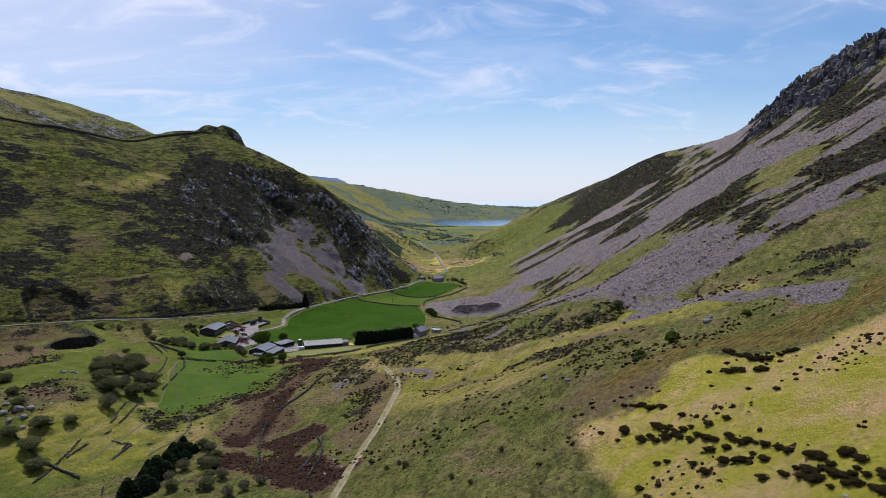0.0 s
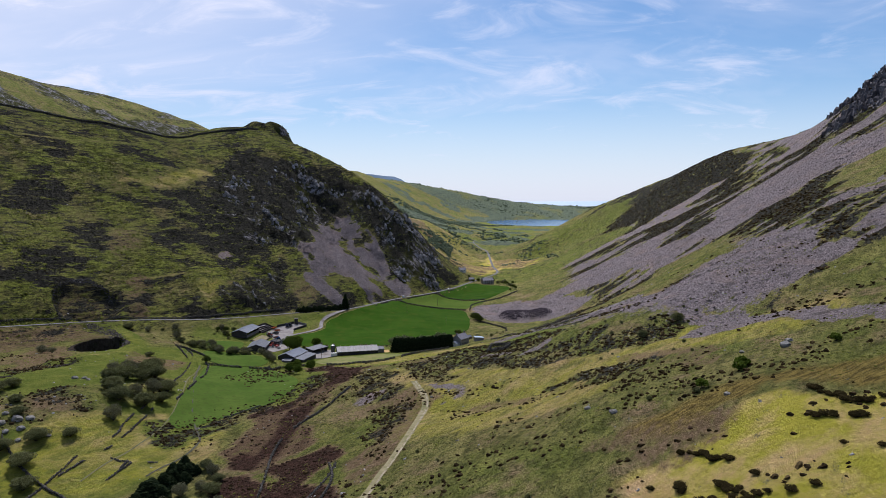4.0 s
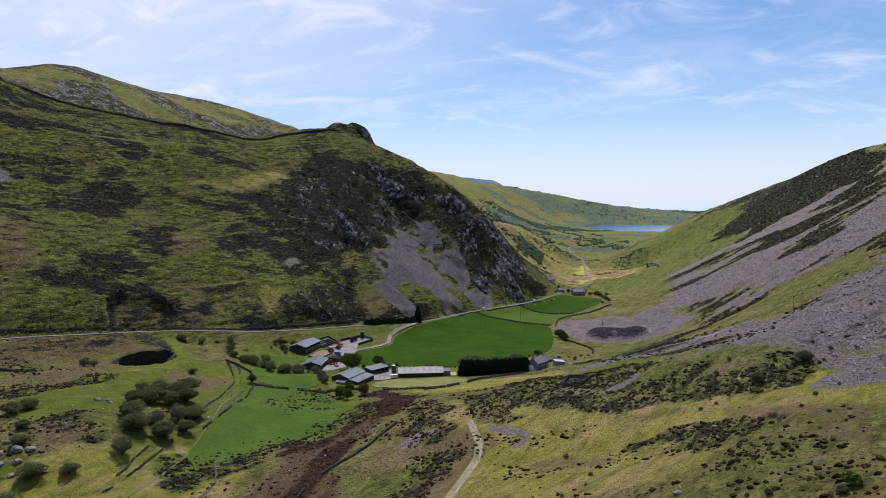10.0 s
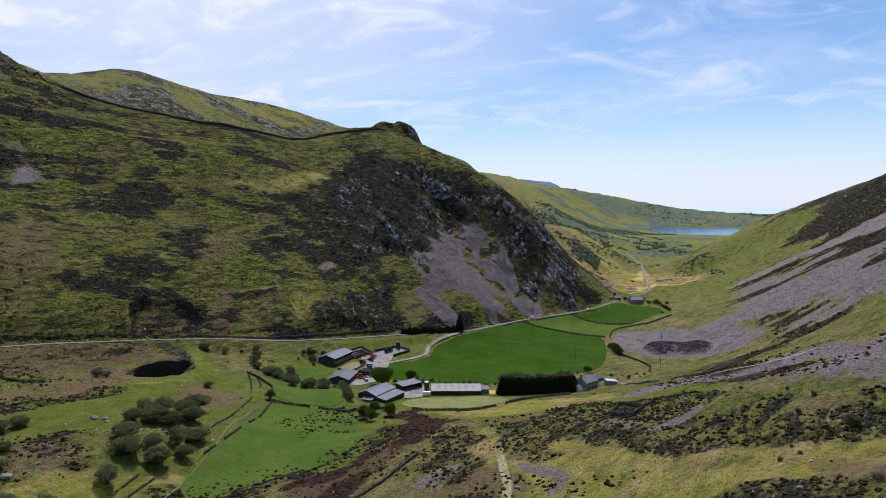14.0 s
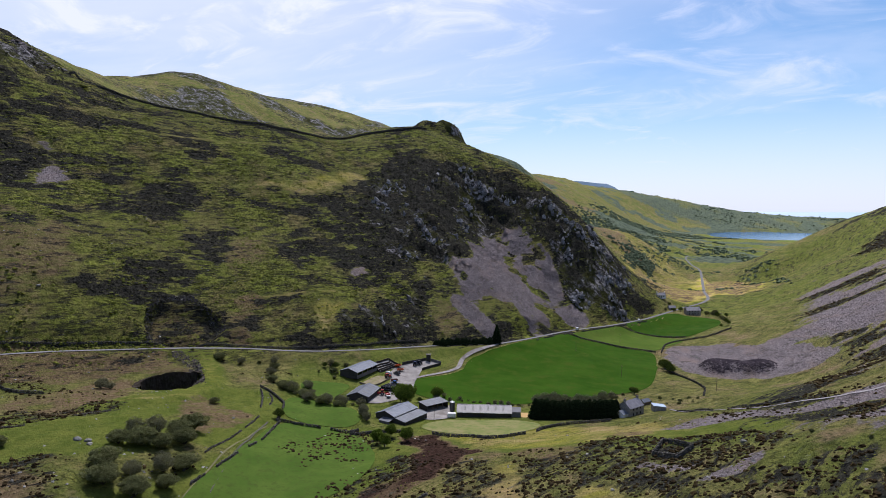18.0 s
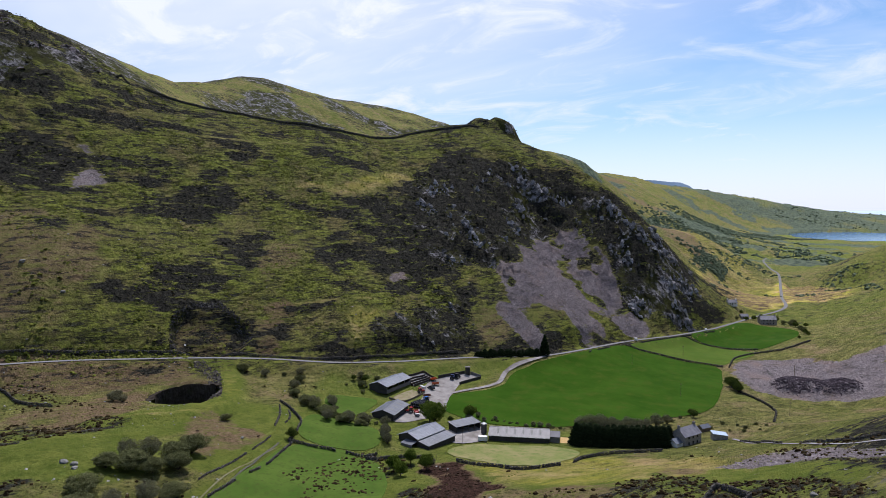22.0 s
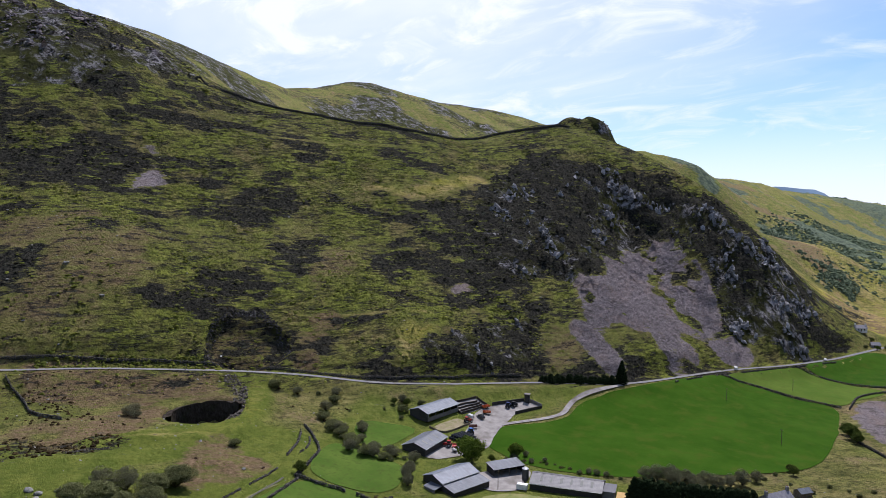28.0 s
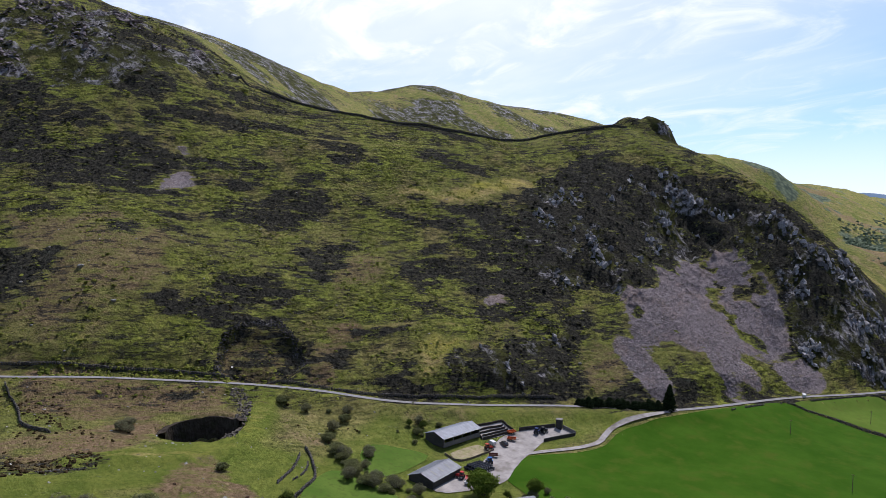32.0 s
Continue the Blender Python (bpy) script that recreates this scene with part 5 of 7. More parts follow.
# wrapped bales, stacked two high
bale = base("silage_bale", 0, 0, -60, 0, "round silage bale in shiny black wrap", "bale", "stack of wrapped bales")
bm = bmesh.new()
drum(bm, (0, 0, 0), (1, 0, 0), 0.62, 1.2, 14)
bmesh.ops.bevel(bm, geom=[q for q in bm.edges if len(q.link_faces) == 2 and q.calc_face_angle() > 1.0], offset=0.12, segments=2, affect="EDGES")
part("wrap", bm, WRAP, bale)
bm = bmesh.new()
drum(bm, (0.615, 0, 0), (1, 0, 0), 0.38, 0.02, 12)
part("end_wrap", bm, WRAP_END, bale, "creased pale end of the wrap")
first = True
for layer in range(2):
    for i in range(6 - layer):
        for j in range(7 - layer):
            u, v = (i + 0.5 * layer) * 1.5, (j + 0.5 * layer) * 1.27
            c, s = math.cos(radians(28)), math.sin(radians(28))
            bx, by = -148.5 + u * c - v * s * -0.2 + 0.2, 494.0 + u * s * 0.2 + v
            m = pose(bx, by, ground_z(bx, by) + 0.85 + layer * 1.08, 0, 0, random.uniform(-4, 4))
            if first:
                bale.matrix_world = m
                first = False
            else:
                copy_thing(bale, m)

# ---- vehicles ----


def paint(name, colour, rough=0.3):
    return two_tone(name, colour, tuple(0.8 * v for v in colour), 0.9, rough=rough, c3=tuple(0.55 * v + 0.03 for v in colour), scale3=0.7)


def wheel(parent, x, y, r, wide):
    w = part("wheel", drum(bmesh.new(), (0, 0, 0), (0, 1, 0), r, wide, 16), TYRE, parent)
    w.location = (x, y, r)
    part("rim", drum(bmesh.new(), (0, 0, 0), (0, 1, 0), r * 0.55, wide + 0.04, 12), STEEL, w)
    return w


def tractor(x, y, turn, colour, label):
    e = base("tractor", x, y, ground_z(x, y) + 0.3, turn, label, "tractor")
    p = paint(label.split()[0] + "_tractor_paint", colour)
    part("bonnet", solid([(0.2, 0.8), (2.1, 0.8), (2.1, 1.45), (1.9, 1.6), (0.2, 1.75)], -0.42, 0.42), p, e)
    part("cab", solid([(-1.25, 1.0), (0.2, 1.0), (0.28, 1.75), (0.05, 2.65), (-1.15, 2.65)], -0.72, 0.72), WINDOW_DARK, e, "dark glazed cab")
    part("cab_roof", box(bmesh.new(), (-1.3, -0.82, 2.66), (0.2, 0.82, 2.82), 0.05), p, e)
    part("axle", box(bmesh.new(), (-1.2, -0.5, 0.5), (2.0, 0.5, 0.82)), DARK_STEEL, e)
    for s in (-1, 1):
        wheel(e, -0.75, s * 0.85, 0.82, 0.48)
        wheel(e, 1.6, s * 0.75, 0.52, 0.36)
        part("mudguard", box(bmesh.new(), (-1.5, s * 0.85 - 0.26, 1.66), (0.0, s * 0.85 + 0.26, 1.74)), p, e)
    return e


def car(name, x, y, turn, colour, label, long=4.4, tall=1.5, van=False):
    e = base(name, x, y, ground_z(x, y) + 0.36, turn, label, "van" if van else "car")
    p = paint(label.split()[0] + "_" + name + "_paint", colour, 0.22)
    h = long / 2
    if van:
        body = [(-h, 0.35), (h, 0.35), (h, 0.85), (h - 0.65, 1.05), (h - 1.35, tall), (-h + 0.1, tall), (-h, tall - 0.15)]
        glass = [(h - 1.5, 1.08), (h - 0.75, 1.08), (h - 1.38, tall - 0.1), (h - 1.5, tall - 0.1)]
    else:
        body = [(-h, 0.35), (h, 0.35), (h, 0.75), (h - 1.1, 0.92), (h - 1.75, tall), (-h + 0.8, tall), (-h, 0.95)]
        glass = [(-h + 0.25, 0.98), (h - 1.2, 0.98), (h - 1.85, tall - 0.08), (-h + 0.85, tall - 0.08)]
    bm = solid(body, -0.85, 0.85)
    bmesh.ops.bevel(bm, geom=bm.edges[:], offset=0.06, segments=2, affect="EDGES")
    part("body", bm, p, e)
    part("window_band", solid(glass, -0.865, 0.865), WINDOW_DARK, e, "dark side windows")
    for sx in (-1, 1):
        for sy in (-1, 1):
            wheel(e, sx * (h - 0.85), sy * 0.78, 0.33, 0.22)
    for sy in (-1, 1):
        part("headlight", box(bmesh.new(), (h - 0.03, sy * 0.6 - 0.15, 0.6), (h + 0.02, sy * 0.6 + 0.15, 0.74)), CLEAR_SHEET, e)
        part("tail_light", box(bmesh.new(), (-h - 0.02, sy * 0.65 - 0.1, 0.65), (-h + 0.03, sy * 0.65 + 0.1, 0.85)), paint("tail_red", (0.4, 0.02, 0.02)), e)
    return e


def trailer(x, y, turn, colour, label):
    e = base("farm_trailer", x, y, ground_z(x, y) + 0.3, turn, label, "trailer")
    p = paint(label.split()[0] + "_trailer_paint", colour, 0.6)
    part("bed", box(bmesh.new(), (-1.9, -1.0, 0.75), (1.9, 1.0, 0.9)), p, e)
    for s in (-1, 1):
        part("side_board", box(bmesh.new(), (-1.9, s * 1.0 - 0.04, 0.9), (1.9, s * 1.0 + 0.04, 1.5)), p, e)
        part("end_board", box(bmesh.new(), (s * 1.9 - 0.04, -0.95, 0.9), (s * 1.9 + 0.04, 0.95, 1.45)), p, e)
        wheel(e, -0.3, s * 0.85, 0.42, 0.28)
    part("drawbar", box(bmesh.new(), (1.94, -0.08, 0.6), (3.3, 0.08, 0.72)), DARK_STEEL, e)
    return e


tractor(-146, 506, 150, (0.02, 0.12, 0.42), "blue tractor with dark cab parked by the bales")
tractor(-155.5, 517, 60, (0.42, 0.05, 0.03), "red tractor parked in the yard")
tractor(-143.5, 485.5, 200, (0.40, 0.03, 0.03), "red old tractor beside the implement shed")
tractor(-152.8, 549, 100, (0.03, 0.05, 0.16), "dark blue tractor against the sleeper wall")
tractor(-151.5, 552.5, 80, (0.03, 0.03, 0.035), "black tractor against the sleeper wall")
trailer(-149.5, 513, 40, (0.15, 0.06, 0.04), "rusty brown tipping trailer")
trailer(-159.5, 538.5, 70, (0.50, 0.10, 0.02), "orange muck spreader in the yard")
trailer(-155.5, 533.5, 30, (0.42, 0.10, 0.03), "orange small trailer in the yard")
trailer(-140.5, 486.5, 130, (0.38, 0.05, 0.04), "red cultivator trailer beside the shed")
trailer(-138.3, 484.0, 110, (0.55, 0.54, 0.52), "white flat trailer beside the shed")
car("pickup", -154.5, 526.5, 160, (0.025, 0.026, 0.03), "black pickup parked in the yard", 5.0, 1.75)
car("van", -158, 522.5, 160, (0.62, 0.62, 0.62), "silver van parked by the pens", 4.8, 1.9, True)
car("van", -87.6, 721.5, 112, (0.75, 0.75, 0.74), "white van on the valley road", 5.0, 2.1, True)
car("car", -49.5, 809, 108, (0.70, 0.70, 0.70), "white car on the valley road")

# ---- houses ----


def house(name, x, y, turn, length, width, eave, rise, wall, roof, label, floors=2, bays=3, chimneys=(-1, 1)):
    e = base(name, x, y, ground_z(x, y), turn, label, "house")
    h, w = length / 2, width / 2
    body = part("walls", solid([(-w, -1.2), (w, -1.2), (w, eave), (0, eave + rise), (-w, eave)], -h, h), wall, e)
    for s in (-1, 1):
        d = rise * 0.3 / w
        part("roof_slope", slab([(0, -h - 0.2, eave + rise + 0.2), (s * (w + 0.3), -h - 0.2, eave - d + 0.2), (s * (w + 0.3), h + 0.2, eave - d + 0.2), (0, h + 0.2, eave + rise + 0.2)][::s], 0.16), roof, e)
        for f in range(floors):
            for k in np.linspace(-h, h, bays + 2)[1:-1]:
                z0 = 0.9 + f * 2.5
                win = part("window", box(bmesh.new(), (s * w - 0.06 + 0.04 * s, k - 0.45, z0), (s * w + 0.06 + 0.0 * s, k + 0.45, z0 + 1.15)), WINDOW_DARK, e, "dark glazed window")
                part("sill", box(bmesh.new(), (s * w - 0.02, k - 0.55, z0 - 0.1), (s * w + 0.14 * s + 0.02, k + 0.55, z0)) if s > 0 else box(bmesh.new(), (-w - 0.14, k - 0.55, z0 - 0.1), (-w + 0.02, k + 0.55, z0)), BLOCK, win)
    for s in chimneys:
        st = part("chimney", box(bmesh.new(), (-0.45, s * (h - 0.5) - 0.4, eave + rise - 0.4), (0.45, s * (h - 0.5) + 0.4, eave + rise + 1.3)), wall, e)
        part("chimney_pot", drum(bmesh.new(), (0, s * (h - 0.5), eave + rise + 1.5), (0, 0, 1), 0.16, 0.4, 8), paint("terracotta", (0.35, 0.12, 0.06), 0.8), st)
    part("door", box(bmesh.new(), (w - 0.05, -0.5, 0.0), (w + 0.05, 0.5, 2.0)), TIMBER, e)
    return e


cottage = house("cottage", -17.5, 503, -28, 11, 7, 4.6, 2.8, RUBBLE_WALL, SLATE, "old stone cottage with purple-grey slate roof")
part("annexe_walls", solid([(-2.6, -1.0), (2.6, -1.0), (2.6, 2.3), (0, 3.6), (-2.6, 2.3)], -9.6, -5.5), WHITEWASH, cottage, "whitewashed low annexe")
for s in (-1, 1):
    part("annexe_roof", slab([(0, -9.8, 3.8), (s * 2.9, -9.8, 2.35), (s * 2.9, -5.6, 2.35), (0, -5.6, 3.8)][::s], 0.12), ROOF_BLUE, cottage)
outhouse = base("outhouse", -5.5, 513, ground_z(-5.5, 513), 20, "small stone outhouse with pale blue sheet roof", "shed")
part("walls", solid([(-3, -1), (3, -1), (3, 2.2), (-3, 2.8)], -2.4, 2.4), RUBBLE_WALL, outhouse)
part("roof", slab([(-3.2, -2.7, 3.0), (3.2, -2.7, 2.35), (3.2, 2.7, 2.35), (-3.2, 2.7, 3.0)], 0.12), paint("pale_blue_sheet", (0.36, 0.45, 0.55), 0.5), outhouse)
tin_shed = base("tin_shed", -14, 530, ground_z(-14, 530), -35, "leaning grey tin shed beneath the pine", "shed")
part("walls", solid([(-1.8, -0.8), (1.8, -0.8), (1.8, 1.9), (0, 3.0), (-1.8, 1.9)], -2.6, 2.6), TIMBER, tin_shed)
for s in (-1, 1):
    part("roof_slope", slab([(0, -2.8, 3.15), (s * 2.1, -2.8, 1.9), (s * 2.1, 2.8, 1.9), (0, 2.8, 3.15)][::s], 0.08), ROOF_GREY, tin_shed)
farhouse = house("farmhouse", -7, 880, -65, 14, 7.5, 4.8, 2.8, RUBBLE_WALL, SLATE, "dark stone farmhouse among trees at the meadow's end", bays=4)
house("white_cottage", -39, 902, -60, 9, 5.5, 2.6, 2.2, WHITEWASH, SLATE, "small white cottage below the crag", floors=1)
house("stone_byre", -27, 890, -60, 7, 4.5, 2.2, 1.8, RUBBLE_WALL, SLATE, "low stone byre beside the road", floors=1, bays=2, chimneys=())

# ---- dry stone walls: courses of uneven stones along plan lines ----
rng = np.random.default_rng(7)


def chunks(points, sizes, squash, material, name, label, category, jitter=0.28, sides=6, sink=0.25, tilt=0.3, kind="stuff"):
    """Many small uneven lumps joined into one mesh: domes of six sides with a crown point."""
    n = len(points)
    ring = np.arange(sides) * 2 * math.pi / sides
    unit = np.vstack([np.column_stack([np.cos(ring), np.sin(ring), np.full(sides, -sink)]), np.column_stack([0.72 * np.cos(ring + 0.4), 0.72 * np.sin(ring + 0.4), np.full(sides, 0.62)]), [[0, 0, 1.0]]])
    m = len(unit)
    v = np.repeat(unit[None], n, 0) * (1 + jitter * rng.normal(size=(n, m, 1)).clip(-1.8, 1.8))
    a = rng.uniform(0, 2 * math.pi, n)
    c, s = np.cos(a)[:, None], np.sin(a)[:, None]
    stretch = rng.uniform(0.75, 1.45, (n, 1))
    x, y = v[..., 0] * stretch, v[..., 1] / stretch
    x, y = x * c - y * s, x * s + y * c
    z = v[..., 2] * squash + tilt * (x * rng.normal(size=(n, 1)) + y * rng.normal(size=(n, 1))) * 0.5
    sz = np.asarray(sizes)[:, None]
    v = np.stack([x * sz, y * sz, z * sz], -1) + np.asarray(points)[:, None]
    k = np.arange(sides)
    k2 = (k + 1) % sides
    f = np.vstack([np.column_stack([k, k2, k2 + sides]), np.column_stack([k, k2 + sides, k + sides]), np.column_stack([k + sides, k2 + sides, np.full(sides, 2 * sides)])])
    f = (f[None] + (np.arange(n) * m)[:, None, None]).reshape(-1, 3)
    me = bpy.data.meshes.new(name)
    me.from_pydata(v.reshape(-1, 3), [], f)
    me.materials.append(material)
    return tagged(new(name, me), label, category, kind=kind)


def stone_wall(line, tall=1.25, label="grey dry stone field wall", gap=0.02):
    p = along(line, 0.42)
    p = p + rng.normal(size=p.shape) * 0.10
    if tall < 1.15:
        p = p[fbm(p[:, 0], p[:, 1], 14, 3, 123) > -0.06]
    pts, sizes = [], []
    z = height(p[:, 0], p[:, 1])
    for h in np.arange(0.1, tall, 0.36):
        keep = rng.uniform(size=len(p)) > gap + 0.06 * (h > tall - 0.4)
        pts.append(np.column_stack([p[keep], z[keep] + h]))
        sizes.append(rng.uniform(0.24, 0.44, keep.sum()) * (1.5 if tall > 1.8 else 1.0))
    return chunks(np.vstack(pts), np.concatenate(sizes), 0.62, STONE, "stone_wall", label, "wall", tilt=0.1, kind="structure")


WALLS = [
    ([(-94, 438.5), (-82, 437), (-66, 434.5), (-60, 441), (-54, 446)], 1.5, "dark dry stone wall below the paddock"),
    ([(-51, 453), (-50, 462), (-42, 474), (-24, 484)], 1.4, "dry stone wall beside the dark conifers"),
    ([(-126, 422), (-119, 429), (-112, 434), (-104, 437)], 1.4, "dry stone wall below the hay barn"),
    ([(-158, 414), (-150, 417), (-144, 420), (-140, 421)], 1.3, "field wall with a gate gap"),
    ([(-136, 422.5), (-128, 424), (-126, 430)], 1.3, "field wall below the sheds"),
    ([(-158, 414), (-161, 421), (-170, 436), (-182, 444), (-193, 449)], 1.2, "mossy wall beside the lane"),
    ([(-199, 440), (-191, 444), (-183, 437), (-172, 421)], 1.1, "broken wall on the pasture bank"),
    ([(-156, 413), (-147, 386), (-141, 349), (-139, 322), (-132, 298), (-129, 272)], 0.9, "tumbled wall along the stream field"),
]
WALLS += [
    ([(-90, 700), (-78, 706), (-66, 707), (-48, 700), (-24, 697)], 1.3, "dry stone wall across the meadow"),
    ([(-60, 766), (-47, 769), (-28, 770), (-7, 770)], 1.2, "thin wall between the far meadows"),
    ([(-20, 698), (-19, 733), (-8, 755), (12, 768), (28, 794)], 1.4, "wall round the foot of the spoil"),
    ([(-13, 640), (-6, 628), (5, 615), (13, 590), (14, 552)], 1.2, "wall beside the brook"),
    ([(-4, 511), (8, 503), (20, 487), (34, 478), (60, 468)], 1.0, "low wall under the scree path"),
    ([(-302, 374), (-286, 374), (-268, 371), (-254, 376)], 1.2, "tumbled wall in the quarry meadow"),
]
WALLS += [
    ([(-500, 592), (-476, 628), (-426, 668), (-382, 706), (-357, 738), (-350, 774), (-330, 806), (-298, 838), (-283, 862)], 2.1, "long dark mountain wall along the crest"),
    ([(-106, 645), (-90, 700), (-71, 744), (-57, 774), (-40, 815)], 1.0, "low roadside wall"),
    ([(-322.5, 374), (-297.5, 413), (-266.5, 456), (-242, 481.5), (-212, 505), (-191.5, 538), (-167, 584)], 1.25, "low roadside wall under the hill"),
    ([(-135, 250), (-160, 262), (-186, 284), (-210, 310)], 1.1, "old wall over the hummocks"),
    ([(-70, 252), (-78, 300), (-68, 342), (-60, 365)], 0.9, "sunken field bank of stones"),
    ([(-52, 240), (-48, 262), (-49, 277)], 0.8, "short tumbled wall in the bracken"),
    ([(-195, 449), (-183, 443), (-172, 427), (-155, 376), (-144, 327), (-140, 290), (-146, 262)], 0.7, "low mossy bank of stones beside the path"),
    ([(-150, 232), (-148, 242), (-147, 262), (-146, 279), (-135, 278), (-130, 278), (-120, 282)], 0.8, "dark field wall in the valley bottom"),
    ([(-122, 240), (-129, 261), (-128, 278)], 0.8, "dark wall between two small fields"),
    ([(-145, 281), (-143, 294), (-145, 305), (-148, 334)], 0.8, "stony wall beside the stream gully"),
    ([(-129, 313), (-122, 323), (-109, 342), (-99, 357)], 0.8, "dark wall along the pasture's foot"),
    ([(-52, 275), (-46, 255), (-47, 231), (-43, 216)], 0.9, "pale tumbled wall through the bracken"),
    ([(-230, 330), (-218, 352), (-210, 384), (-216, 408)], 0.8, "wall remains across the pasture"),
]
for line, tall, label in WALLS:
    stone_wall(line, tall, label)
fold = base("sheepfold", 8, 397, ground_z(8, 397), 0, "roofless ruined stone sheepfold on the slope", "ruin")
for a, b in (((-5, -2), (3, -11)), ((3, -11), (7, 2)), ((7, 2), (-3, 12)), ((-3, 12), (-5, -2))):
    w = stone_wall([(8 + a[0], 397 + a[1]), (8 + b[0], 397 + b[1])], 1.7)
    w.name = "ruined_wall"
    w.parent = fold
    w.matrix_parent_inverse = pose(8, 397, ground_z(8, 397)).inverted()
    for key in ("label", "category", "kind"):
        del w[key]

# ---- plants ----
LEAF = {
    "oak": island_tone("oak_leaves", (0.080, 0.115, 0.025), (0.22, 0.27, 0.06), thin=0.45),
    "fresh": island_tone("fresh_leaves", (0.095, 0.155, 0.020), (0.24, 0.31, 0.05), thin=0.45),
    "thorn": island_tone("hawthorn_leaves", (0.155, 0.170, 0.072), (0.380, 0.390, 0.180), thin=0.5),
    "willow": island_tone("bare_willow_twigs", (0.16, 0.165, 0.095), (0.40, 0.39, 0.24), thin=0.5),
    "heath": island_tone("heather_sprays", (0.030, 0.024, 0.010), (0.110, 0.085, 0.034), thin=0.2),
    "conifer": island_tone("conifer_needles", (0.008, 0.016, 0.007), (0.026, 0.036, 0.014)),
}


def blades(centres, size, seed):
    """Small bent leaf sprays: two crossed rhombs at each place."""
    r = np.random.default_rng(seed)
    n = len(centres)
    a = r.normal(size=(n, 3)); a /= np.linalg.norm(a, axis=1, keepdims=True)
    b = np.cross(a, r.normal(size=(n, 3))); b /= np.linalg.norm(b, axis=1, keepdims=True)
    c = np.cross(a, b)
    s = (size * r.uniform(0.6, 1.4, n))[:, None]
    v = np.stack([centres + a * s, centres + b * s * 0.62 + c * s * 0.2, centres - a * s, centres - b * s * 0.62 + c * s * 0.2, centres + c * s * 0.75, centres - c * s * 0.6], 1)
    f = np.array([(0, 1, 4), (1, 2, 4), (2, 3, 4), (3, 0, 4), (1, 0, 5), (2, 1, 5), (3, 2, 5), (0, 3, 5)])
    return v.reshape(-1, 3), (f[None] + (np.arange(n) * 6)[:, None, None]).reshape(-1, 3)


def limb(bm, a, b, r1, r2, sides=6):
    a, b = Vector(a), Vector(b)
    d = b - a
    drum(bm, (a + b) / 2, d, r1, d.length, sides, r2)


def tree_kind(name, leaf, tall, spread, seed, label, clumps=9, sprays=420, spray=0.34, trunk=0.3, low=0.3, group="scattered trees"):
    """A broadleaf: forked trunk, limbs to each clump, and sprays round every clump."""
    r = random.Random(seed)
    e = base(name, 0, 0, -80, 0, label, "tree", group)
    bm = bmesh.new()
    fork = (r.uniform(-0.2, 0.2), r.uniform(-0.2, 0.2), tall * low)
    limb(bm, (0, 0, -0.8), fork, trunk, trunk * 0.7, 8)
    tops = []
    mid, half = tall * (0.55 + 0.25 * low), tall * (0.40 - 0.30 * low)
    for k in range(clumps):
        a, up = k * 2.4 + r.uniform(-0.4, 0.4), 1 - 2 * (k + 0.5) / clumps
        q = math.sqrt(1 - up * up) * r.uniform(0.45, 0.80)
        tops.append((spread * q * math.cos(a), spread * q * math.sin(a), mid + half * up * r.uniform(0.6, 0.9)))
        limb(bm, fork, tops[-1], trunk * 0.45, trunk * 0.12, 5)
    part("trunk", bm, BARK, e)
    g = np.random.default_rng(seed)
    pick_top = g.integers(0, clumps, sprays)
    d = g.normal(size=(sprays, 3))
    d /= np.linalg.norm(d, axis=1, keepdims=True)
    rad = spread * g.uniform(0.24, 0.50, clumps)[pick_top] * g.uniform(0.3, 1.0, sprays) ** 0.5
    c = np.array(tops)[pick_top] + d * rad[:, None] * np.array([1, 1, 0.72])
    c[:, 2] = np.maximum(c[:, 2], 0.25)
    v, f = blades(c, spray, seed)
    mesh_object("crown", v, f, LEAF[leaf], e)
    return e


def conifer_kind(name, tall, spread, seed, label, sprays=520, group="conifers"):
    """A spruce: straight stem, drooping whorls that shorten to the tip."""
    e = base(name, 0, 0, -80, 0, label, "conifer", group)
    bm = bmesh.new()
    limb(bm, (0, 0, -0.8), (0, 0, tall * 0.97), 0.28, 0.04, 7)
    part("trunk", bm, BARK, e)
    g = np.random.default_rng(seed)
    h = g.uniform(0.02, 1, sprays) ** 0.85
    a = g.uniform(0, 2 * math.pi, sprays)
    lobes = 1 + 0.16 * np.sin(3 * a + seed) + 0.14 * np.sin(h * 40)
    rr = spread * (1 - h) ** 0.72 * lobes * g.uniform(0.55, 1.0, sprays)
    c = np.column_stack([rr * np.cos(a), rr * np.sin(a), tall * h - 0.18 * rr])
    c[:, 2] = np.maximum(c[:, 2], 0.2)
    v, f = blades(c, 0.55, seed)
    mesh_object("crown", v, f, LEAF["conifer"], e)
    return e


planted = {}


def plant(kind_ob, x, y, size=1.0, wide=1.0, label=""):
    """Sets one tree of a kind on the ground."""
    m = pose(x, y, ground_z(x, y) - 0.1, 0, 0, random.uniform(0, 360)) @ Matrix.Diagonal((size * wide, size * wide, size, 1))
    if kind_ob.name in planted:
        ob = copy_thing(kind_ob, m)
    else:
        planted[kind_ob.name] = 1
        ob = kind_ob
        ob.matrix_world = m
    if label:
        ob["label"] = label
    return ob


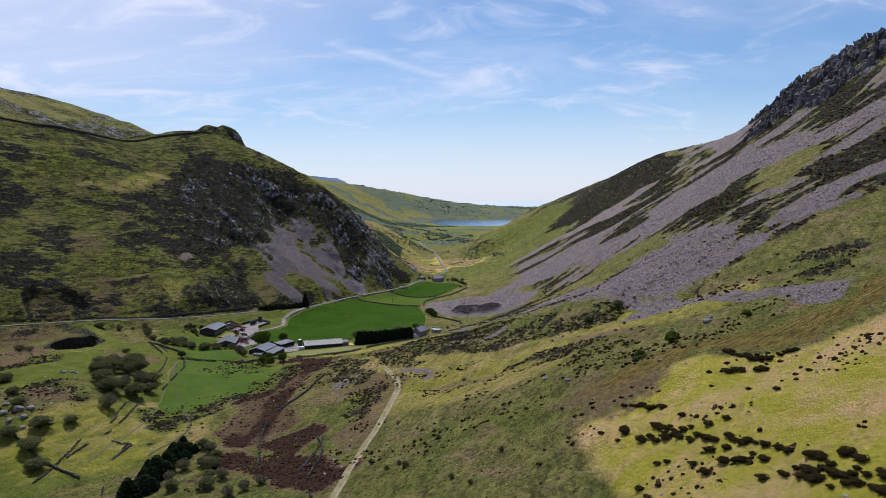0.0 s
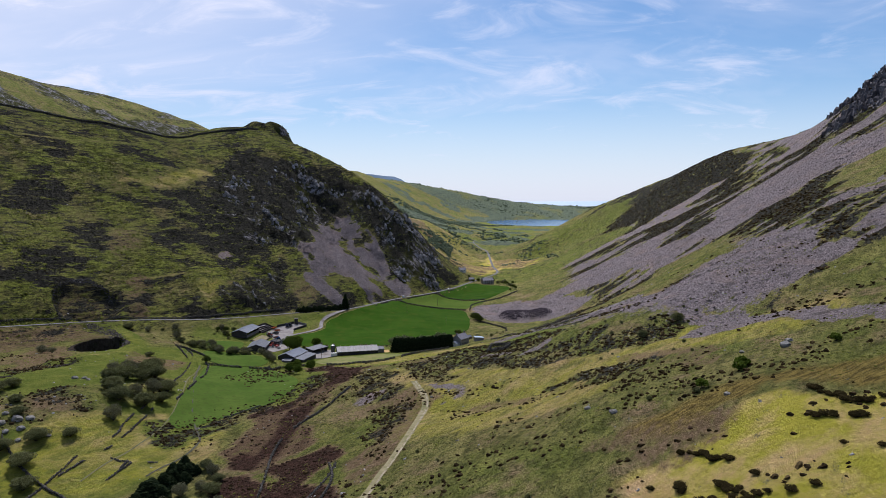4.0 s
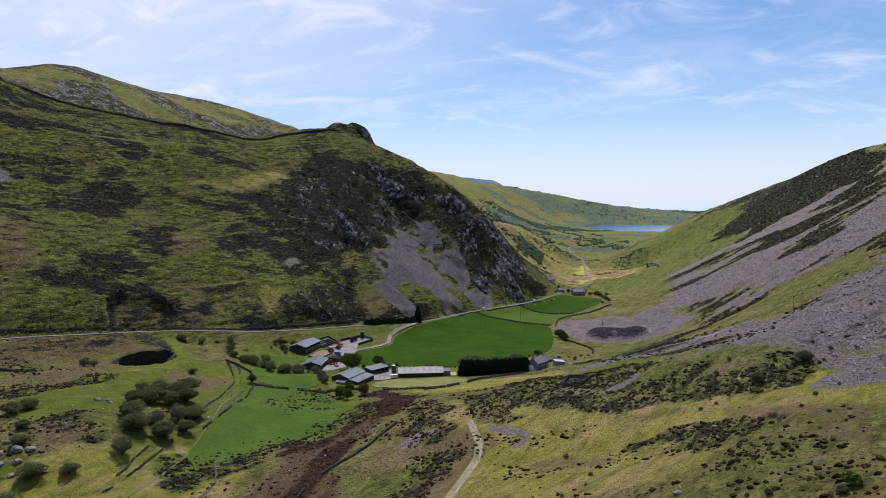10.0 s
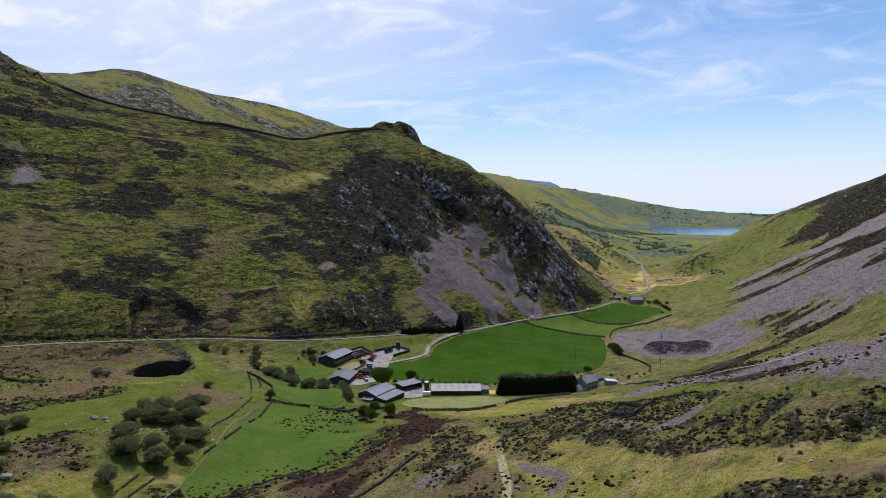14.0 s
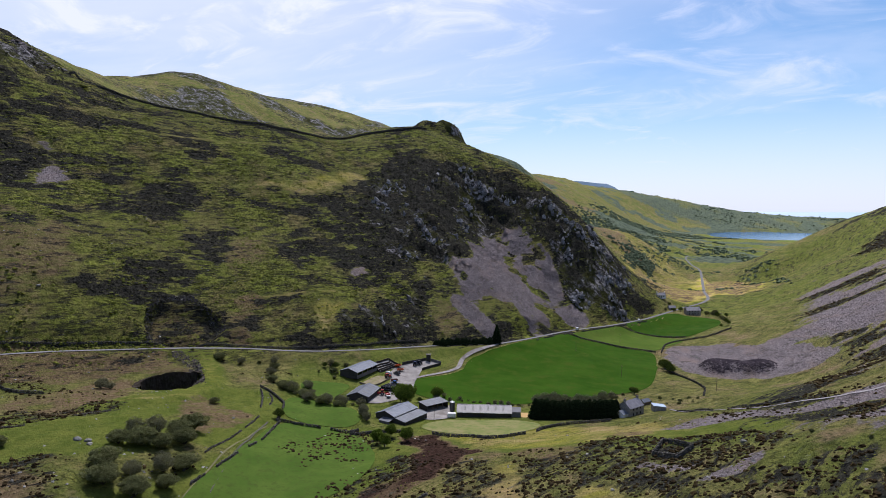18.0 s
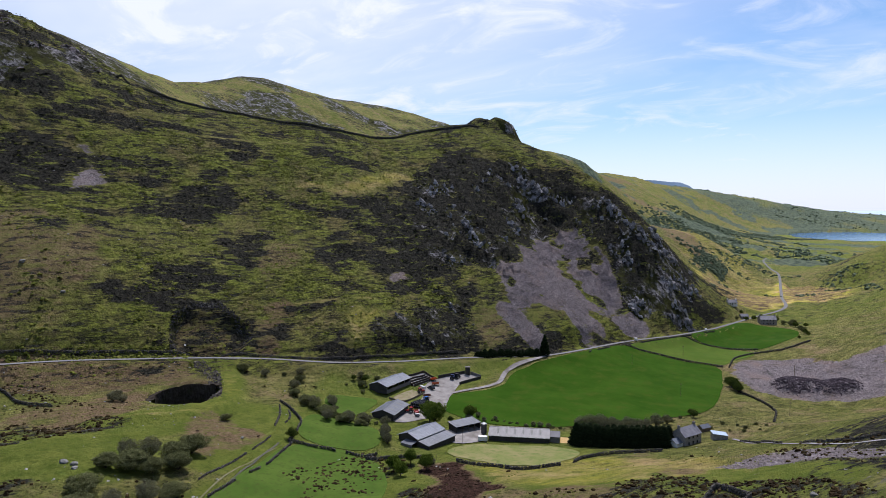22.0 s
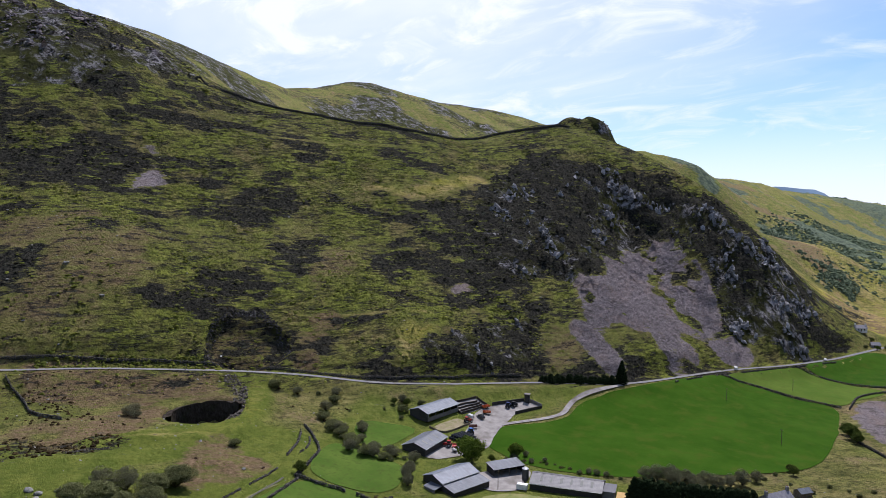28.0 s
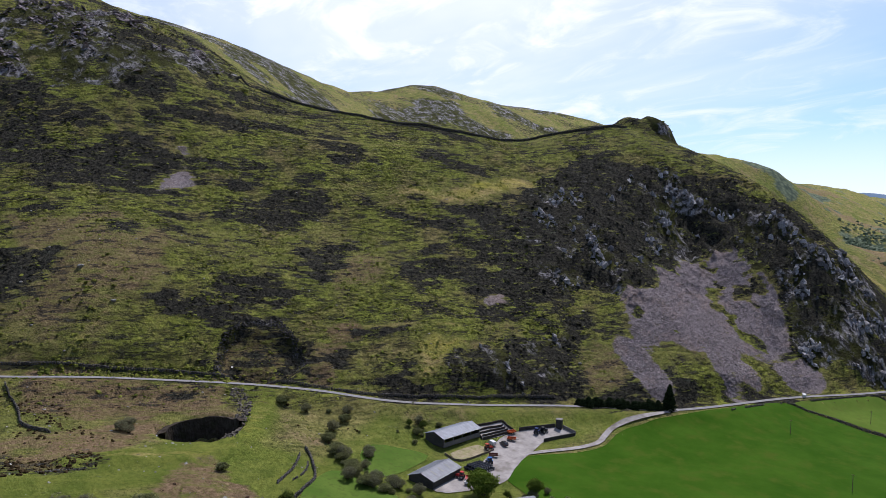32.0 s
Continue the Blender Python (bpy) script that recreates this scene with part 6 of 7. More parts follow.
OAK = tree_kind("oak_tree", "oak", 8.0, 4.0, 11, "rounded oak in full leaf", 20, 2600, 0.27, 0.34, 0.22)
FRESH = tree_kind("ash_tree", "fresh", 9.0, 4.2, 12, "broad tree in bright spring leaf", 20, 2600, 0.28, 0.32, 0.20)
THORN = tree_kind("hawthorn", "thorn", 5.0, 2.9, 13, "dense dark hawthorn on the hummock", 20, 4200, 0.15, 0.2, 0.0)
THORN2 = tree_kind("thorn_bush", "thorn", 3.4, 2.3, 14, "low spreading thorn bush", 12, 2200, 0.14, 0.14, 0.0)
WILLOW = tree_kind("willow", "willow", 6.5, 3.0, 15, "grey half-bare willow with fine twigs", 20, 3600, 0.12, 0.16, 0.0)
GORSE = tree_kind("gorse_bush", "fresh", 2.6, 1.6, 16, "bright green bush on the open slope", 9, 520, 0.26, 0.1, 0.0)
SPRUCE = conifer_kind("spruce", 13.0, 3.0, 17, "dark green spruce", 1100)
SPRUCE2 = conifer_kind("spruce_dense", 11.0, 2.8, 18, "dark dense spruce in a shelter belt", 1100)
for k in range(30):
    t = k / 29
    plant(SPRUCE2, -60 + 35 * t + random.uniform(-0.8, 0.8), 484 + 11 * t + random.uniform(-0.9, 0.9), random.uniform(0.80, 0.95), 1.3)
    if k % 2:
        plant(SPRUCE2, -60 + 35 * t + 1.0, 488.5 + 11 * t, random.uniform(0.78, 0.92), 1.3)
plant(SPRUCE, -125, 626, 1.02, 1.25, "tall dark spruce beside the valley road")
for k in range(20):
    t = k / 19
    plant(SPRUCE2, -156 + 27 * t + random.uniform(-1, 1), 590 + 30 * t + random.uniform(-1, 1), random.uniform(0.40, 0.55), 1.9, "dark low conifer in the roadside hedge")
for x, y, s in ((-106, 275, 0.72), (-108, 270, 0.8), (-105, 266, 0.75), (-108, 262, 0.85), (-110, 257, 0.8), (-107, 252, 0.85), (-110, 247, 0.8), (-108, 242, 0.85), (-111, 237, 0.8), (-103, 271, 0.6)):
    for dx, dy, k in ((0, 0, 0.8), (2.8, 1.6, 0.62), (-1.8, 2.4, 0.55)):
        plant(SPRUCE2, x + dx + random.uniform(-1, 1), y + dy + random.uniform(-1.5, 1.5), s * k * random.uniform(0.75, 1.25), random.uniform(1.6, 2.3), "dark spruce in the small plantation")
for x, y, s in ((-98, 276, 0.8), (-90, 267, 0.75), (-94, 272, 0.7), (-99, 257, 0.95), (-93, 260, 0.85), (-81, 246, 0.9), (-86, 247, 0.8), (-69, 232, 0.8), (-64, 235, 0.7), (-74, 230, 0.8), (-97, 240, 0.9), (-101, 248, 0.8), (-88, 258, 1.0), (-84, 238, 1.0)):
    plant(random.choice((WILLOW, WILLOW, THORN)), x, y, s * 1.05, 1.15, "grey willow beside the small plantation")
for x, y, s in ((-178, 354, 1.15), (-173, 359, 1.3), (-167, 365, 1.35), (-169, 374, 1.25), (-169, 349, 1.2), (-163, 352, 1.1), (-160, 360, 1.25), (-163, 327, 1.35), (-156, 320, 1.25), (-154, 330, 1.05), (-151, 340, 1.25), (-148, 347, 1.1), (-147, 324, 1.25), (-149, 303, 1.1), (-144, 334, 0.9), (-174, 343, 0.9)):
    plant(random.choice((THORN, THORN, WILLOW)), x, y, s * random.uniform(1.15, 1.4), random.uniform(1.1, 1.3), "round grey-green hawthorn on the hummock")
for x, y, s in ((-207, 313, 1.0), (-205, 320, 0.95), (-189, 300, 0.75), (-190, 411, 0.6), (-165, 278, 1.1), (-160, 262, 1.15), (-172, 268, 1.0), (-156, 285, 0.8), (-181, 290, 0.8), (-152, 252, 1.0)):
    plant(THORN, x, y, s * 1.15, 1.3, "old hawthorn with grey twigs among rocks")
for x, y, s in ((-246, 399, 1.1), (-250, 404, 1.0), (-241, 400, 0.9)):
    plant(WILLOW, x, y, s * 0.8, 1.4, "low grey willow scrub in the quarry meadow")
for x, y, s, k in ((-159, 417, 0.62, OAK), (-125, 477, 1.35, FRESH), (-130, 481, 0.85, FRESH), (-122, 487, 0.6, OAK), (-118, 492, 0.5, THORN2), (-112, 495, 0.5, THORN2), (-103, 499, 0.7, THORN2), (-110, 417, 0.55, FRESH), (-109, 428, 0.5, FRESH), (-100, 425, 0.55, FRESH), (-101, 432, 0.5, WILLOW), (-105, 414, 0.5, FRESH),
                   (-132, 445, 1.15, WILLOW), (-134, 449, 1.05, WILLOW), (-128, 441, 1.0, WILLOW), (-137, 453, 0.8, WILLOW), (-114, 501, 0.6, WILLOW), (-116, 496, 0.6, FRESH), (-105, 501, 0.5, WILLOW), (-186, 505, 0.9, WILLOW), (-181, 499, 0.8, THORN), (-11, 634, 1.5, OAK), (-14, 641, 1.3, OAK), (-8, 628, 1.2, OAK), (-22, 556, 0.85, OAK), (-24, 560, 0.7, OAK),
                   (-183, 505, 0.8, OAK), (-187, 500, 0.65, OAK), (-180, 512, 0.6, THORN), (-186, 492, 0.7, THORN2), (-195, 478, 0.7, THORN2)):
    plant(k, x, y, s)
for x, y in ((-64, 510), (-61, 514), (-58, 518), (-54, 520), (-50, 517), (-45, 521), (-38, 526), (-56, 512), (-47, 513), (-31, 536), (-41, 519), (-35, 530)):
    plant(WILLOW, x + random.uniform(-1, 1), y + random.uniform(-1, 1), random.uniform(0.9, 1.6), 1.05, "tall half-bare willow behind the conifers")
for x, y in ((-34, 548), (-28, 552), (-30, 543), (-40, 532), (-20, 542), (-12, 536), (-3, 530), (4, 528), (9, 533), (2, 537), (12, 540), (-1, 545), (6, 546), (-8, 548), (-60, 513), (-88, 500), (-96, 500)):
    plant(THORN2, x + random.uniform(-1, 1), y + random.uniform(-1, 1), random.uniform(0.6, 1.0), 1.2)
for x, y in ((-190, 460), (-187, 459), (-184, 458), (-181, 457), (-178, 456), (-175, 455), (-172, 454), (-169, 453), (-166, 452), (-163, 452), (-160, 451), (-157, 450), (-154, 451), (-151, 452), (-148, 454), (-163, 447), (-168, 450), (-196, 462), (-232, 464), (-221, 469), (-247, 460), (-215, 477), (-209, 484), (-202, 470), (-205, 478), (-158, 456), (-154, 455), (-180, 500), (-176, 494)):
    plant(random.choice((THORN2, THORN, WILLOW)), x + random.uniform(-1, 1), y + random.uniform(-1, 1), random.uniform(0.75, 1.15), 1.2, "scrubby bush along the old bank")
for x, y in along([(-121, 489), (-112, 496), (-100, 501), (-86, 503), (-70, 507)], 3.2):
    plant(random.choice((THORN2, WILLOW)), x + random.uniform(-0.8, 0.8), y + random.uniform(-0.8, 0.8), random.uniform(0.45, 0.75), 1.2, "low hedge bush between the yard and the meadow")
for x, y in along([(-178, 470), (-172, 461), (-160, 456), (-150, 459), (-143, 462)], 3.0):
    plant(random.choice((THORN2, THORN2, WILLOW)), x + random.uniform(-0.8, 0.8), y + random.uniform(-0.8, 0.8), random.uniform(0.6, 0.95), 1.2, "scrubby hedge bush above the paddock")
SLOPE_BUSHES = [(79, 240, 1.2, GORSE), (81, 243, 1.1, GORSE), (64, 229, 1.0, THORN2), (66, 231, 0.9, GORSE), (53, 237, 0.85, THORN2), (85, 350, 1.0, THORN2), (89, 352, 1.05, THORN), (80, 354, 0.8, THORN2), (93, 349, 0.8, THORN2), (73, 341, 0.8, THORN2)]
SLOPE_BUSHES += [(66, 362, 0.8, THORN2), (60, 352, 0.9, THORN2), (71, 338, 0.9, THORN), (70, 329, 0.7, THORN2), (51, 322, 0.7, THORN2), (56, 324, 0.6, THORN2), (81, 309, 0.8, THORN2), (78, 286, 0.7, THORN2), (78, 340, 0.6, THORN2), (56, 305, 0.6, THORN2), (44, 288, 0.8, THORN2), (99, 358, 0.8, THORN2), (9, 311, 0.9, THORN2), (17, 285, 0.7, THORN2)]
SLOPE_BUSHES += [(107, 243, 0.8, GORSE), (95, 365, 0.7, THORN2), (60, 372, 0.7, THORN2), (48, 390, 0.7, THORN2), (75, 300, 0.6, THORN2), (90, 318, 0.6, THORN2), (55, 330, 0.5, THORN2), (28, 306, 0.5, THORN2), (-10, 250, 0.6, THORN2),
                   (-13, 219, 1.25, THORN2), (-25, 230, 1.0, THORN2), (-19, 221, 0.8, THORN2), (17, 205, 0.9, THORN2), (2, 198, 0.9, THORN2), (7, 190, 0.8, THORN2), (-15, 222, 0.9, THORN2), (-18, 262, 0.7, THORN2), (-26, 240, 0.8, THORN2), (10, 270, 0.5, THORN2), (-205, 528, 0.7, THORN2), (-197, 512, 0.5, THORN2), (100, 372, 0.6, THORN2), (70, 388, 0.6, THORN2)]
CLUMP = tree_kind("heather_clump", "heath", 1.5, 1.7, 21, "low dark brown heather clump on turf coloured as sunlit", 14, 900, 0.15, 0.05, 0.0, group="heather clumps on the dry pasture")
CLUMP_ROWS = [((50, 175), (56, 172), (62, 164)), ((62, 164), (70, 155)), ((72, 151), (75, 147)), ((69, 140), (76, 136), (78, 129)), ((76, 138), (79, 128), (82, 124)), ((62, 153), (66, 149), (68, 150)), ((53, 198), (60, 188)), ((55, 178), (61, 170)), ((48, 184), (52, 180)),
              ((87, 210), (91, 199), (102, 198)), ((82, 195), (89, 191)), ((61, 159), (64, 156)), ((76, 142), (78, 140)), ((81, 139), (85, 135)), ((72, 137), (76, 130)), ((80, 133), (87, 126))]
for row in CLUMP_ROWS:
    for x, y in along(row, 1.2):
        if random.random() < 0.9:
            plant(CLUMP, x + random.gauss(0, 0.6), y + random.gauss(0, 0.7), random.uniform(0.5, 0.95), random.uniform(0.85, 1.25))
for x, y, s in ((65, 168, 0.8), (57, 156, 0.7), (58, 151, 0.9), (53, 162, 0.6), (51, 163, 0.6), (69, 147, 0.8), (66, 141, 0.8), (45, 157, 0.7), (69, 167, 0.7), (62, 178, 0.7), (43, 187, 0.6), (46, 181, 0.5), (85, 175, 0.6), (97, 182, 0.6), (80, 180, 0.5)):
    plant(CLUMP, x, y, s, 1.1)
for x, y, s, k in SLOPE_BUSHES:
    plant(k, x, y, s)
for x, y, s in ((-24, 878, 0.8), (-18, 884, 0.9), (6, 886, 0.9), (12, 880, 1.0), (16, 870, 1.0), (20, 858, 0.9), (22, 846, 0.9), (24, 832, 0.8), (26, 820, 0.7), (-12, 892, 1.0), (0, 895, 0.9), (14, 895, 0.9), (24, 868, 0.8), (-32, 880, 0.6), (-30, 898, 0.7), (20, 806, 0.6)):
    plant(random.choice((OAK, THORN, OAK)), x, y, s, 1.1, "dark tree round the far farmhouse")

# ---- posts ----


def post_kind(name, tall, r, label, group, arm=False):
    e = base(name, 0, 0, -80, 0, label, "post", group)
    part("post", drum(bmesh.new(), (0, 0, tall / 2 - 0.4), (0, 0, 1), r, tall + 0.8, 8, r * 0.75), TIMBER, e)
    if arm:
        part("crossarm", box(bmesh.new(), (-0.7, -0.05, tall - 0.6), (0.7, 0.05, tall - 0.48)), TIMBER, e)
        for s in (-0.6, 0, 0.6):
            part("insulator", drum(bmesh.new(), (s, 0, tall - 0.4), (0, 0, 1), 0.05, 0.16, 8), WINDOW_DARK, e)
    return e


POLE = post_kind("utility_pole", 7.5, 0.14, "slim wooden utility pole with crossarm", "utility poles", True)
for x, y in ((-53, 718), (-35, 598), (-104, 464), (98, 405), (20, 575), (-75, 655), (20, 660)):
    plant(POLE, x, y, 1.0)
FENCE = post_kind("fence_post", 1.2, 0.07, "thin grey wooden fence post", "fence posts")
for line in ([(-20, 350), (20, 338), (60, 322), (100, 318)], [(-129, 585), (-137, 555), (-141, 525)], [(-104, 440), (-102, 452), (-98, 463), (-80, 470)], [(-318, 378), (-260, 460), (-205, 510), (-160, 590)]):
    for x, y in along(line, 5.0):
        plant(FENCE, x, y, random.uniform(0.9, 1.15))

# ---- boulders ----
BOULDER = two_tone("lichened_rock", (0.12, 0.115, 0.105), (0.29, 0.28, 0.26), 1.6, c3=(0.07, 0.075, 0.05), scale3=0.5, bumps=0.15)


def boulder(x, y, size, label):
    bm = bmesh.new()
    bmesh.ops.create_icosphere(bm, subdivisions=2, radius=1)
    r = random.Random(int(x * 7 + y))
    for v in bm.verts:
        k = 1 + 0.34 * noise.noise(v.co * 1.4 + Vector((x, y, 0)) * 0.37) + r.uniform(-0.06, 0.06)
        v.co = Vector((v.co.x * k * 1.2, v.co.y * k, v.co.z * k * 0.75)) * size
    me = bpy.data.meshes.new("boulder")
    bm.to_mesh(me)
    bm.free()
    me.materials.append(BOULDER)
    ob = tagged(new("boulder", me), label, "boulder")
    ob.matrix_world = pose(x, y, ground_z(x, y) + 0.2 * size, 0, 0, r.uniform(0, 360))


BOULDERS = [(-343, 419, 2.0), (-320, 426, 1.5), (-353, 395, 1.0), (-328, 392, 0.8), (-366, 412, 0.9), (-336, 440, 0.7), (-350, 450, 0.8), (-310, 400, 0.8), (-189, 645, 1.3), (-170, 612, 1.2), (37, 250, 1.4), (43, 238, 1.5), (70, 222, 1.2), (96, 251, 2.2), (99, 256, 1.6), (86, 259, 1.0)]
BOULDERS += [(30, 395, 1.2), (52, 300, 1.1), (-20, 330, 1.0), (-187, 337, 1.8), (-183, 338, 1.5), (-180, 336, 1.3), (-179, 287, 2.6), (-175, 289, 2.2), (-174, 282, 2.0), (-183, 283, 2.2), (-178, 279, 1.8), (-163, 282, 1.3), (-167, 284, 1.1), (-186, 290, 1.6), (-171, 276, 1.5), (-172, 402, 1.0), (-120, 318, 0.9), (5, 690, 1.4), (70, 700, 1.5)]
for x, y, s in BOULDERS:
    boulder(x, y, 0.72 * s, "grey lichened boulder on the rough grass")

# ---- heather, gorse, bracken and loose stones, too many to count ----
HEATHER = island_tone("heather_clumps", (0.016, 0.016, 0.013), (0.074, 0.072, 0.048), thin=0.2)
TUFT = island_tone("bilberry_and_grass_tufts", (0.110, 0.130, 0.026), (0.280, 0.295, 0.056), thin=0.35)
RUSH = island_tone("dead_bracken_clumps", (0.024, 0.016, 0.011), (0.085, 0.054, 0.036))
HEATHER_EAST = island_tone("dark_mountain_heather", (0.024, 0.017, 0.009), (0.088, 0.063, 0.028))
PALE_STONE = island_tone("pale_field_stones", (0.22, 0.215, 0.20), (0.48, 0.47, 0.45))
LOOSE = island_tone("loose_scree_stones", (0.170, 0.148, 0.152), (0.310, 0.268, 0.270))
BUTTRESS = island_tone("buttress_rock", (0.055, 0.052, 0.058), (0.235, 0.222, 0.230))
BROKEN = island_tone("crag_blocks", (0.10, 0.098, 0.10), (0.44, 0.43, 0.435))


def strew(n, area, want, sizes, squash, material, name, label, category, lift=0.0, **more):
    """Lumps laid at random over a stretch of the plan, where want(x, y) is high."""
    x0, x1, y0, y1 = area
    x, y = rng.uniform(x0, x1, n), rng.uniform(y0, y1, n)
    keep = rng.uniform(size=n) < want(x, y, zones(x, y))
    x, y = x[keep], y[keep]
    s = sizes[0] + (sizes[1] - sizes[0]) * rng.uniform(size=len(x)) ** 2.2
    return chunks(np.column_stack([x, y, height(x, y) + lift * s]), s, squash, material, name, label, category, **more)


def off_made(x, y):
    """0 on roads, yards, meadows and the farm; 1 on open hill."""
    m = stroke(x, y, [q[:2] for q in ROAD_LINE], 4, 2)
    made = inside(x, y, [(-190, 470), (-178, 545), (-150, 575), (-128, 625), (-90, 705), (-60, 775), (-40, 860), (20, 860), (15, 800), (-5, 755), (-15, 690), (-12, 600), (-20, 540), (-25, 500), (-60, 440), (-100, 436), (-150, 455)])
    return (1 - m) * ~made


def west_slope(x, y):
    u = 0.858 * -(x + 300) + 0.515 * (y - 400)
    return smooth(-30, -5, u) * (x < -60)


strew(90000, (-620, -80, 360, 900), lambda x, y, z: west_slope(x, y) * smooth(0.65, 1.0, z["heath"]) * 0.6 * smooth(-0.16, 0.04, fbm(x, y, 6, 3, 188)) * (1 - smooth(0.2, 0.5, z["scree"])), (0.45, 1.2), 0.38, HEATHER, "heather", "dark heather and gorse clumps on the hillside", "heather")
strew(120000, (-620, -80, 360, 900), lambda x, y, z: west_slope(x, y) * 0.42 * (1 - 0.8 * z["bracken"]) * (1 - smooth(0.2, 0.5, z["scree"])) * (1 - 0.8 * smooth(0.2, 0.6, z["crag"])) * (1 - smooth(0.7, 1.1, z["heath"])) * smooth(-0.1, 0.12, fbm(x * 0.6, y, 14, 3, 88)), (0.45, 1.25), 0.40, TUFT, "bilberry", "green bilberry and grass tufts on the hillside", "shrubs")
strew(60000, (-300, 160, 110, 480), lambda x, y, z: off_made(x, y) * np.clip(0.85 * smooth(0.65, 0.9, z["bracken"]) + 0.02 * smooth(0.2, 0.5, z["bracken"]), 0, 1), (0.3, 0.9), 0.5, RUSH, "bracken", "brown dead bracken and heather in patches", "bracken", tilt=0.12, jitter=0.22)
strew(70000, (-300, 170, 110, 480), lambda x, y, z: off_made(x, y) * np.clip(0.62 * smooth(0.35, 0.8, z["gorse"]) + 0.30 * smooth(0.17, 0.32, fbm(x * 0.8, y * 1.8, 30, 4, 19)) + 0.02 * smooth(0.0, 0.2, fbm(x, y, 25, 3, 20)) * (1 - smooth(0.2, 0.5, z["dry"])), 0, 1) * np.maximum(1 - z["lush"], smooth(0.4, 0.8, z["gorse"])), (0.35, 1.05), 0.75, HEATHER_EAST, "gorse", "small dark gorse clumps dotted over the pasture", "gorse", tilt=0.1, jitter=0.2)
strew(90000, (-300, 160, 110, 480), lambda x, y, z: off_made(x, y) * 0.5 * smooth(-0.05, 0.2, fbm(x, y, 14, 3, 29)) * (1 - smooth(0.2, 0.6, z["dry"])) * (1 - z["lush"]), (0.2, 0.5), 0.4, TUFT, "grass_tufts", "rough grass tussocks on the slope", "grass")
strew(9000, (-420, 170, 110, 560), lambda x, y, z: off_made(x, y) * (0.04 + 0.75 * smooth(0.1, 0.4, z["scree"]) + 0.5 * smooth(0.16, 0.28, fbm(x, y, 20, 3, 97))), (0.18, 0.7), 0.6, PALE_STONE, "field_stones", "pale stones strewn over the pasture", "stones")
strew(26000, (-200, -90, 630, 810), lambda x, y, z: smooth(0.4, 0.8, z["scree"]), (0.25, 0.95), 0.34, LOOSE, "scree_stones", "purple-grey scree stones below the crag", "scree")
strew(60000, (0, 420, 320, 900), lambda x, y, z: 0.55 * smooth(0.4, 0.8, z["scree"]), (0.35, 1.1), 0.34, LOOSE, "scree_stones", "purple-grey scree stones on the mountainside", "scree")
strew(60000, (60, 460, 320, 1150), lambda x, y, z: 0.7 * smooth(0.3, 0.7, z["heath"]), (0.5, 1.6), 0.5, HEATHER_EAST, "heather", "dark heather between the scree runs", "heather")
strew(26000, (-320, -55, 520, 880), lambda x, y, z: 0.75 * smooth(0.35, 0.8, z["crag"]) * smooth(-0.05, 0.12, fbm(x, y, 16, 3, 93)), (0.6, 2.4), 1.2, BROKEN, "crag_rock", "broken grey crag rock with dark clefts", "rock", tilt=0.9, jitter=0.36)
strew(14000, (-680, -450, 420, 640), lambda x, y, z: 0.6 * smooth(0.35, 0.8, z["crag"]) * smooth(0.0, 0.14, fbm(x, y, 20, 3, 94)), (0.6, 2.4), 0.45, LOOSE, "crag_rock", "grey boulders and ledges under the summit", "rock", tilt=0.8, jitter=0.36)
strew(16000, (300, 700, 780, 1160), lambda x, y, z: 0.8 * smooth(0.3, 0.8, z["crag"]) * smooth(-0.14, 0.06, fbm(x, y, 30, 3, 96)), (1.4, 5.0), 1.7, BUTTRESS, "crag_rock", "tall dark rock ribs along the mountain crest", "rock", sink=0.8, tilt=0.35, jitter=0.30)
# Paled greens, with distance haze put into the crown colours
WOOD = island_tone("far_wood_crowns", (0.095, 0.125, 0.078), (0.185, 0.220, 0.130))
strew(34000, (-620, 260, 1450, 3000), lambda x, y, z: np.clip(0.75 * smooth(0.02, 0.14, fbm(x, y, 130, 5, 55, 0.6) + 0.10 * smooth(20, 35, base_height(x, y)) - 0.10 * smooth(-160, -20, x) - 0.0002 * np.abs(x + 250)) + 0.8 * stroke(x, y, [(-60, 2700), (25, 2740), (70, 2760)], 14, 20), 0, 1) * (1 - smooth(70, 130, base_height(x, y))) * (base_height(x, y) > -0.5) * (1 - blob(x, y, 190, 3190, 270, 395)), (2.4, 5.5), 0.8, WOOD, "far_woods", "woods and hedges in the far valley", "trees")
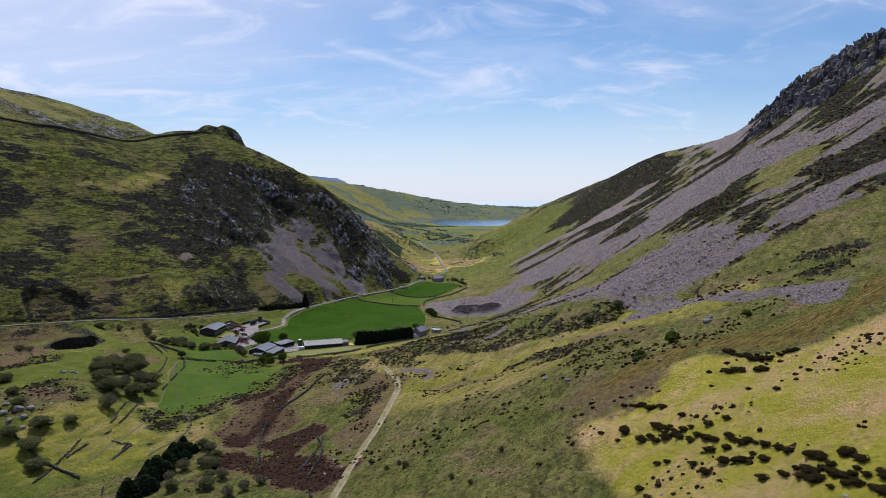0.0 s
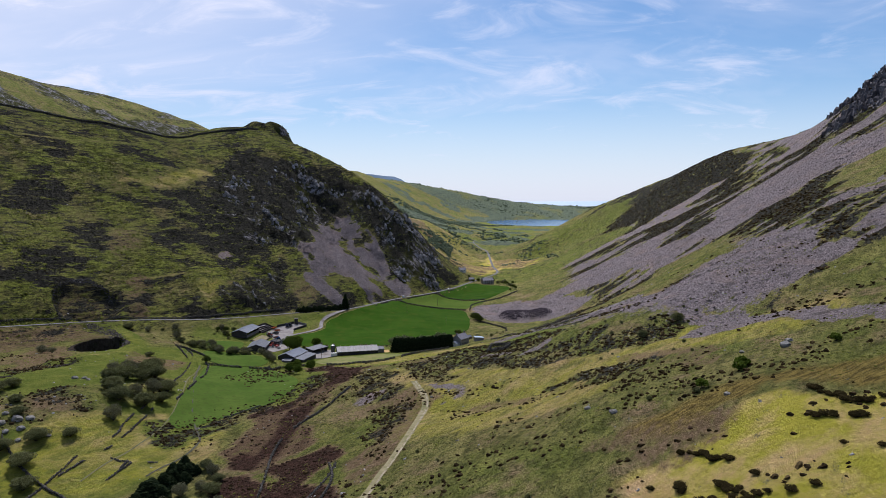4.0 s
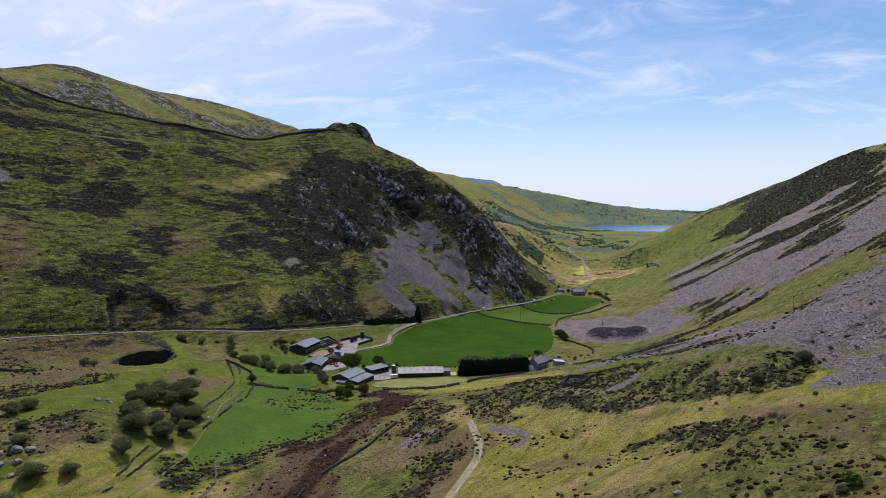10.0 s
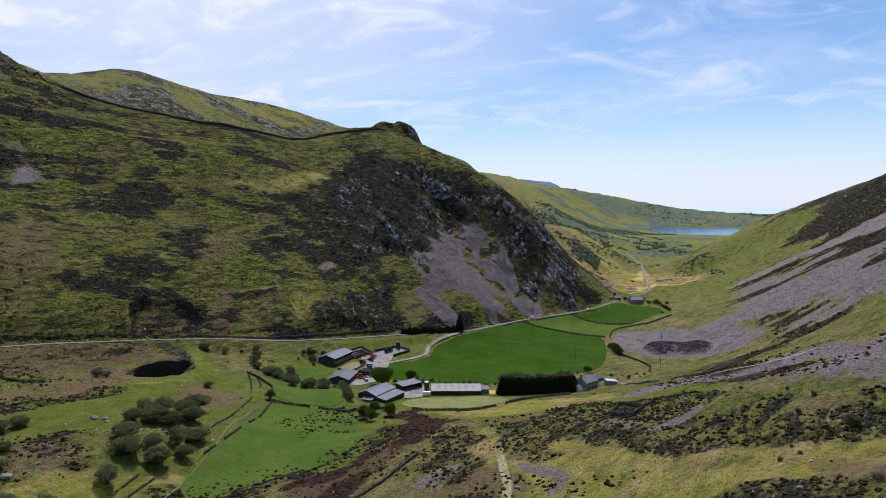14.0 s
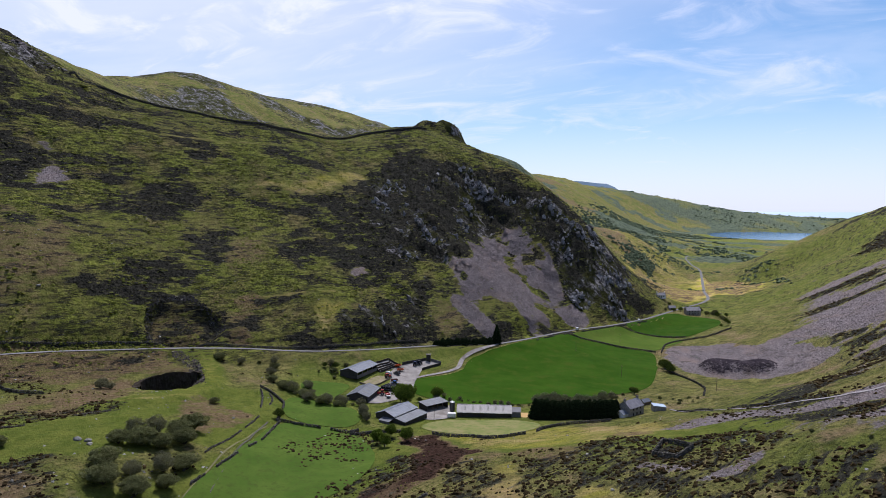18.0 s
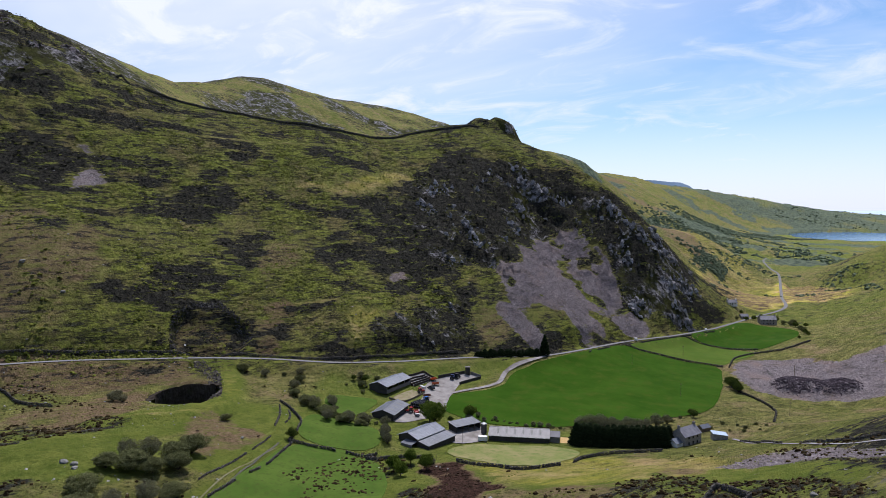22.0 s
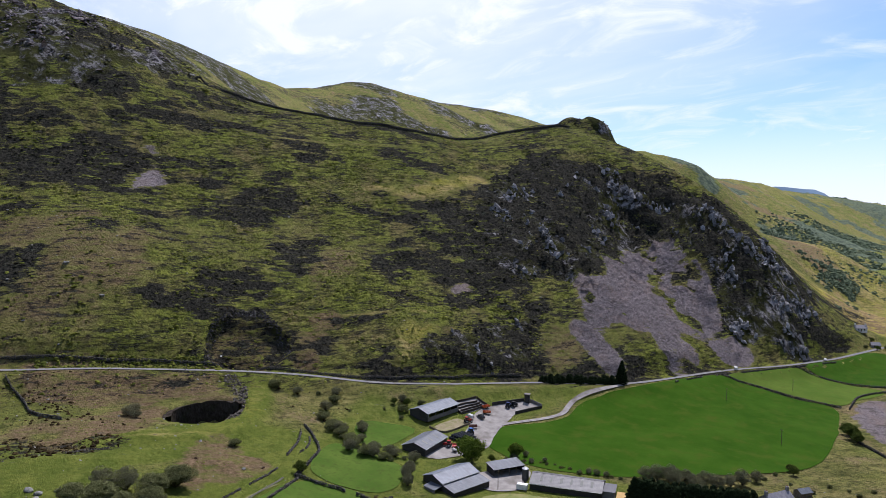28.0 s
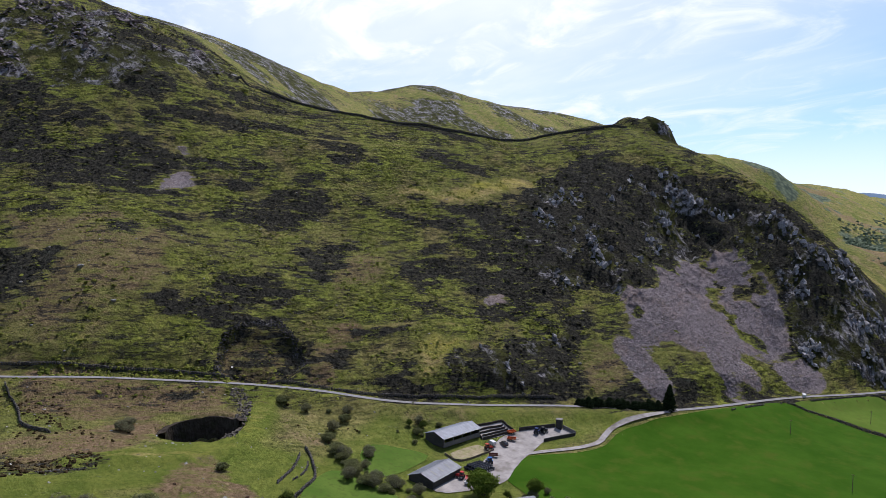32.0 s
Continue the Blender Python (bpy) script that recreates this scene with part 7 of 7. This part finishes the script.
strew(9000, (-900, 1900, 3250, 4780), lambda x, y, z: (0.15 + smooth(0.0, 0.15, fbm(x, y, 300, 4, 65))) * (y > 3600), (3, 7), 0.5, WOOD, "far_woods", "wooded plain beyond the lake", "trees", sink=0.6)
strew(2600, (-140, 90, 940, 1420), lambda x, y, z: smooth(0.05, 0.2, fbm(x, y, 60, 3, 75) + 0.1 * smooth(20, 60, x)), (1.0, 3.0), 0.8, WOOD, "valley_scrub", "scrub along the lane beyond the farmhouse", "trees")
SPOIL = island_tone("slate_spoil", (0.055, 0.044, 0.052), (0.125, 0.102, 0.115))
strew(7000, (4, 58, 634, 676), lambda x, y, z: np.maximum(blob(x, y, 20, 654, 10, 12), blob(x, y, 41, 654, 11, 11)), (0.3, 0.9), 0.6, SPOIL, "slate_spoil", "dark purple slate waste on two tipped heaps", "spoil")
SCAR_ROCK = island_tone("scar_slate", (0.030, 0.028, 0.027), (0.11, 0.105, 0.10))
strew(14000, (-292, -240, 443, 503), lambda x, y, z: 0.8 * stroke(x, y, SCAR[0], 0.6, 2.2), (0.25, 0.8), 0.6, SCAR_ROCK, "scar_rock", "dark broken rim of an old quarry scar", "rock", tilt=0.8)
strew(1800, (-120, -70, 1080, 1190), lambda x, y, z: blob(x, y, -86, 1140, 20, 50, 10, 0.9) * smooth(-0.06, 0.1, fbm(x, y, 24, 3, 143)), (1.0, 3.2), 0.9, WOOD, "spur_scrub", "dark scrub on the spur above the lane", "trees")
strew(2500, (-330, -240, 380, 470), lambda x, y, z: stroke(x, y, [(-308, 392), (-294, 414), (-276, 441), (-262, 458)], 2.5, 3), (0.5, 1.4), 0.8, TUFT, "roadside_scrub", "low green scrub above the road", "shrubs")
BANK_ROCK = island_tone("pit_bank_rock", (0.075, 0.066, 0.055), (0.19, 0.17, 0.145))
strew(5200, (-256, -204, 416, 460), lambda x, y, z: stroke(x, y, [(-249, 452), (-238, 449), (-226, 440), (-213, 427)], 1.6, 2.4), (0.25, 0.9), 0.7, BANK_ROCK, "bank_rock", "grey-brown broken rock on the bank over the pit", "rock", tilt=0.7)
